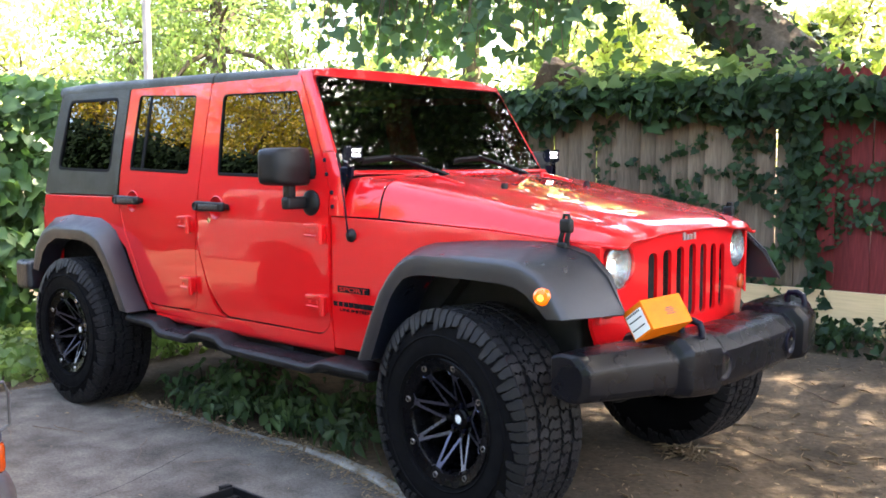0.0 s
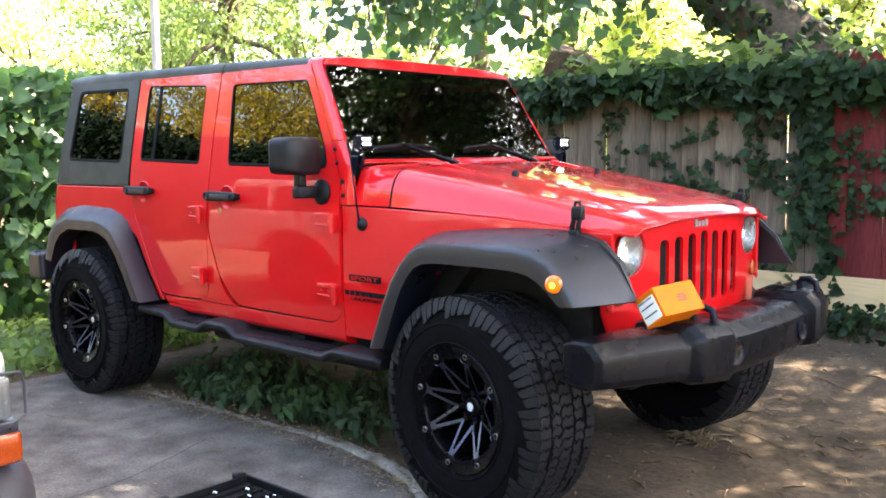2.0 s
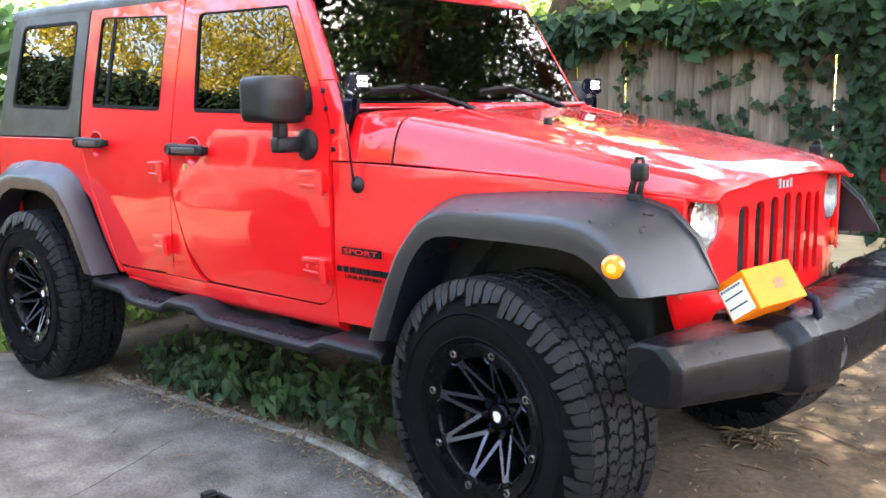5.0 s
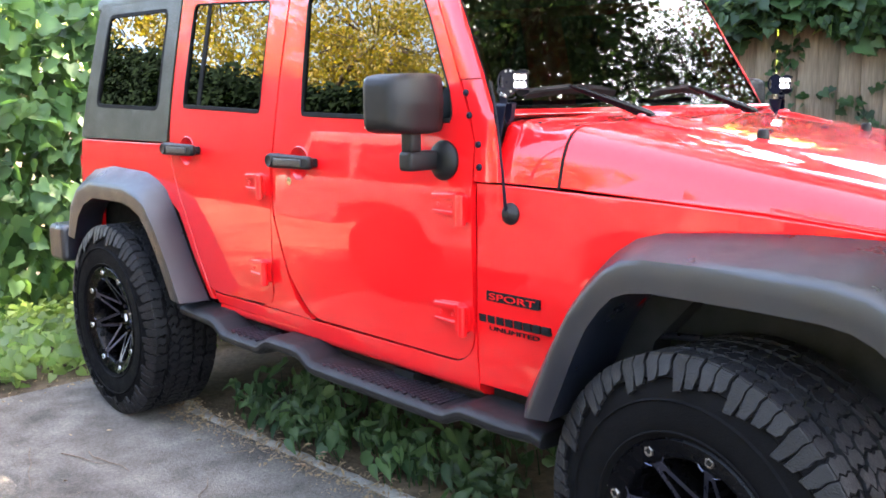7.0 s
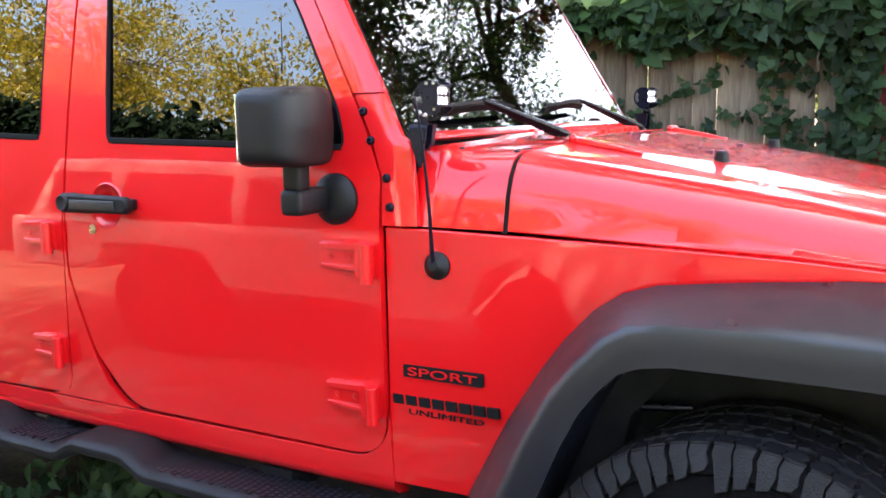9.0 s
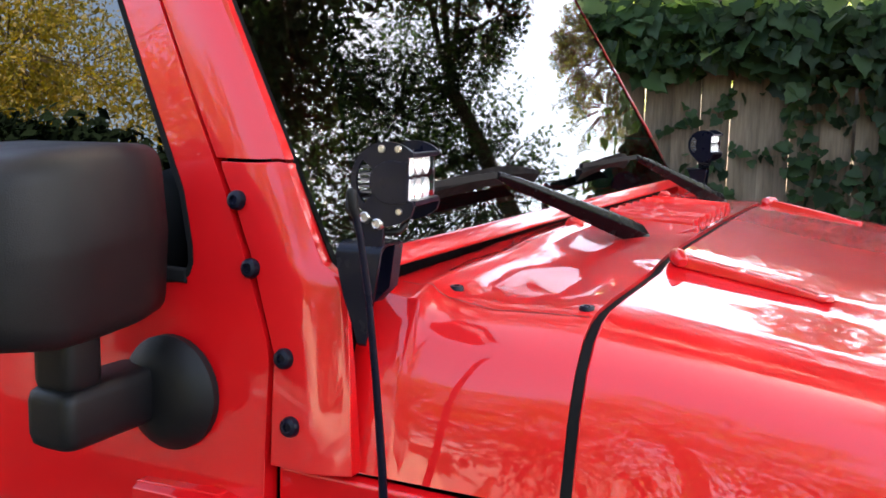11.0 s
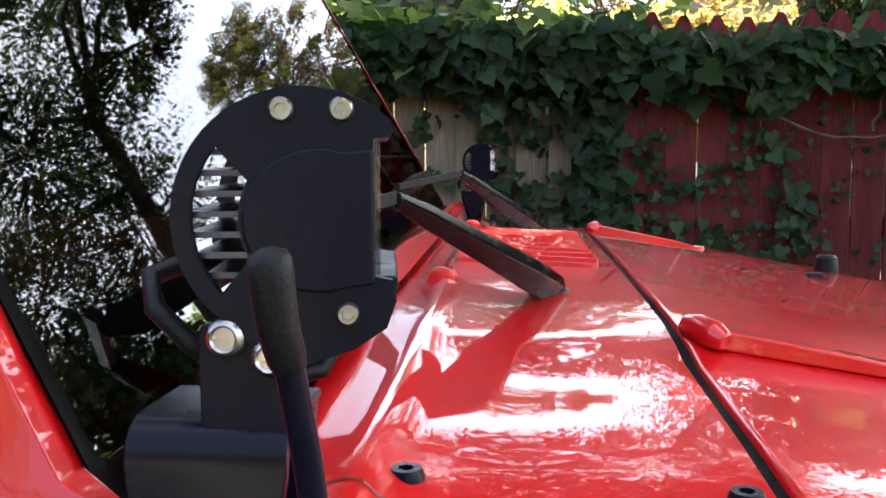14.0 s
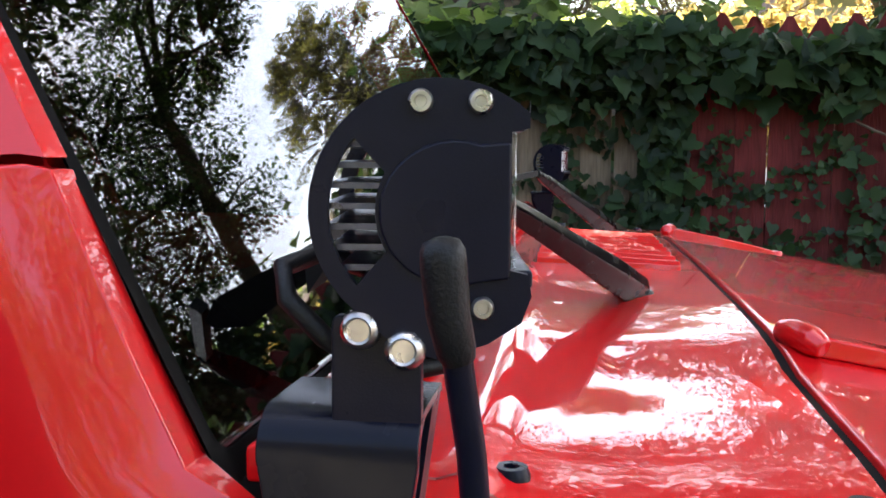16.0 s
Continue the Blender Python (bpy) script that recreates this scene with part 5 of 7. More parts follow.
def build_wheel():
    wheel = new("wheel")
    bm = bmesh.new()
    lathe(bm, tyre_profile(), 72, closed=True)
    tyre = part("tyre", bm, RUBBER, wheel, "all-terrain tyre with deep tread", angle=40)
    bm = bmesh.new()
    N = 34
    rr = random.Random(2)
    w = 2 * math.pi / N
    for i in range(N):
        a = w * i
        j = rr.uniform(-0.02, 0.02) * w
        for s in (-1, 1):
            off = 0.0 if s < 0 else w * 0.5
            inner = 0.094 if i % 2 else 0.086
            # each block is cut in two by a fine zigzag sipe
            for u0, u1 in ((-0.45, -0.02), (0.02, 0.45)):
                lug(bm, a + off + j, w, tread_block(inner, 0.1385, u0, u1, 0.0, 0.0), 0.408, 0.437, s, 0.94)
                lug(bm, a + off + w * 0.52, w, tread_block(0.040 if i % 2 else 0.036, inner - 0.010, u0, u1, 0.008), 0.412, 0.437, s, 0.93)
            # shoulder feet that run down the sidewall
            low = 0.366 if i % 2 else 0.386
            for u0, u1 in ((-0.45, -0.02), (0.02, 0.45)):
                cut = low + (0.006 if u0 > 0 else -0.006)
                outline = [(u0 + 0.06, 0.434), (u1 + 0.06, 0.434), (u1 + 0.02, 0.420), (u1 + 0.07, 0.404), (u1 - 0.02, cut), (u0 + 0.10, cut - 0.006), (u0 + 0.07, 0.404), (u0 + 0.02, 0.420)]
                sides = []
                n = len(outline)
                cu, cr = sum(p[0] for p in outline) / n, sum(p[1] for p in outline) / n
                for inward, k in ((0.012, 1.0), (0.0012, 0.99), (0.0, 0.95)):
                    row = []
                    for u, rad in outline:
                        t, q = a + off + j + (cu + (u - cu) * k) * w, cr + (rad - cr) * k
                        row.append(bm.verts.new((q * math.sin(t), s * (float(np.interp(q, (0.355, 0.37, 0.39, 0.42, 0.436), (0.1645, 0.1640, 0.1605, 0.1490, 0.1385))) - inward), q * math.cos(t))))
                    sides.append(row)
                for p, q in zip(sides, sides[1:]):
                    for m in range(n):
                        bm.faces.new((p[m], p[(m + 1) % n], q[(m + 1) % n], q[m]))
                bm.faces.new(sides[-1])
        for u0, u1 in ((-0.44, -0.03), (0.03, 0.44)):
            lug(bm, a + w * 0.25, w, tread_block(-0.029, 0.029, u0, u1, 0.004), 0.412, 0.437, 1, 0.93)
    bmesh.ops.recalc_face_normals(bm, faces=bm.faces)
    part("tread", bm, TREAD, tyre, angle=25)
    # the belt between the blocks, in darker rubber that holds the grooves' shade
    bm = bmesh.new()
    side = [(0.380, 0.150), (0.386, 0.1565), (0.402, 0.1505), (0.420, 0.1425), (0.427, 0.1330), (0.4275, 0.10), (0.4275, 0.03)]
    lathe(bm, [(r, -y) for r, y in side] + [(r, y) for r, y in side[::-1]] + [(0.40, 0.12), (0.40, -0.12)], 72, closed=True)
    part("tread_belt", bm, RUBBER, tyre, angle=40)
    # sidewall rings
    bm = bmesh.new()
    for r in (0.262, 0.335):
        lathe(bm, [(r - 0.004, -0.1545 if r < 0.3 else -0.158), (r, -0.1635 if r > 0.3 else -0.1595), (r + 0.004, -0.158 if r > 0.3 else -0.157), (r, -0.150)], 72, closed=True)
    part("sidewall_ring", bm, RUBBER, tyre)
    for ob in (tyre, *tyre.children):
        ob.data.transform(Matrix.Diagonal((0.97, 1.0, 0.97, 1.0)))
    # rim
    bm = bmesh.new()
    lathe(bm, [(0.213, 0.118), (0.213, -0.118), (0.238, -0.134), (0.243, -0.145), (0.236, -0.152), (0.222, -0.146), (0.196, -0.138), (0.190, -0.128), (0.188, -0.02), (0.180, 0.05), (0.05, 0.06), (0.05, 0.07), (0.19, 0.07), (0.205, 0.11)], 64, closed=True)
    rim = part("rim", bm, RIMBLACK, wheel, "gloss black alloy rim with milled spokes")
    bm = bmesh.new()
    lathe(bm, [(0.20, -0.1385), (0.222, -0.1425), (0.225, -0.140), (0.222, -0.1435), (0.199, -0.1395)], 64, closed=True)
    part("rim_edge", bm, RIMBLACK, rim)
    for k in range(8):
        a = 2 * math.pi * k / 8 + 0.10
        m = Matrix.Rotation(a, 4, "Y")
        bm, face, lips = bmesh.new(), bmesh.new(), [bmesh.new(), bmesh.new()]
        # two legs that meet at the bolt; their outer faces are milled bright
        stations = ((0.046, 0.0290, -0.062), (0.066, 0.0270, -0.072), (0.10, 0.0215, -0.091), (0.14, 0.0145, -0.112), (0.168, 0.0095, -0.1275), (0.184, 0.0080, -0.1355))
        for s in (-1, 1):
            loft(bm, [[(s * (c - 0.0062), y0 + 0.001, r), (s * (c + 0.0062), y0 + 0.001, r), (s * (c + 0.0110), y0 + 0.038, r), (s * (c - 0.0075), y0 + 0.038, r)] for r, c, y0 in stations])
            loft(face, [[(s * (c - 0.0056), y0 + 0.0006, r), (s * (c + 0.0056), y0 + 0.0006, r), (s * (c + 0.0066), y0 + 0.004, r), (s * (c - 0.0056), y0 + 0.003, r)] for r, c, y0 in stations[1:]])
            tube(lips[s > 0], [(s * 0.0150, -0.1372, 0.1835), (s * 0.024, -0.1385, 0.1885), (s * 0.030, -0.1395, 0.1945)], 0.0017, 6)
        loft(face, [[(-q, y0 + 0.0004, r), (q, y0 + 0.0004, r), (q, y0 + 0.004, r), (-q, y0 + 0.004, r)] for r, q, y0 in ((0.166, 0.0150, -0.1262), (0.187, 0.0136, -0.1368))])
        loft(bm, [[(-q, y0, r), (q, y0, r), (q, -0.08, r), (-q, -0.08, r)] for r, q, y0 in ((0.164, 0.0152, -0.1240), (0.200, 0.0170, -0.1390))])
        for geo in (bm, face, *lips):
            bmesh.ops.transform(geo, matrix=m, verts=geo.verts)
        part("spoke", bm, RIMBLACK, rim, bevel=0.0015)
        part("milled_face", face, MILLED, rim, "brushed silver spoke face")
        for lip in lips:
            part("milled_edge", lip, MILLED, rim)
        c = Vector((0.2155 * math.sin(a), -0.1425, 0.2155 * math.cos(a)))
        bm = bmesh.new()
        disc(bm, c, (0, -1, 0), [(0.0128, -0.004), (0.0128, 0.004), (0.0118, 0.0055), (0.0080, 0.0055), (0.0072, 0.0005), (0.0001, 0.002)], 6)
        bolt = part("rim_bolt", bm, STEEL, rim)
        bm = bmesh.new()
        disc(bm, c + Vector((0, -0.0022, 0)), (0, -1, 0), [(0.0076, 0), (0.0074, 0.0012), (0.0001, 0.0012)], 6)
        part("bolt_socket", bm, SEAL, rim)
    bm = bmesh.new()
    disc(bm, (0, 0.005, 0), (0, -1, 0), [(0.062, -0.04), (0.062, 0.0), (0.060, 0.052), (0.048, 0.062), (0.042, 0.060), (0.040, 0.070), (0.034, 0.076), (0.0001, 0.078)], 32)
    hub = part("hub_cap", bm, RIMBLACK, wheel, "black hub cap")
    bm = bmesh.new()
    disc(bm, (0, -0.0725, 0), (0, -1, 0), [(0.021, 0.0), (0.021, 0.0015), (0.0001, 0.0015)], 24)
    part("hub_emblem", bm, SATIN, hub)
    bm = bmesh.new()
    for dx, z0, z1 in ((-0.012, -0.004, 0.012), (-0.004, 0.0, 0.016), (0.004, 0.0, 0.016), (0.012, -0.004, 0.012), (-0.008, -0.014, 0.0), (0.008, -0.014, 0.0), (0.0, -0.016, 0.0)):
        box(bm, dx - 0.0032, dx + 0.0032, -0.0753, -0.0738, z0, z1)
    part("emblem_strokes", bm, PEARL, hub, "white emblem strokes")
    for k in range(5):
        a = 2 * math.pi * k / 5
        bm = bmesh.new()
        hexagon(bm, (0.051 * math.sin(a), -0.051, 0.051 * math.cos(a)), (0, -1, 0), 0.010, 0.02)
        part("lug_nut", bm, SATIN, hub)
    return wheel


HUBZ = 0.425
first = build_wheel()
first.parent = car
first.matrix_world = pose(-0.012, -0.758, HUBZ, 0, 8, -7)
for x, y, turn, steer in ((-2.947, -0.755, 0, 0), (0.012, 0.758, 180, -7), (-2.947, 0.755, 180, 0)):
    w = copy_thing(first, pose(x, y, HUBZ, 0, 17 if turn else -21, turn + steer))
    w.parent = car
for x in (0.0, -2.947):
    bm = bmesh.new()
    tube(bm, [(x, -0.62, HUBZ), (x, 0.62, HUBZ)], 0.042, 14)
    disc(bm, (x - 0.13, 0.22, HUBZ), (1, 0, 0), [(0.0001, 0), (0.10, 0.03), (0.13, 0.10), (0.13, 0.18), (0.09, 0.26), (0.0001, 0.29)], 18)
    for y in (-0.5, 0.5):
        tube(bm, [(x, y, HUBZ), (x, y, 0.85)], 0.055, 12)
    part("axle", bm, VOID, car)


# mirrors
def rounded_box(bm, x0, x1, y0, y1, z0, z1, r, m=None, n=4, taper=1.0):
    """A box with rounded upright edges and softened top and bottom."""
    rings = []
    for z, k in ((z0, 0.55), (z0 + r * 0.3, 0.85), (z0 + r, 1.0), (z1 - r, 1.0), (z1 - r * 0.3, 0.85), (z1, 0.55)):
        d = r * (1 - k)
        ring = rounded([(x0 + d, y0 + d), (x1 - d, y0 + d), (x1 - d, y1 - d), (x0 + d, y1 - d)], r, n)
        rings.append([(a, b, z) for a, b in ring])
    v = loft(bm, rings)
    if m is not None:
        bmesh.ops.transform(bm, matrix=m, verts=v)
    return v


MIRROR = pose(-0.957, -0.880, 1.370, 0, 0, 14)
bm = bmesh.new()
rings = []
for y, back, front, up in ((-0.122, -0.040, 0.018, 0.046), (-0.118, -0.052, 0.036, 0.062), (-0.100, -0.060, 0.054, 0.073), (-0.066, -0.062, 0.070, 0.079), (-0.02, -0.062, 0.073, 0.081), (0.05, -0.062, 0.072, 0.082), (0.092, -0.060, 0.066, 0.080), (0.108, -0.054, 0.054, 0.070), (0.114, -0.044, 0.040, 0.056)):
    rings.append([(x, y, z) for x, z in rounded([(back, -up, 0.014), (front * 0.92, -up, 0.022), (front, 0.0, 0.05), (front * 0.90, up, 0.024), (back, up, 0.014)], n=4)])
loft(bm, rings)
bmesh.ops.transform(bm, matrix=MIRROR, verts=bm.verts)
mirrors = pair("door_mirror", bm, PLASTIC, car, "black textured door mirror", angle=50)
bm = bmesh.new()
rounded_box(bm, -0.066, -0.061, -0.098, 0.092, -0.066, 0.066, 0.002, MIRROR, 2)
for a, b in zip(pair("mirror_glass", bm, CHROME, None), mirrors):
    a.parent = b
bm = bmesh.new()
rounded_box(bm, -0.972, -0.926, -0.888, -0.846, 1.235, 1.305, 0.011)
rounded_box(bm, -0.976, -0.922, -0.894, -0.772, 1.187, 1.240, 0.012)
for a, b in zip(pair("mirror_arm", bm, PLASTIC, None, angle=50), mirrors):
    a.parent = b
bm = bmesh.new()
disc(bm, (-0.920, -0.768, 1.212), (0, -1, 0.03), [(0.056, 0), (0.056, 0.008), (0.046, 0.018), (0.030, 0.026), (0.0001, 0.027)], 32)
for a, b in zip(pair("mirror_foot", bm, PLASTIC, None), mirrors):
    a.parent = b

# handles, locks, hinges
for doors, x0, x1, z in ((doors_f, -1.772, -1.520, 1.178), (doors_r, -2.553, -2.300, 1.192)):
    y = side_y(z)
    bm = bmesh.new()
    cx, cz = CUPS["front" if doors is doors_f else "rear"]
    disc(bm, (cx, -y - 0.0005, cz), (0, -1, 0), [(0.0001, -0.024), (0.040, -0.022), (0.051, -0.010), (0.0565, 0.0), (0.060, -0.004), (0.056, -0.014), (0.042, -0.026), (0.0001, -0.028)], 32)
    for a, b in zip(pair("handle_cup", bm, RED, None, angle=60), doors):
        a.parent = b
    bm = bmesh.new()
    outline = rounded([(x0, z - 0.026), (x1, z - 0.022), (x1, z + 0.022), (x0, z + 0.026)], 0.019, 5)
    mid_x, span = (x0 + x1) / 2, (x1 - x0) / 2
    rings = []
    for dy, k in ((-0.020, 0.80), (-0.024, 0.95), (-0.032, 1.0), (-0.039, 0.93), (-0.044, 0.70)):
        rings.append([(mid_x + (px - mid_x) * (1 - (1 - k) * 0.12), -y + dy, z + (pz - z) * k) for px, pz in outline])
    loft(bm, rings)
    disc(bm, (x0 + 0.022, -y - 0.001, z), (0, -1, 0), [(0.024, 0), (0.023, 0.043), (0.019, 0.049), (0.014, 0.046), (0.0001, 0.046)], 24)
    rounded_box(bm, x1 - 0.045, x1 - 0.004, -y - 0.036, -y, z - 0.014, z + 0.014, 0.006)
    hs = pair("door_handle", bm, PLASTIC, None, "black bar door handle", angle=40, bevel=0.003)
    for a, b in zip(hs, doors):
        a.parent = b
    bm = bmesh.new()
    rounded_box(bm, x0 + 0.050, x1 - 0.040, -y - 0.0475, -y - 0.041, z - 0.014, z + 0.010, 0.003)
    for a, b in zip(pair("handle_inlay", bm, FLARE, None, "satin grip inlay of the handle", angle=40), doors):
        a.parent = b
bm = bmesh.new()
disc(bm, (-1.690, -side_y(1.108), 1.108), (0, -1, 0), [(0.013, -0.002), (0.013, 0.002), (0.009, 0.003), (0.0001, 0.003)], 20)
for a, b in zip(pair("door_lock", bm, BRASS, None, "brass-toned key lock"), doors_f):
    a.parent = b
for doors, x0, x1 in ((doors_f, -0.955, -0.812), (doors_r, -1.952, -1.826)):
    for z in (1.092, 0.780):
        y = side_y(z)
        bm = bmesh.new()
        w = x1 - x0
        xe = x0 + w * 0.74
        prism(bm, rounded([(x0, z - 0.030), (xe, z - 0.036), (xe, z + 0.036), (x0, z + 0.030)], 0.006, 3), -y - 0.012, -y + 0.002, "y")
        loft(bm, [[(px, -y - d, pz) for px, d, pz in row] for row in (
            ((x0 + 0.003, 0.010, z + 0.013), (x0 + 0.003, 0.019, z + 0.015), (x0 + 0.003, 0.019, z + 0.025), (x0 + 0.003, 0.010, z + 0.029)),
            ((xe, 0.010, z + 0.012), (xe, 0.027, z + 0.016), (xe, 0.027, z + 0.031), (xe, 0.010, z + 0.035)))])
        loft(bm, [[(px, -y - d, pz) for px, d, pz in row] for row in (
            ((x0 + 0.003, 0.010, z - 0.028), (x0 + 0.003, 0.016, z - 0.025), (x0 + 0.003, 0.016, z - 0.019), (x0 + 0.003, 0.010, z - 0.016)),
            ((xe, 0.010, z - 0.035), (xe, 0.023, z - 0.031), (xe, 0.023, z - 0.021), (xe, 0.010, z - 0.017)))])
        prism(bm, rounded([(xe - 0.004, z - 0.040), (x1 - 0.010, z - 0.048), (x1 - 0.010, z + 0.026), (xe - 0.004, z + 0.036)], 0.005, 3), -y - 0.030, -y + 0.002, "y")
        tube(bm, [(x1 - 0.013, -y - 0.026, z - 0.054), (x1 - 0.013, -y - 0.026, z - 0.012), (x1 - 0.013, -y - 0.026, z + 0.030)], [0.0135, 0.0135, 0.0135], 16)
        for dx in (0.20, 0.54):
            disc(bm, (x0 + w * dx, -y - 0.012, z - 0.002), (0, -1, 0), [(0.0075, 0), (0.007, 0.003), (0.004, 0.0035), (0.003, 0.001), (0.0001, 0.001)], 12)
        for a, b in zip(pair("hinge", bm, RED, None, angle=35, bevel=0.003), doors):
            a.parent = b


# lettering on the wing
def lettering(text, x0, x1, z0, z1, y, mat, parent, name):
    """Raised letters on the right side, stretched to the given width and height."""
    cu = bpy.data.curves.new(name, "FONT")
    cu.body, cu.extrude, cu.size = text, 0.01, 1.0
    tmp = bpy.data.objects.new(name, cu)
    scene.collection.objects.link(tmp)
    me = bpy.data.meshes.new_from_object(tmp)
    bpy.data.objects.remove(tmp)
    xs = [v.co.x for v in me.vertices]
    ys = [v.co.y for v in me.vertices]
    for v in me.vertices:
        u, w = (v.co.x - min(xs)) / (max(xs) - min(xs)), (v.co.y - min(ys)) / (max(ys) - min(ys))
        v.co = (x0 + (x1 - x0) * u, -y - (0.0016 if v.co.z > 0 else -0.002), z0 + (z1 - z0) * w)
    return part_of(name, me, mat, parent, angle=0)


wings = [o for o in bpy.data.objects if o.name.startswith("front_wing")]
wing_r = wings[0]
WY = 0.7605
badge = bmesh.new()
prism(badge, rounded([(-0.764, 0.834), (-0.574, 0.834), (-0.574, 0.862), (-0.764, 0.862)], 0.003, 2), -WY - 0.0015, -WY + 0.01, "y")
part("trim_badge", badge, SEAL, wing_r, "black badge with red letters")
lettering("SPORT", -0.752, -0.586, 0.839, 0.857, WY + 0.0016, RED, wing_r, "badge_letters")
for k in range(8):
    x = -0.794 + k * 0.0325
    bm = bmesh.new()
    prism(bm, [(x + 0.003, 0.772), (x + 0.029, 0.772), (x + 0.027, 0.793), (x + 0.001, 0.793)], -WY - 0.0015, -WY + 0.01, "y")
    part("letter_bar", bm, SEAL, wing_r)
lettering("UNLIMITED", -0.752, -0.572, 0.752, 0.764, WY, SEAL, wing_r, "small_letters")

# aerial
bm = bmesh.new()
disc(bm, (-0.677, -0.757, 1.081), (0, -1, 0.15), [(0.030, 0), (0.029, 0.006), (0.020, 0.014), (0.012, 0.024), (0.0001, 0.026)], 24)
aerial = part("aerial_base", bm, PLASTIC, car, "black rubber aerial base")
bm = bmesh.new()
tube(bm, [(-0.677, -0.772, 1.078), (-0.675, -0.783, 1.11), (-0.670, -0.798, 1.19), (-0.669, -0.811, 1.27), (-0.6705, -0.821, 1.34), (-0.6735, -0.828, 1.385), (-0.677, -0.8325, 1.412)], [0.0062, 0.0046, 0.0036, 0.0031, 0.0029, 0.0028, 0.0028], 14)
part("aerial_mast", bm, SATIN, aerial, angle=50)
bm = bmesh.new()
tube(bm, [(-0.6755, -0.8315, 1.4030), (-0.676, -0.832, 1.4050), (-0.6772, -0.8332, 1.4110), (-0.678, -0.834, 1.4200), (-0.6782, -0.8341, 1.4226), (-0.6784, -0.8342, 1.4242), (-0.6785, -0.8342, 1.4250)], [0.0030, 0.0036, 0.0039, 0.0041, 0.0040, 0.0032, 0.0012], 18)
part("aerial_tip", bm, PLASTIC, aerial, "matt rubber tip", angle=50)


# light pods at the screen's foot
def light_pod():
    """Built at the right side; outer plate in the plane y = -0.760."""
    cx, cz, R = -0.690, 1.4245, 0.0335
    arc = [(cx + R * math.cos(a), cz + R * math.sin(a)) for a in np.linspace(radians(48), radians(236), 26)]
    outer = [(-0.6675, 1.4455), (-0.6675, 1.4525)] + arc + [(-0.7005, 1.3885), (-0.690, 1.3865), (-0.6775, 1.3905), (-0.6690, 1.3960), (-0.6665, 1.4030), (-0.6675, 1.4085), (-0.6720, 1.4095), (-0.6720, 1.4445)]
    slot = [(cx + 0.0285 * math.cos(a), cz + 0.0285 * math.sin(a)) for a in np.linspace(radians(140), radians(222), 12)] + [(cx + 0.0165 * math.cos(a), cz + 0.0185 * math.sin(a)) for a in np.linspace(radians(214), radians(148), 10)]
    made = []
    for y0, name in ((0.7600, "side_plate"), (0.6930, "side_plate")):
        bm = bmesh.new()
        plate(bm, outer, [slot], lambda x, z: y0, 0.0035)
        made.append((name, bm, SATIN, 0.0008))
    bm = bmesh.new()
    prism(bm, [(cx + 0.004 + 0.0195 * math.cos(q), cz - 0.0005 + 0.0185 * math.sin(q)) for q in np.linspace(radians(70), radians(290), 20)] + [(-0.6722, 1.4075), (-0.6722, 1.4420)], -0.7615, -0.7590, "y")
    made.append(("boss", bm, SATIN, 0.0008))
    bm = bmesh.new()
    box(bm, -0.703, -0.680, -0.7565, -0.6935, 1.4065, 1.4475)
    made.append(("housing", bm, SATIN, 0.003))
    for k in range(9):
        bm = bmesh.new()
        z = 1.4035 + k * 0.0053
        dx = math.sqrt(max(1e-6, 0.030 ** 2 - (z - cz) ** 2))
        box(bm, cx - dx, cx - 0.012, -0.7555, -0.6945, z, z + 0.0016)
        made.append(("cooling_fin", bm, MILLED, 0))
    for z in (1.4165, 1.4385):
        for y in (-0.745, -0.725, -0.705):
            bm = bmesh.new()
            disc(bm, (-0.6745, y, z), (1, 0, 0), [(0.0001, -0.0048), (0.003, -0.0046), (0.0075, -0.002), (0.0098, 0.0), (0.0100, -0.004), (0.003, -0.0056), (0.0001, -0.0058)], 16)
            made.append(("reflector", bm, PEARL, 0))
            bm = bmesh.new()
            disc(bm, (-0.6785, y, z), (1, 0, 0), [(0.0036, -0.001), (0.0036, 0.0008), (0.0001, 0.0014)], 10)
            made.append(("led", bm, LED, 0))
    bm = bmesh.new()
    box(bm, -0.6725, -0.6705, -0.7560, -0.6940, 1.4095, 1.4445)
    made.append(("lens", bm, LENS, 0))
    for x1, z0, z1 in ((-0.6660, 1.4045, 1.4092), (-0.6680, 1.4448, 1.4490)):
        bm = bmesh.new()
        box(bm, -0.6740, x1, -0.7570, -0.6930, z0, z1)
        made.append(("bezel", bm, SATIN, 0.001))
    for x, z, r in ((-0.695, 1.452, 0.0032), (-0.680, 1.452, 0.0032), (-0.679, 1.400, 0.0030)):
        bm = bmesh.new()
        disc(bm, (x, -0.7600, z), (0, -1, 0), [(r, 0), (r, 0.0018), (r * 0.8, 0.0026), (r * 0.5, 0.0026), (r * 0.45, 0.0012), (0.0001, 0.0012)], 18)
        made.append(("bolt", bm, STEEL, 0))
    for x, z in ((-0.7103, 1.3938), (-0.6985, 1.3888)):
        bm = bmesh.new()
        disc(bm, (x, -0.7575, z), (0, -1, 0), [(0.0055, 0), (0.0055, 0.0020), (0.0048, 0.0040), (0.0036, 0.0048), (0.0030, 0.0042), (0.0001, 0.0042)], 20)
        made.append(("mounting_bolt", bm, STEEL, 0))
    bm = bmesh.new()
    prism(bm, rounded([(-0.7185, 1.366), (-0.6945, 1.366), (-0.6945, 1.388), (-0.700, 1.392), (-0.7185, 1.398)], 0.003, 3), -0.7575, -0.7535, "y")
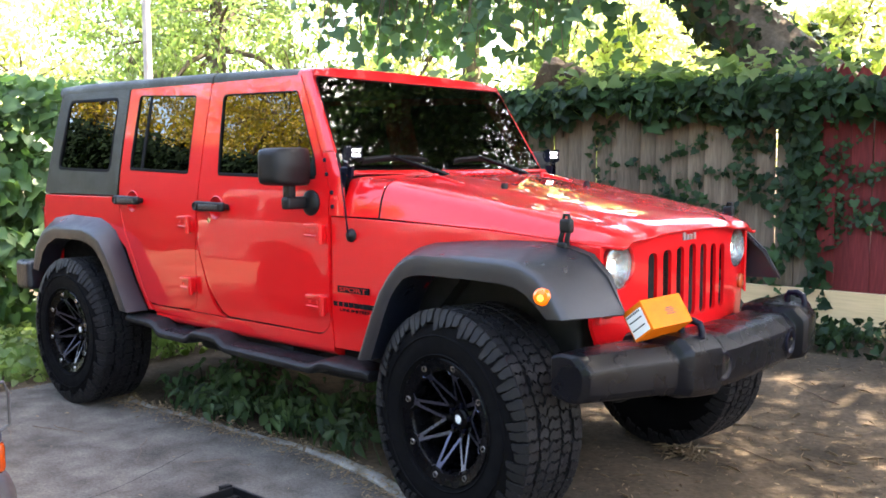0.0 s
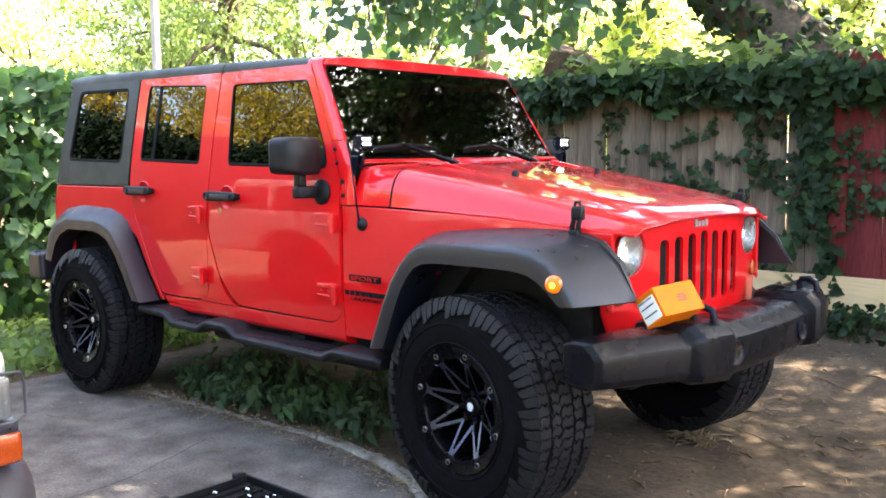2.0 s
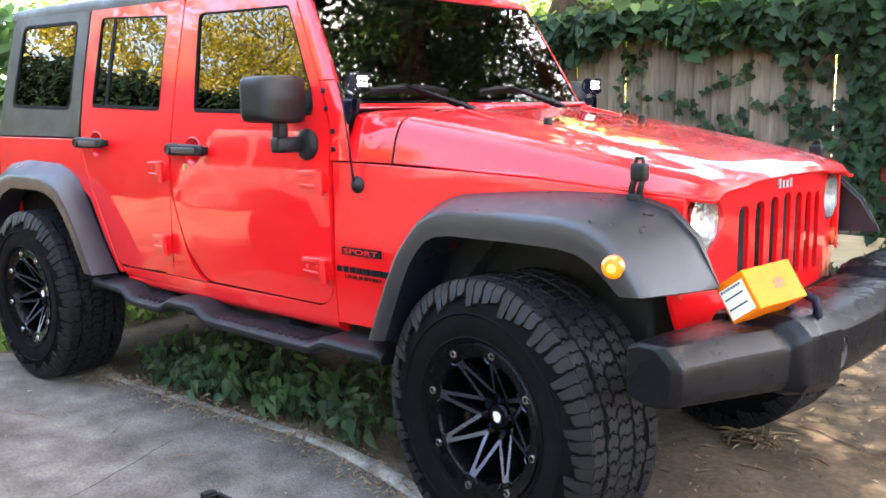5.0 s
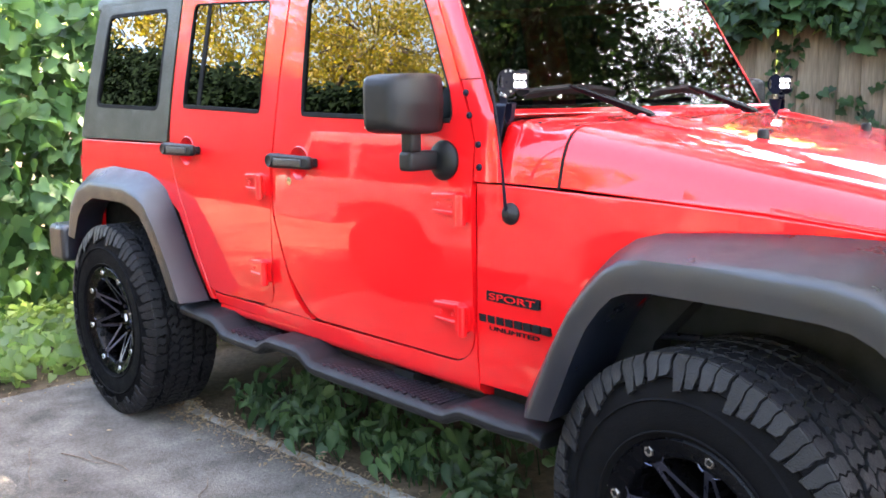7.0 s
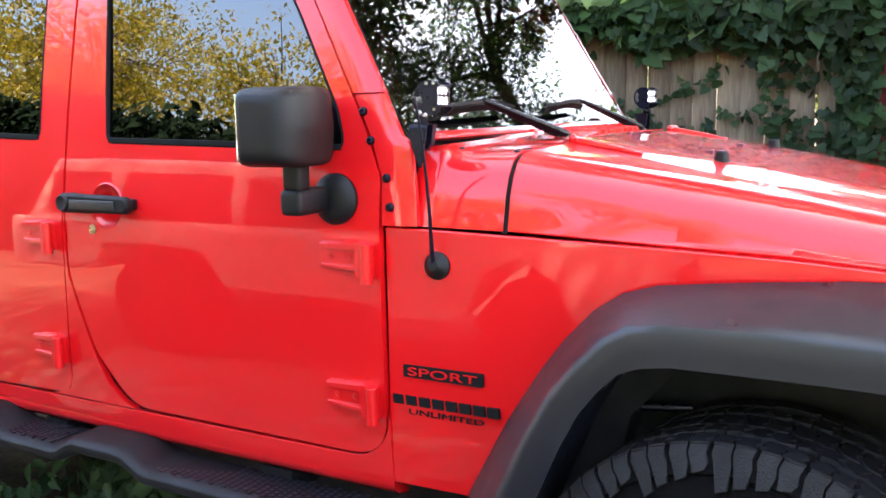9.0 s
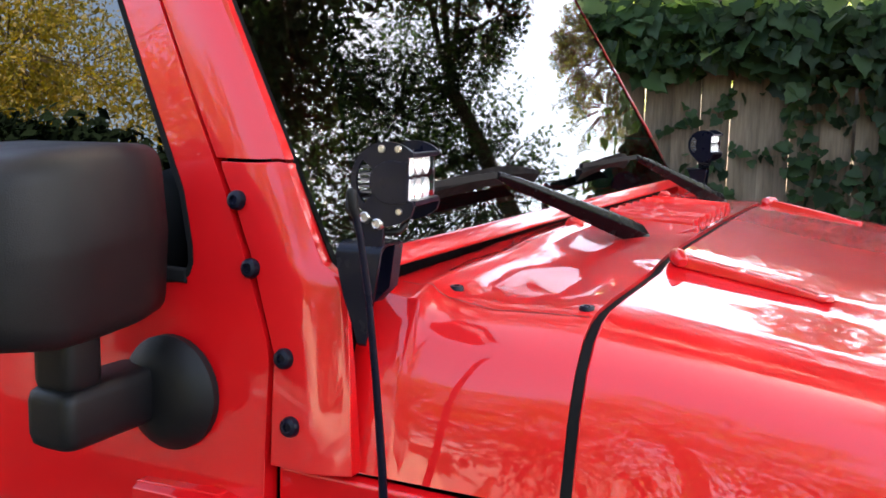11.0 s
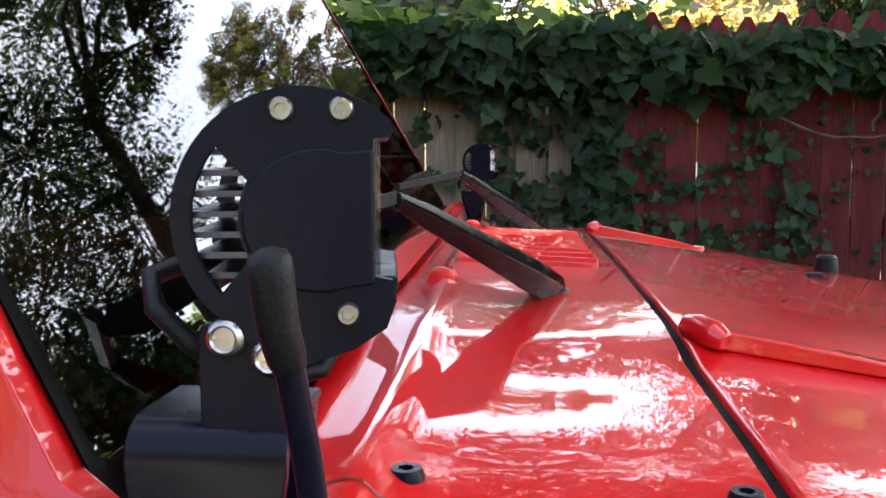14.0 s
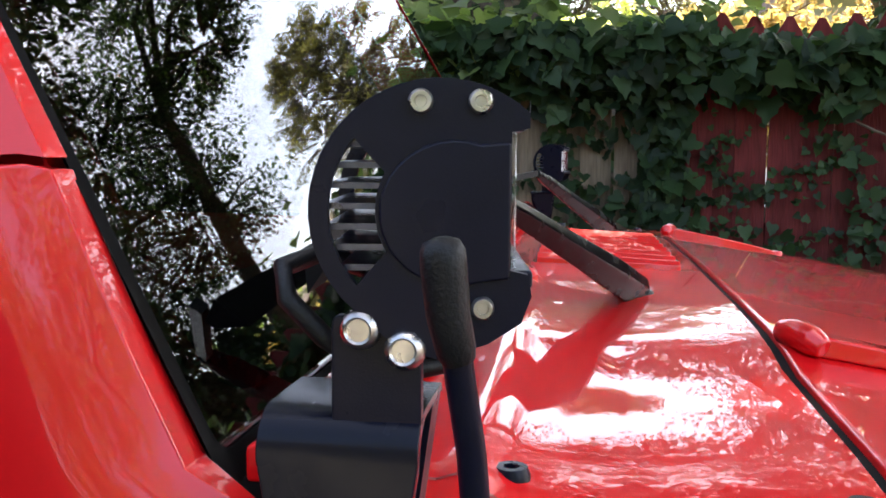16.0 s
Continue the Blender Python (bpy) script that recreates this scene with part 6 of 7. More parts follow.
    made.append(("mount_tab", bm, SATIN, 0.0006))
    rings = []
    roll = [(1.3592 + 0.012 * math.cos(q), -0.7505 - 0.012 * math.sin(q), -0.738, -0.6945) for q in np.linspace(0, math.pi / 2, 8)]
    for z, y, x0, x1 in [(1.3708, -0.720, -0.738, -0.6945), (1.3712, -0.738, -0.738, -0.6945)] + roll + [(1.345, -0.7640, -0.7350, -0.6965), (1.325, -0.7655, -0.729, -0.699), (1.300, -0.7665, -0.719, -0.703), (1.285, -0.767, -0.714, -0.706)]:
        rings.append([(x0, y, z), (x1, y, z), (x1, y + 0.003, z - 0.003), (x0, y + 0.003, z - 0.003)])
    bm = bmesh.new()
    loft(bm, rings)
    made.append(("bracket", bm, GLOSSBLACK, 0.0005))
    bm = bmesh.new()
    prism(bm, [(-0.738, 1.3705), (-0.6945, 1.3705), (-0.700, 1.330), (-0.715, 1.315)], -0.735, -0.720, "y")
    made.append(("bracket_web", bm, SATIN, 0))
    bm = bmesh.new()
    tube(bm, [(-0.716, -0.725, 1.405), (-0.727, -0.735, 1.411), (-0.7345, -0.748, 1.408), (-0.732, -0.752, 1.400), (-0.722, -0.752, 1.390), (-0.715, -0.748, 1.384), (-0.700, -0.740, 1.379), (-0.691, -0.735, 1.380), (-0.688, -0.728, 1.386)], 0.0030, 10)
    made.append(("cable", bm, PLASTIC, 0))
    for name, bm, _, _ in made:
        if name not in ("bracket", "bracket_web", "mount_tab", "mounting_bolt", "cable"):
            bmesh.ops.rotate(bm, cent=(-0.700, -0.757, 1.40), matrix=Matrix.Rotation(radians(8), 3, "Z"), verts=bm.verts)
    return made


pod_r = tagged(new("light_pod"), "black cube LED light pod on a bracket", "lamp", "light pods")
pod_l = tagged(new("light_pod"), "black cube LED light pod on a bracket", "lamp", "light pods")
for host, s in ((pod_r, -1), (pod_l, 1)):
    host.location = (-0.71, s * 0.765, 1.30)
for name, bm, mat, bev in light_pod():
    a, b = pair(name, bm, mat, None, angle=40, bevel=bev)
    for ob, host in ((a, pod_r), (b, pod_l)):
        ob.parent = host
        ob.matrix_parent_inverse = Matrix.Translation(-Vector(host.location))

# wipers
for dy in (0.0, 0.606):
    knee, foot = Vector((-0.702, -0.494 + dy, 1.416)), Vector((-0.600, -0.215 + dy, 1.322))
    along = (foot - knee).normalized()
    side = along.cross(Vector((0.55, 0.0, 0.83))).normalized()
    up = side.cross(along) * -1 if side.cross(along).z < 0 else side.cross(along)
    rings = []
    for q, w, h in ((0.0, 0.005, 0.003), (0.12, 0.007, 0.005), (0.45, 0.0095, 0.007), (0.72, 0.0125, 0.009), (0.92, 0.0125, 0.009), (1.0, 0.009, 0.004)):
        c = knee.lerp(foot, q)
        h *= 1.7
        rings.append([c - side * w - up * h * 0.6, c + side * w - up * h * 0.6, c + side * w * 0.85 + up * h * 0.6, c + side * w * 0.3 + up * h, c - side * w * 0.3 + up * h, c - side * w * 0.85 + up * h * 0.6])
    bm = bmesh.new()
    loft(bm, rings)
    wiper = part("wiper_arm", bm, WIPERBLACK, car, "black windscreen wiper arm", angle=30, bevel=0.0015)
    bm = bmesh.new()
    tip = Vector((-0.764, -0.60 + dy, 1.404))
    c0 = knee + along * -0.002
    rings = []
    for q in (0.0, 0.5, 1.0):
        c = c0.lerp(tip, q)
        rings.append([c + Vector((0.003, 0, 0.004)), c + Vector((0.003, 0, -0.003)), c + Vector((-0.003, 0, -0.004)), c + Vector((-0.003, 0, 0.003))])
    loft(bm, rings)
    part("wiper_link", bm, PLASTIC, wiper)
    bm = bmesh.new()
    b0, b1 = Vector((-0.766, -0.605 + dy, 1.392)), Vector((-0.768, -0.19 + dy if dy < 0.3 else 0.30, 1.400))
    b0.y = max(b0.y, -0.605)
    rings = []
    for q in np.linspace(0, 1, 9):
        c = b0.lerp(b1, float(q)) + Vector((0.010 * math.sin(q * math.pi), 0, 0.012 * math.sin(q * math.pi)))
        s = 0.4 + 0.6 * math.sin(q * math.pi)
        rings.append([c + Vector((0.012 * s, 0, 0.012 * s)), c + Vector((0.014 * s, 0, 0)), c + Vector((-0.004, 0, -0.014)), c + Vector((-0.006, 0, 0.006))])
    loft(bm, rings)
    part("wiper_blade", bm, SEAL, wiper, angle=30)
    bm = bmesh.new()
    disc(bm, foot - along * 0.02 + Vector((0, 0, -0.022)), (0.2, 0, 1), [(0.017, 0), (0.016, 0.018), (0.010, 0.026), (0.0001, 0.028)], 18)
    part("wiper_pivot", bm, PLASTIC, wiper)
    bm = bmesh.new()
    disc(bm, (-0.698, -0.225 + dy * 0.9, 1.330), (0.25, -0.1, 1), [(0.013, 0), (0.013, 0.006), (0.010, 0.013), (0.005, 0.016), (0.0001, 0.0165)], 18)
    part("wiper_cap", bm, RED, scuttle)

# scuttle louvres
bm = bmesh.new()
base_z = hood_top(-0.6)
for k in range(8):
    y = -0.125 + k * 0.044
    loft(bm, [[(-0.690, y, base_z - 0.004), (-0.690, y + 0.003, base_z + 0.014), (-0.690, y + 0.009, base_z + 0.018), (-0.690, y + 0.030, base_z + 0.002)],
              [(-0.558, y, base_z - 0.010), (-0.558, y + 0.003, base_z + 0.008), (-0.558, y + 0.009, base_z + 0.012), (-0.558, y + 0.030, base_z - 0.004)]])
part("louvre_slats", bm, RED, scuttle, "red scuttle air louvres", angle=30, bevel=0.001)
bm = bmesh.new()
loft(bm, [[(-0.695, -0.135, base_z + 0.010), (-0.695, -0.145, base_z + 0.012), (-0.690, -0.30, base_z - 0.012)], [(-0.548, -0.135, base_z + 0.004), (-0.545, -0.145, base_z + 0.006), (-0.60, -0.30, base_z - 0.012)]])
part("louvre_ramp", bm, RED, scuttle, angle=30, bevel=0.003)

# screws on the scuttle, bonnet stops, nozzles, hinges, catches
for s in (-1, 1):
    for x in (-0.678, -0.548):
        bm = bmesh.new()
        disc(bm, (x, s * 0.643, hood_point(x, 0.643 / hood_w(x))[2] - 0.0035), (0, 0, 1), [(0.0075, 0), (0.0075, 0.003), (0.0062, 0.0062), (0.0032, 0.0062), (0.003, 0.004), (0.0001, 0.004)], 18)
        part("screw", bm, SATIN, scuttle, "black panel screw")
    x, y = -0.207, 0.315
    z = hood_point(x, y / hood_w(x))[2]
    bm = bmesh.new()
    disc(bm, (x, s * y, z - 0.002), (0, 0, 1), [(0.0165, 0), (0.0165, 0.005), (0.0140, 0.022), (0.011, 0.025), (0.0001, 0.025)], 20)
    part("bonnet_stop", bm, PLASTIC, bonnet, "black rubber bonnet stop")
    bm = bmesh.new()
    x, y = -0.27, 0.17
    z = hood_point(x, y / hood_w(x))[2]
    rounded_box(bm, x - 0.008, x + 0.012, s * y - 0.008, s * y + 0.008, z - 0.003, z + 0.005, 0.003)
    part("washer_nozzle", bm, PLASTIC, bonnet)
    # hinge: knuckle over the gap, arm along the bonnet
    y = s * 0.408
    z = hood_point(-0.5, 0.408 / hood_w(-0.5))[2]
    bm = bmesh.new()
    tube(bm, [(-0.5240, y - s * 0.022, z + 0.006), (-0.5225, y - s * 0.017, z + 0.010), (-0.519, y - s * 0.004, z + 0.011), (-0.513, y + s * 0.012, z + 0.010), (-0.508, y + s * 0.018, z + 0.007)], [0.005, 0.0090, 0.0095, 0.0090, 0.006], 16)
    rings = []
    for q, w, h in ((0, 0.0125, 0.012), (0.3, 0.0115, 0.011), (0.75, 0.0100, 0.008), (1.0, 0.0085, 0.004)):
        x = -0.515 + 0.155 * q
        zz = hood_point(x, abs(y) / hood_w(x))[2]
        rings.append([(x, y - w, zz - 0.001), (x, y + w, zz - 0.001), (x, y + w * 0.85, zz + h), (x, y - w * 0.85, zz + h)])
    loft(bm, rings)
    disc(bm, (-0.366, y, hood_point(-0.366, 0.408 / hood_w(-0.366))[2] - 0.001), (0, 0, 1), [(0.012, 0), (0.011, 0.006), (0.0001, 0.007)], 14)
    part("bonnet_hinge", bm, RED, bonnet, "red bonnet hinge", angle=40, bevel=0.002)
    # rubber catch at the bonnet's front corner
    bm = bmesh.new()
    y = s * 0.648
    rounded_box(bm, 0.300, 0.362, min(y - s * 0.012, y + s * 0.028), max(y - s * 0.012, y + s * 0.028), 1.058, 1.074, 0.005)
    rounded_box(bm, 0.310, 0.352, min(y, y + s * 0.032), max(y, y + s * 0.032), 1.072, 1.098, 0.007)
    tube(bm, [(0.318, y + s * 0.014, 1.090), (0.324, y + s * 0.022, 1.110), (0.330, y + s * 0.016, 1.140)], [0.009, 0.010, 0.009], 10)
    tube(bm, [(0.345, y + s * 0.014, 1.090), (0.350, y + s * 0.022, 1.110), (0.354, y + s * 0.016, 1.140)], [0.009, 0.010, 0.009], 10)
    rounded_box(bm, 0.318, 0.366, min(y - s * 0.004, y + s * 0.028), max(y - s * 0.004, y + s * 0.028), 1.132, 1.182, 0.010)
    tube(bm, [(0.330, y + s * 0.018, 1.176), (0.335, y + s * 0.016, 1.196), (0.352, y + s * 0.014, 1.196), (0.357, y + s * 0.016, 1.176)], 0.006, 8)
    part("bonnet_catch", bm, PLASTIC, car, "black rubber bonnet catch", angle=45)

# front bumper
BUMP = [  # y, x front, z top, z bottom, x back
    (-0.955, 0.606, 0.757, 0.608, 0.485), (-0.944, 0.630, 0.764, 0.604, 0.485), (-0.80, 0.685, 0.768, 0.600, 0.50), (-0.590, 0.752, 0.764, 0.590, 0.53), (-0.578, 0.772, 0.780, 0.585, 0.53),
    (-0.555, 0.792, 0.790, 0.578, 0.53), (-0.47, 0.812, 0.792, 0.570, 0.54), (-0.400, 0.818, 0.788, 0.565, 0.54), (-0.378, 0.806, 0.778, 0.565, 0.54), (-0.366, 0.776, 0.756, 0.565, 0.54), (-0.2, 0.784, 0.752, 0.56, 0.54), (0.0, 0.788, 0.752, 0.56, 0.54)]
BUMP += [(-y, *rest) for y, *rest in BUMP[-2::-1]]
bm = bmesh.new()
rings = []
for y, xf, zt, zb, xb in BUMP:
    rings.append([(xb, y, zb + 0.02), (xb, y, zt - 0.01), (xb + 0.03, y, zt), (xf - 0.060, y, zt), (xf - 0.046, y, zt - 0.003), (xf - 0.012, y, zt - 0.034), (xf - 0.003, y, zt - 0.046), (xf, y, zt - 0.060), (xf - 0.004, y, zb + 0.036), (xf - 0.02, y, zb + 0.012), (xf - 0.06, y, zb)])
loft(bm, rings)
bumper = part("front_bumper", bm, BUMPERBLACK, car, "charcoal plastic front bumper", angle=20, bevel=0.004)
for s in (-1, 1):
    bm = bmesh.new()
    c = (0.779, s * 0.305, 0.655)
    disc(bm, c, (1, s * 0.08, 0), [(0.052, -0.006), (0.052, 0.004), (0.047, 0.006), (0.043, 0.001), (0.03, -0.008), (0.0001, -0.010)], 28)
    fog = part("fog_lamp", bm, SATIN, car, "round front fog lamp")
    bm = bmesh.new()
    disc(bm, (0.782, s * 0.305, 0.655), (1, s * 0.08, 0), [(0.046, 0), (0.03, 0.006), (0.0001, 0.008)], 28)
    part("lens", bm, LENS, fog)
    bm = bmesh.new()
    y = s * 0.475
    tube(bm, [(0.70, y, 0.78), (0.695, y, 0.815), (0.705, y, 0.832), (0.74, y - s * 0.004, 0.836), (0.765, y - s * 0.006, 0.826), (0.772, y - s * 0.006, 0.80), (0.772, y - s * 0.006, 0.78)], 0.0125, 12)
    part("tow_hook", bm, SATIN, bumper, "black tow hook")
bm = bmesh.new()
box(bm, 0.42, 0.60, -0.46, 0.46, 0.60, 0.72)
part("bumper_beam", bm, SEAL, car)
bm = bmesh.new()
box(bm, -3.62, -3.44, -0.90, 0.90, 0.62, 0.80)
part("rear_bumper", bm, FLARE, car, "charcoal plastic rear bumper", bevel=0.03, seg=4)
bm = bmesh.new()
rounded_box(bm, -3.472, -3.45, -0.775, -0.69, 0.93, 1.13, 0.01)
pair("tail_lamp", bm, material("red_lamp_lens", (0.35, 0.01, 0.01), rough=0.15, coat=0.8, var=0.05), car, "red tail lamp")

# running boards with sunken tread pads
board_top = [(-2.40, 0.566), (-2.20, 0.568), (-2.13, 0.566), (-2.10, 0.556), (-2.055, 0.528), (-2.03, 0.524), (-1.82, 0.522), (-1.795, 0.526), (-1.755, 0.550), (-1.73, 0.558), (-1.58, 0.558), (-1.545, 0.553), (-1.49, 0.522), (-1.465, 0.518), (-0.86, 0.512), (-0.835, 0.516), (-0.79, 0.538), (-0.765, 0.543), (-0.60, 0.540), (-0.53, 0.536), (-0.495, 0.528)]
rings = []
for x, z in board_top:
    out = -0.866 if -2.3 < x < -0.53 else -0.846
    rings.append([(x, -0.700, z - 0.04), (x, -0.720, z + 0.010), (x, -0.760, z + 0.010), (x, out + 0.034, z + 0.008), (x, out + 0.012, z + 0.004), (x, out, z - 0.006), (x, out, z - 0.022), (x, out + 0.012, z - 0.034), (x, out + 0.06, z - 0.038)])
bm = bmesh.new()
loft(bm, rings)
boards = pair("running_board", bm, PLASTIC, car, "black moulded running board", angle=35, bevel=0.004)
bm = bmesh.new()
for x0, x1, z in ((-2.025, -1.83, 0.5315), (-1.455, -0.875, 0.5225)):
    i, x = 0, x0
    while x < x1:
        for j in range(7):
            y = -0.728 - 0.0165 * j - (0.0095 if i % 2 else 0)
            box(bm, x, x + 0.012, y - 0.006, y + 0.006, z - 0.008, z + 0.0035)
        x += 0.020
        i += 1
for a, b in zip(pair("tread_pad", bm, FLARE, None, "raised grip studs"), boards):
    a.parent = b
    a["kind"] = "stuff"
for x in (-1.95, -1.15):
    bm = bmesh.new()
    box(bm, x - 0.045, x + 0.045, -0.735, -0.45, 0.49, 0.545)
    for a, b in zip(pair("board_bracket", bm, SEAL, None), boards):
        a.parent = b

# ---- the box on the bumper ----
ORANGE = material("orange_card", (0.70, 0.150, 0.004), rough=0.5, spec=0.15, var=0.08, scale=20.0)
WHITE = material("white_label", (0.80, 0.79, 0.76), rough=0.5, var=0.05)
INK = material("black_ink", (0.02, 0.02, 0.025), rough=0.5, var=0.0)
carton = new("carton")
bm = bmesh.new()
CU, CD, CN = Vector((0.5584, -0.0999, -0.8236)), Vector((0.2665, 0.9617, 0.0640)), Vector((0.7856, -0.2552, 0.5636))
CN = CU.cross(CD)
BM = Matrix.Translation((0.6593, -0.5741, 0.8515)) @ Matrix((CU, CD, CN)).transposed().to_4x4()
box(bm, -0.0545, 0.0545, -0.093, 0.093, -0.052, 0.052)
tagged(carton, "orange cardboard box propped on the bumper", "box")
carton.matrix_world = BM
part("box_body", bm, ORANGE, carton, bevel=0.002)
bm = bmesh.new()
box(bm, -0.036, 0.046, -0.0942, -0.092, -0.046, 0.040)
part("label", bm, WHITE, carton, "white printed label")
for x in (-0.010, 0.018):
    bm = bmesh.new()
    box(bm, x, x + 0.0045, -0.0950, -0.093, -0.040, 0.028)
    part("label_bar", bm, INK, carton)
for k in range(8):
    bm = bmesh.new()
    box(bm, -0.033, -0.026, -0.0950, -0.093, -0.042 + k * 0.0095, -0.0355 + k * 0.0095)
    part("lettering_bar", bm, INK, carton)
bm = bmesh.new()
for k in range(4):
    box(bm, -0.012 + k * 0.007, -0.008 + k * 0.007, 0.000 - 0.006 * (k % 2), 0.030 + 0.006 * (k % 2), 0.0515, 0.0528)
part("emblem_bars", bm, INK, carton)


# ---- the neighbouring vehicle, of which one front corner shows ----
GREYLENS = material("hazed_lamp_glass", (0.13, 0.125, 0.12), rough=0.2, coat=0.6, var=0.15, scale=30.0)
SIDEAMBER = material("deep_amber_lens", (0.30, 0.035, 0.002), rough=0.2, coat=0.6, var=0.1, scale=60.0)


def second_vehicle():
    v = tagged(new("parked_car"), "pale older off-road car with grey plastic bumper", "car")
    x0, ys = -0.178, -2.43          # front face and near side
    def at(name, outline, lo, hi, mat, bevel=0.015, seg=3, label="", axis="y"):
        bm = bmesh.new()
        prism(bm, outline, lo, hi, axis)
        return part(name, bm, mat, v, label, bevel=bevel, seg=seg)
    wide = 1.66
    body = at("body", [(x0 - 0.06, 0.55), (x0 - 0.03, 0.86), (x0 - 0.10, 0.93), (x0 - 1.25, 1.02), (x0 - 1.30, 1.06), (x0 - 4.15, 1.06), (x0 - 4.2, 0.55), (x0 - 3.55, 0.55), (x0 - 3.45, 0.72), (x0 - 3.1, 0.80), (x0 - 2.75, 0.72), (x0 - 2.65, 0.5), (x0 - 1.2, 0.5), (x0 - 1.1, 0.72), (x0 - 0.8, 0.80), (x0 - 0.5, 0.72), (x0 - 0.42, 0.55)], ys - wide, ys, PALEPAINT, 0.03)
    cabin = at("cabin", [(x0 - 1.28, 1.05), (x0 - 1.75, 1.66), (x0 - 1.9, 1.72), (x0 - 4.0, 1.74), (x0 - 4.14, 1.05)], ys - wide + 0.1, ys - 0.1, PALEPAINT, 0.04)
    for a, b in ((-1.72, -2.55), (-2.62, -3.4), (-3.47, -3.95)):
        bm = bmesh.new()
        prism(bm, rounded([(x0 + a + (0.28 if a > -2 else 0), 1.13), (x0 + b, 1.13), (x0 + b, 1.62), (x0 + a - 0.05, 1.62)], 0.03), ys - 0.101, ys - 0.094, "y")
        part("window", bm, TINT, cabin)
    bm = bmesh.new()
    rings = []
    for y, xo in ((ys + 0.035, -0.30), (ys + 0.045, -0.06), (ys + 0.035, 0.0), (ys + 0.0, 0.045), (ys - 0.08, 0.075), (ys - wide / 2, 0.09), (ys - wide + 0.08, 0.075), (ys - wide - 0.035, 0.0)):
        x = x0 + xo
        rings.append([(x - 0.12, y, 0.42), (x - 0.02, y, 0.40), (x, y, 0.43), (x + 0.004, y, 0.50), (x - 0.012, y, 0.545), (x - 0.05, y, 0.572), (x - 0.14, y, 0.580)])
    loft(bm, rings)
    part("bumper", bm, GREYPLASTIC, v, "faded grey plastic front bumper", angle=50)
    bm = bmesh.new()
    rounded_box(bm, x0 - 0.16, x0 + 0.004, ys - 0.24, ys + 0.012, 0.592, 0.672, 0.015)
    part("indicator", bm, SIDEAMBER, v, "amber wrap-round indicator")
    bm = bmesh.new()
    rounded_box(bm, x0 - 0.10, x0 + 0.0, ys - 0.26, ys + 0.004, 0.672, 0.705, 0.006)
    part("lamp_trim", bm, MILLED, v)
    bm = bmesh.new()
    rounded_box(bm, x0 - 0.10, x0 + 0.006, ys - 0.24, ys - 0.012, 0.712, 0.818, 0.012)
    lamp = part("headlight", bm, GREYLENS, v, "rectangular fluted headlight")
    bm = bmesh.new()
    for k in range(16):
        box(bm, x0 + 0.005, x0 + 0.010, ys - 0.232 + k * 0.0137, ys - 0.226 + k * 0.0137, 0.72, 0.81)
    part("flutes", bm, LENS, lamp)
    bm = bmesh.new()
    loop = [(x0 + 0.022, ys - 0.25, 0.705), (x0 + 0.030, ys - 0.02, 0.708), (x0 + 0.018, ys + 0.016, 0.72), (x0 + 0.012, ys + 0.018, 0.80), (x0 + 0.020, ys + 0.004, 0.832), (x0 + 0.024, ys - 0.25, 0.836)]
    tube(bm, loop, 0.0045, 8)
    tube(bm, [(x0 + 0.026, ys - 0.13, 0.706), (x0 + 0.026, ys - 0.13, 0.834)], 0.0035, 8)
    part("lamp_guard", bm, GREYPLASTIC, lamp, "bent wire lamp guard")
    bm = bmesh.new()
    box(bm, x0 - 0.03, x0 - 0.005, ys - wide + 0.28, ys - 0.28, 0.62, 0.84)
    part("grille", bm, GREYPLASTIC, v, bevel=0.006)
    for x in (x0 - 0.80, x0 - 3.1):
        for y, s in ((ys - 0.02, 1), (ys - wide + 0.02, -1)):
            w = new("wheel")
            w.parent = v
            w.location = (x, y - s * 0.1, 0.345)
            bm = bmesh.new()
            lathe(bm, [(0.20, -0.10), (0.29, -0.115), (0.335, -0.10), (0.345, -0.07), (0.345, 0.07), (0.335, 0.10), (0.29, 0.115), (0.20, 0.10)], 40, closed=True)
            part("tyre", bm, RUBBER, w, angle=50)
            bm = bmesh.new()
            lathe(bm, [(0.205, 0.09), (0.19, 0.05), (0.06, 0.03), (0.0001, 0.04)], 32, pose(0, 0, 0) if s > 0 else Matrix.Rotation(math.pi, 4, "Z"))
            part("rim", bm, MILLED, w)
    return v


second_vehicle()

# ---- the open tool case on the slab ----
case = tagged(new("tool_case"), "open black plastic case of chrome sockets on concrete", "tool case")
case.location = (-0.955, -1.64, 0.0)
bm = bmesh.new()
W, D, H = 0.56, 0.46, 0.045
box(bm, 0, W, 0, D, 0.0, 0.012)
for a in ((0, W, 0, 0.014), (0, W, D - 0.014, D), (0, 0.014, 0.014, D - 0.014), (W - 0.014, W, 0.014, D - 0.014)):
    box(bm, a[0], a[1], a[2], a[3], 0.010, H)
part("tray", bm, PLASTIC, case, "black moulded tray", bevel=0.003)
for y in (0.04, 0.40):
    bm = bmesh.new()
    box(bm, -0.028, 0.002, y, y + 0.05, 0.004, 0.052)
    part("latch", bm, PLASTIC, case, bevel=0.003)
rr = random.Random(4)
for row in range(7):
    bm = bmesh.new()
    x = 0.045 + row * 0.068
    box(bm, x - 0.002, x + 0.030, 0.03, D - 0.03, 0.011, 0.024)
    part("divider", bm, SEAL, case)
socket = bpy.data.meshes.new("socket")
bm = bmesh.new()
tube(bm, [(0, 0, 0), (0.030, 0, 0)], 0.0085, 12)
bm.to_mesh(socket)
bm.free()
socket.materials.append(CHROME)
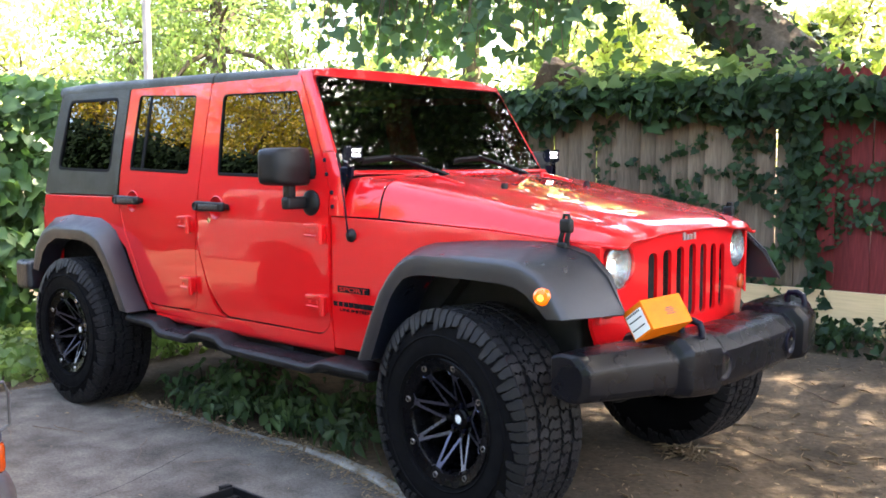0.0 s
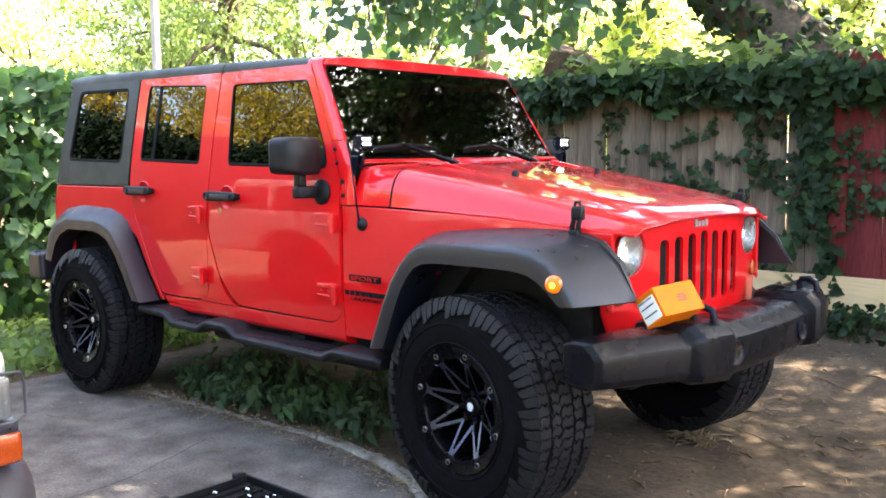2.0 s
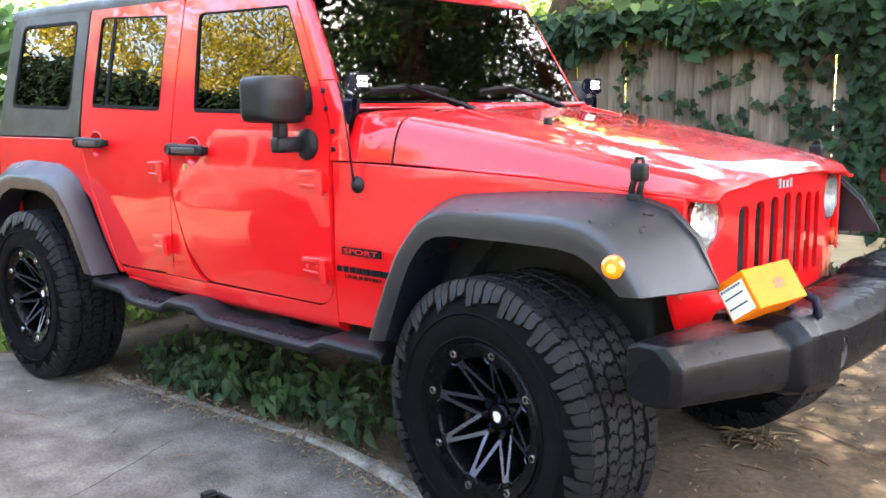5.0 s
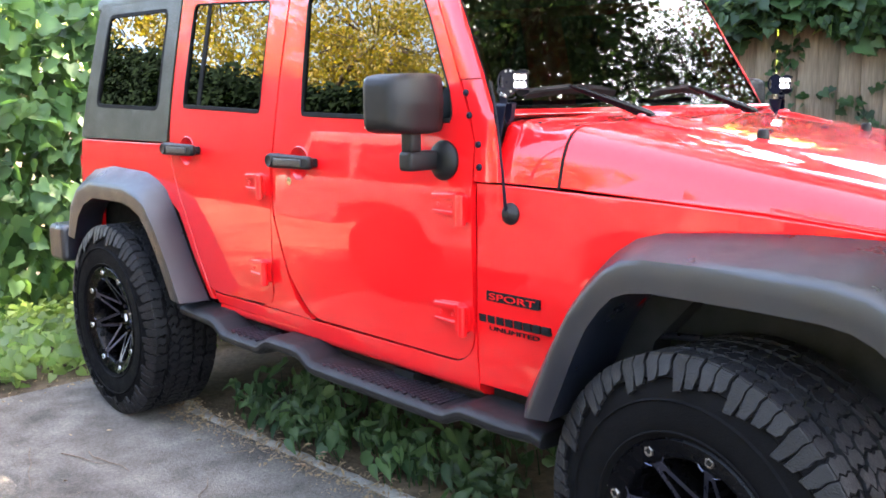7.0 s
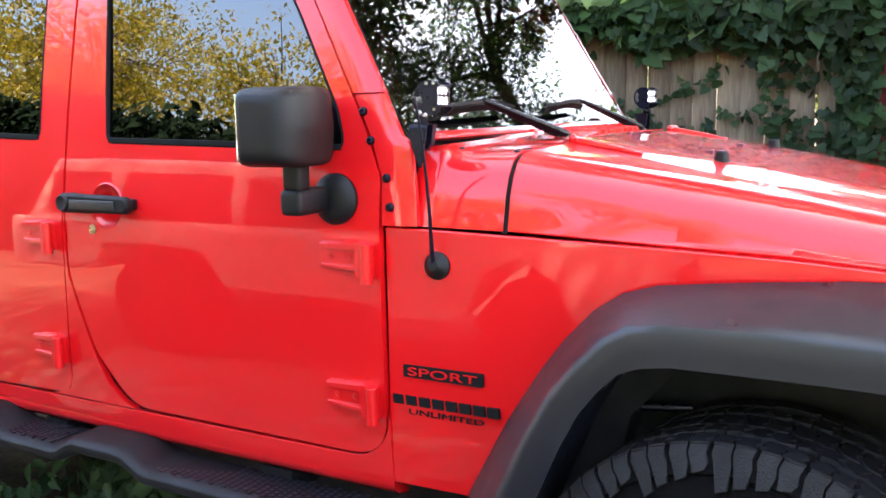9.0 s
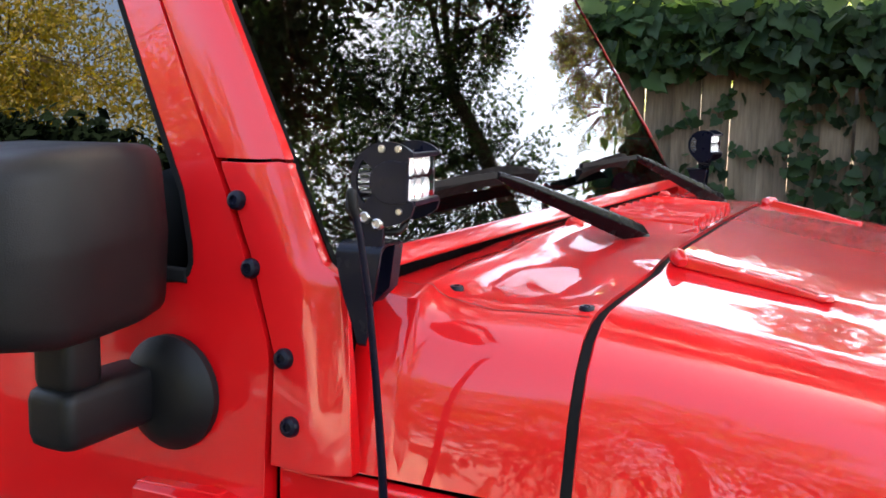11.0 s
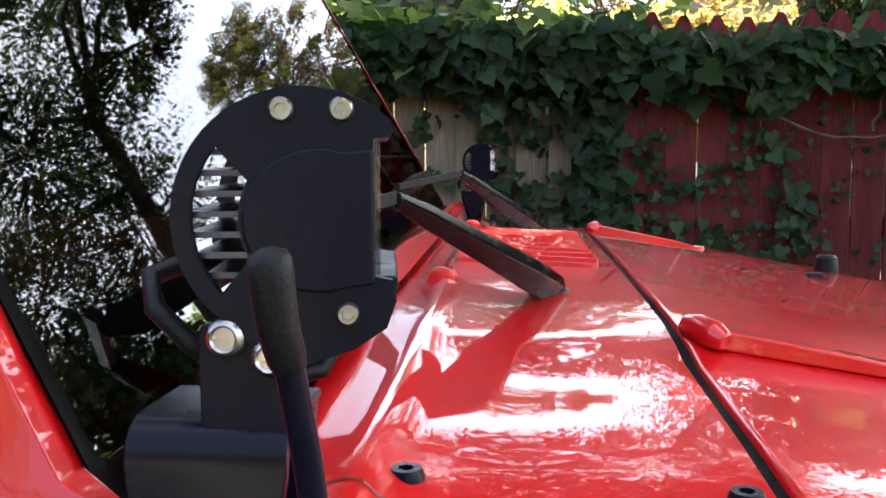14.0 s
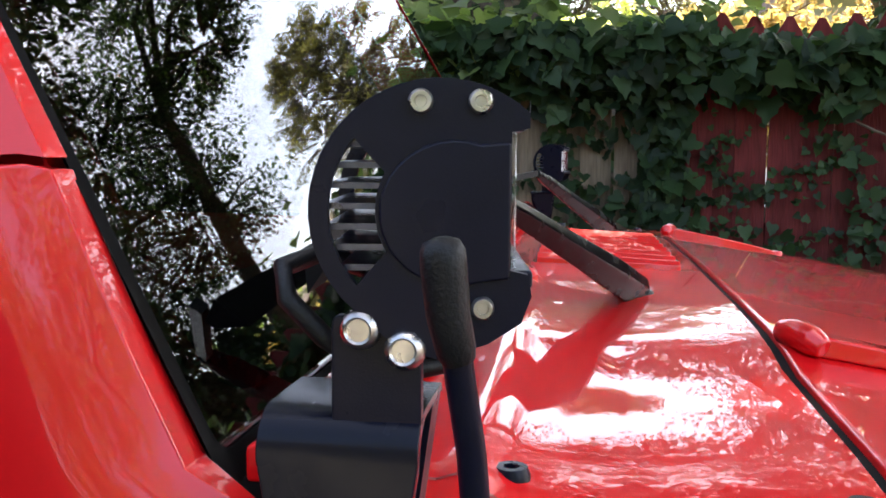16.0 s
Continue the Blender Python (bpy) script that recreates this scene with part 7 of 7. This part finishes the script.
for row in range(7):
    for k in range(11):
        if rr.random() < (0.22 if row > 2 else 0.75):
            continue
        ob = new("socket", socket)
        ob.parent = case
        ob.location = (0.046 + row * 0.068, 0.045 + k * 0.036 + rr.uniform(-0.003, 0.003), 0.031)
        ob.rotation_euler = (0, 0, rr.uniform(-0.15, 0.15))
        ob.scale = (rr.uniform(0.7, 1.1), *[rr.uniform(0.7, 1.1)] * 2)
bm = bmesh.new()
tube(bm, [(0.06, 0.02, 0.036), (0.30, 0.045, 0.036)], 0.006, 10)
part("ratchet_handle", bm, CHROME, case)


# ---- plants under the car, litter, twigs ----
def plants():
    r = np.random.default_rng(77)
    pts, nor, siz = [], [], []
    for c in range(52):
        x = r.uniform(-2.5, -0.95)
        y = edge_y(x) + r.uniform(0.03, 0.22)
        h = r.uniform(0.05, 0.27) * (1.0 if x < -1.2 else 0.75)
        for k in range(r.integers(7, 14)):
            q = r.uniform(0.25, 1.0)
            pts.append((x + r.normal(0, 0.05), y + r.normal(0, 0.035), h * q + 0.02))
            nor.append((0.35 + r.normal(0, 0.35), -0.9, 0.45 + r.normal(0, 0.3)))
            siz.append(0.028 + 0.052 * r.random() ** 1.5)
    for c in range(44):
        x = r.uniform(-2.7, -1.15)
        y = edge_y(x) + r.uniform(0.2, 0.75)
        h = r.uniform(0.06, 0.24)
        for k in range(r.integers(5, 9)):
            pts.append((x + r.normal(0, 0.06), y + r.normal(0, 0.05), h * r.uniform(0.2, 1.0) + 0.02))
            nor.append((0.2 + r.normal(0, 0.3), -0.8, 0.6))
            siz.append(r.uniform(0.03, 0.065))
    for k in range(7):
        pts.append((-0.49 + r.normal(0, 0.03), edge_y(-0.49) + 0.05 + r.normal(0, 0.02), 0.02 + r.uniform(0, 0.05)))
        nor.append((0.3, -0.7, 0.9))
        siz.append(r.uniform(0.03, 0.055))
    tagged(leaves("weeds", pts, siz, WEEDLEAF, r, HEART * (0.78, 1.25, 2.2), HEART_FACES, np.array(nor), 0.75), "heart-leaved weeds growing along the kerb under the car", "weeds", kind="stuff")
    bm = bmesh.new()
    for p in pts[::3]:
        tube(bm, [(p[0] + r.normal(0, 0.02), p[1] + 0.02, -0.01), (p[0], p[1] + 0.01, p[2] * 0.6), tuple(p)], [0.003, 0.0025, 0.0015], 5)
    tagged(part("weed_stems", bm, IVY), "thin green weed stems", "weeds", kind="stuff")


plants()


def litter():
    r = np.random.default_rng(12)
    pts = []
    for k in range(2600):
        x = r.uniform(-2.9, 0.3)
        y = edge_y(x) - 0.075 + abs(r.normal(0, 0.05)) * (1 if r.random() < 0.45 else -1)
        on = y > edge_y(x) - 0.06
        pts.append((x, y, 0.006 + (0.016 if on and y < edge_y(x) + 0.02 else 0.0)))
    for k in range(260):
        pts.append((r.uniform(-3.75, -3.4), r.uniform(-2.4, -0.4), 0.008))
    for k in range(2600):
        x, y = r.uniform(-0.8, 3.2), r.uniform(-0.5, 3.0)
        pts.append((x, y, ground_z(x, y) + 0.008))
    for k in range(60):
        pts.append((r.uniform(-3.2, 0.4), r.uniform(-2.2, -0.9), 0.004))
    for k in range(34):
        x, y = 0.19 + r.normal(0, 0.07), 0.57 + r.normal(0, 0.05)
        pts.append((x, y, ground_z(x, y) + 0.02 + 0.02 * r.random()))
    n = len(pts)
    size = 0.008 + 0.034 * r.random(n) ** 2.2
    size[-34:] = r.uniform(0.03, 0.05, 34)
    tagged(leaves("leaf_litter", pts, size, STRAW, r, OVAL * (0.6, 1.0, 1.5), OVAL_FACES, np.tile([0, 0, 1.0], (n, 1)), 0.35), "scattered dry leaves and bark chips", "leaf litter", kind="stuff")

    # a wisp of straw lying in the sun
    pts = [(0.19 + r.normal(0, 0.05), 0.57 + r.normal(0, 0.035)) for k in range(70)]
    pts = [(x, y, ground_z(x, y) + 0.012 + 0.02 * r.random()) for x, y in pts]
    tagged(leaves("straw", pts, r.uniform(0.06, 0.16, 70), STRAW, r, OVAL * (0.12, 1.0, 1.0), OVAL_FACES, np.tile([0, 0, 1.0], (70, 1)), 0.3), "small wisp of dry straw on the earth", "straw", kind="stuff")
    pts = [(r.uniform(0.0, 3.0), r.uniform(-0.3, 2.8)) for k in range(260)]
    pts = [(x, y, ground_z(x, y) + 0.010) for x, y in pts]
    tagged(leaves("straw", pts, r.uniform(0.04, 0.14, 260), STRAW, r, OVAL * (0.09, 1.0, 1.0), OVAL_FACES, np.tile([0, 0, 1.0], (260, 1)), 0.15), "scattered dry stalks on the earth", "straw", kind="stuff")


litter()
rr = random.Random(21)
for x, y, length, ang, thick in ((-2.75, -1.35, 0.42, -18, 0.004), (-2.55, -1.20, 0.30, 8, 0.005), (-2.6, -1.27, 0.24, 15, 0.004), (-1.98, -0.98, 0.40, -38, 0.0035), (-1.45, -1.05, 0.17, 62, 0.004), (-1.28, -0.93, 0.09, 40, 0.003), (-2.15, -0.80, 0.10, 70, 0.003),
                                 (0.55, 0.75, 0.5, 160, 0.006), (1.0, 1.3, 0.6, 120, 0.006), (0.25, 1.2, 0.35, 20, 0.005), (1.3, 0.7, 0.4, 60, 0.005), (0.9, 2.1, 0.5, 10, 0.006), (0.5, 1.75, 0.45, 150, 0.005)):
    bm = bmesh.new()
    pts = []
    for k in range(6):
        q = k / 5 * length
        px, py = x + q * math.cos(radians(ang)) + rr.uniform(-0.01, 0.01), y + q * math.sin(radians(ang)) + rr.uniform(-0.01, 0.01)
        base = 0.0 if py < edge_y(px) - 0.06 and px > -3.5 else ground_z(px, py)
        pts.append((px, py, base + thick + rr.uniform(0, 0.006)))
    thick *= 0.65
    tube(bm, pts, [thick, thick, thick * 0.9, thick * 0.8, thick * 0.6, thick * 0.4], 6)
    tagged(part("twig", bm, TWIG), "thin dry brown fallen twig", "twig", "fallen twigs")


# ---- the branch that hangs over the car, a dead knot, the house beyond ----
def hanging_branch():
    host = tagged(new("overhanging_branch"), "leafy branch hanging over the car roof", "branch")
    host.location = (-4.2, 4.4, 4.4)
    host.scale = (1.45, 1.45, 1.45)
    r = np.random.default_rng(9)
    bm = bmesh.new()
    pts, nor = [], []
    tube(bm, [(1.0, 3.2, 1.4), (0.2, 1.6, 0.8), (-0.3, 0.2, 0.2), (-1.2, -0.1, -0.2)], [0.05, 0.04, 0.028, 0.012], 8)
    for k in range(190):
        x0 = r.uniform(-1.6, 1.0)
        y0 = r.normal(0.1, 0.25)
        z0 = 0.15 + r.normal(0, 0.12)
        low = r.uniform(-1.25, -0.35) - 0.25 * max(0, x0)
        path = [(x0, y0, z0), (x0 + 0.05, y0, (z0 + low) / 2), (x0 + r.normal(0, 0.12), y0 + r.normal(0, 0.08), low)]
        tube(bm, path, [0.010, 0.006, 0.003], 5)
        for j in range(11):
            q = r.uniform(0.15, 1.05)
            pts.append((x0 + r.normal(0, 0.09), y0 + r.normal(0, 0.08), z0 + (low - z0) * q))
            nor.append((0.45, -0.75, 0.35))
    part("branchwork", bm, BARK, host, angle=60)
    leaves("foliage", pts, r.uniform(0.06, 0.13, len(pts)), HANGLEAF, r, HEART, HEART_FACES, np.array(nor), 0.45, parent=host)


hanging_branch()
dead = tagged(new("dead_tree"), "gnarled dead tree stump behind the fence", "stump")
dead.location = (-4.5, 5.7, 0)
bm = bmesh.new()
tube(bm, [(-0.1, 0, 1.9), (0.25, -0.1, 2.25), (0.5, -0.2, 2.42), (0.75, -0.25, 2.38), (1.05, -0.3, 2.22)], [0.10, 0.17, 0.19, 0.14, 0.05], 12)
bmesh.ops.subdivide_edges(bm, edges=bm.edges[:], cuts=2, use_grid_fill=True)
for v in bm.verts:
    v.co += Vector((noise.noise(v.co * 9), noise.noise(v.co * 9 + Vector((5, 0, 0))), noise.noise(v.co * 9 + Vector((0, 5, 0))))) * 0.07
part("burl", bm, BARK, dead, angle=60)
bm = bmesh.new()
tube(bm, [(0, 0, 0.1), (-0.05, 0, 1.0), (-0.1, 0, 1.95)], [0.16, 0.13, 0.10], 12)
part("trunk", bm, BARK, dead, angle=60)
pole = tagged(new("utility_pole"), "pale weathered utility pole with a wire", "pole")
pole.location = (-13.6, 6.0, 0.0)
POLEWOOD = material("pale_weathered_pole", (0.30, 0.28, 0.26), rough=0.9, var=0.2, scale=4.0, bump=0.4, bump_scale=60.0)
bm = bmesh.new()
tube(bm, [(0, 0, 0), (0, 0, 4.0), (0.02, 0, 8.6)], [0.085, 0.078, 0.066], 14)
part("post", bm, POLEWOOD, pole, angle=60)
bm = bmesh.new()
tube(bm, [(0, 0, 4.9), (3.0, 2.0, 4.35), (6.5, 4.4, 4.1), (11.0, 7.4, 4.5)], 0.012, 6)
part("wire", bm, POLEWOOD, pole, angle=60)
house = tagged(new("house"), "white sided house beyond the fence", "house")
house.location = (3.0, 15.0, 0)
SIDING = material("white_siding", (0.72, 0.71, 0.68), rough=0.6, var=0.08, scale=2.0)
SHINGLE = material("brown_shingles", (0.16, 0.12, 0.10), rough=0.9, var=0.3, scale=6.0, bump=0.6, bump_scale=30.0)
bm = bmesh.new()
box(bm, 0, 7.5, 0, 5, 0, 4.05)
part("wall", bm, SIDING, house)
bm = bmesh.new()
box(bm, -0.012, 7.5, -0.018, 0.0, 0.0, 0.135)
board = bpy.data.meshes.new("siding_board")
bm.to_mesh(board)
bm.free()
board.materials.append(SIDING)
for k in range(26):
    ob = new("siding_board", board)
    ob.parent = house
    ob.location = (0, 0, 0.1 + k * 0.15)
bm = bmesh.new()
prism(bm, [(-0.5, 4.0), (5.5, 4.0), (2.5, 5.0)], -0.4, 7.9, "x")
part("roof", bm, SHINGLE, house)
for x in (0.9, 3.4):
    bm = bmesh.new()
    box(bm, x, x + 1.0, -0.05, -0.018, 2.8, 3.85)
    wdw = part("window", bm, SIDING, house, bevel=0.01)
    bm = bmesh.new()
    box(bm, x + 0.08, x + 0.92, -0.056, -0.05, 2.88, 3.77)
    part("pane", bm, TINT, wdw)
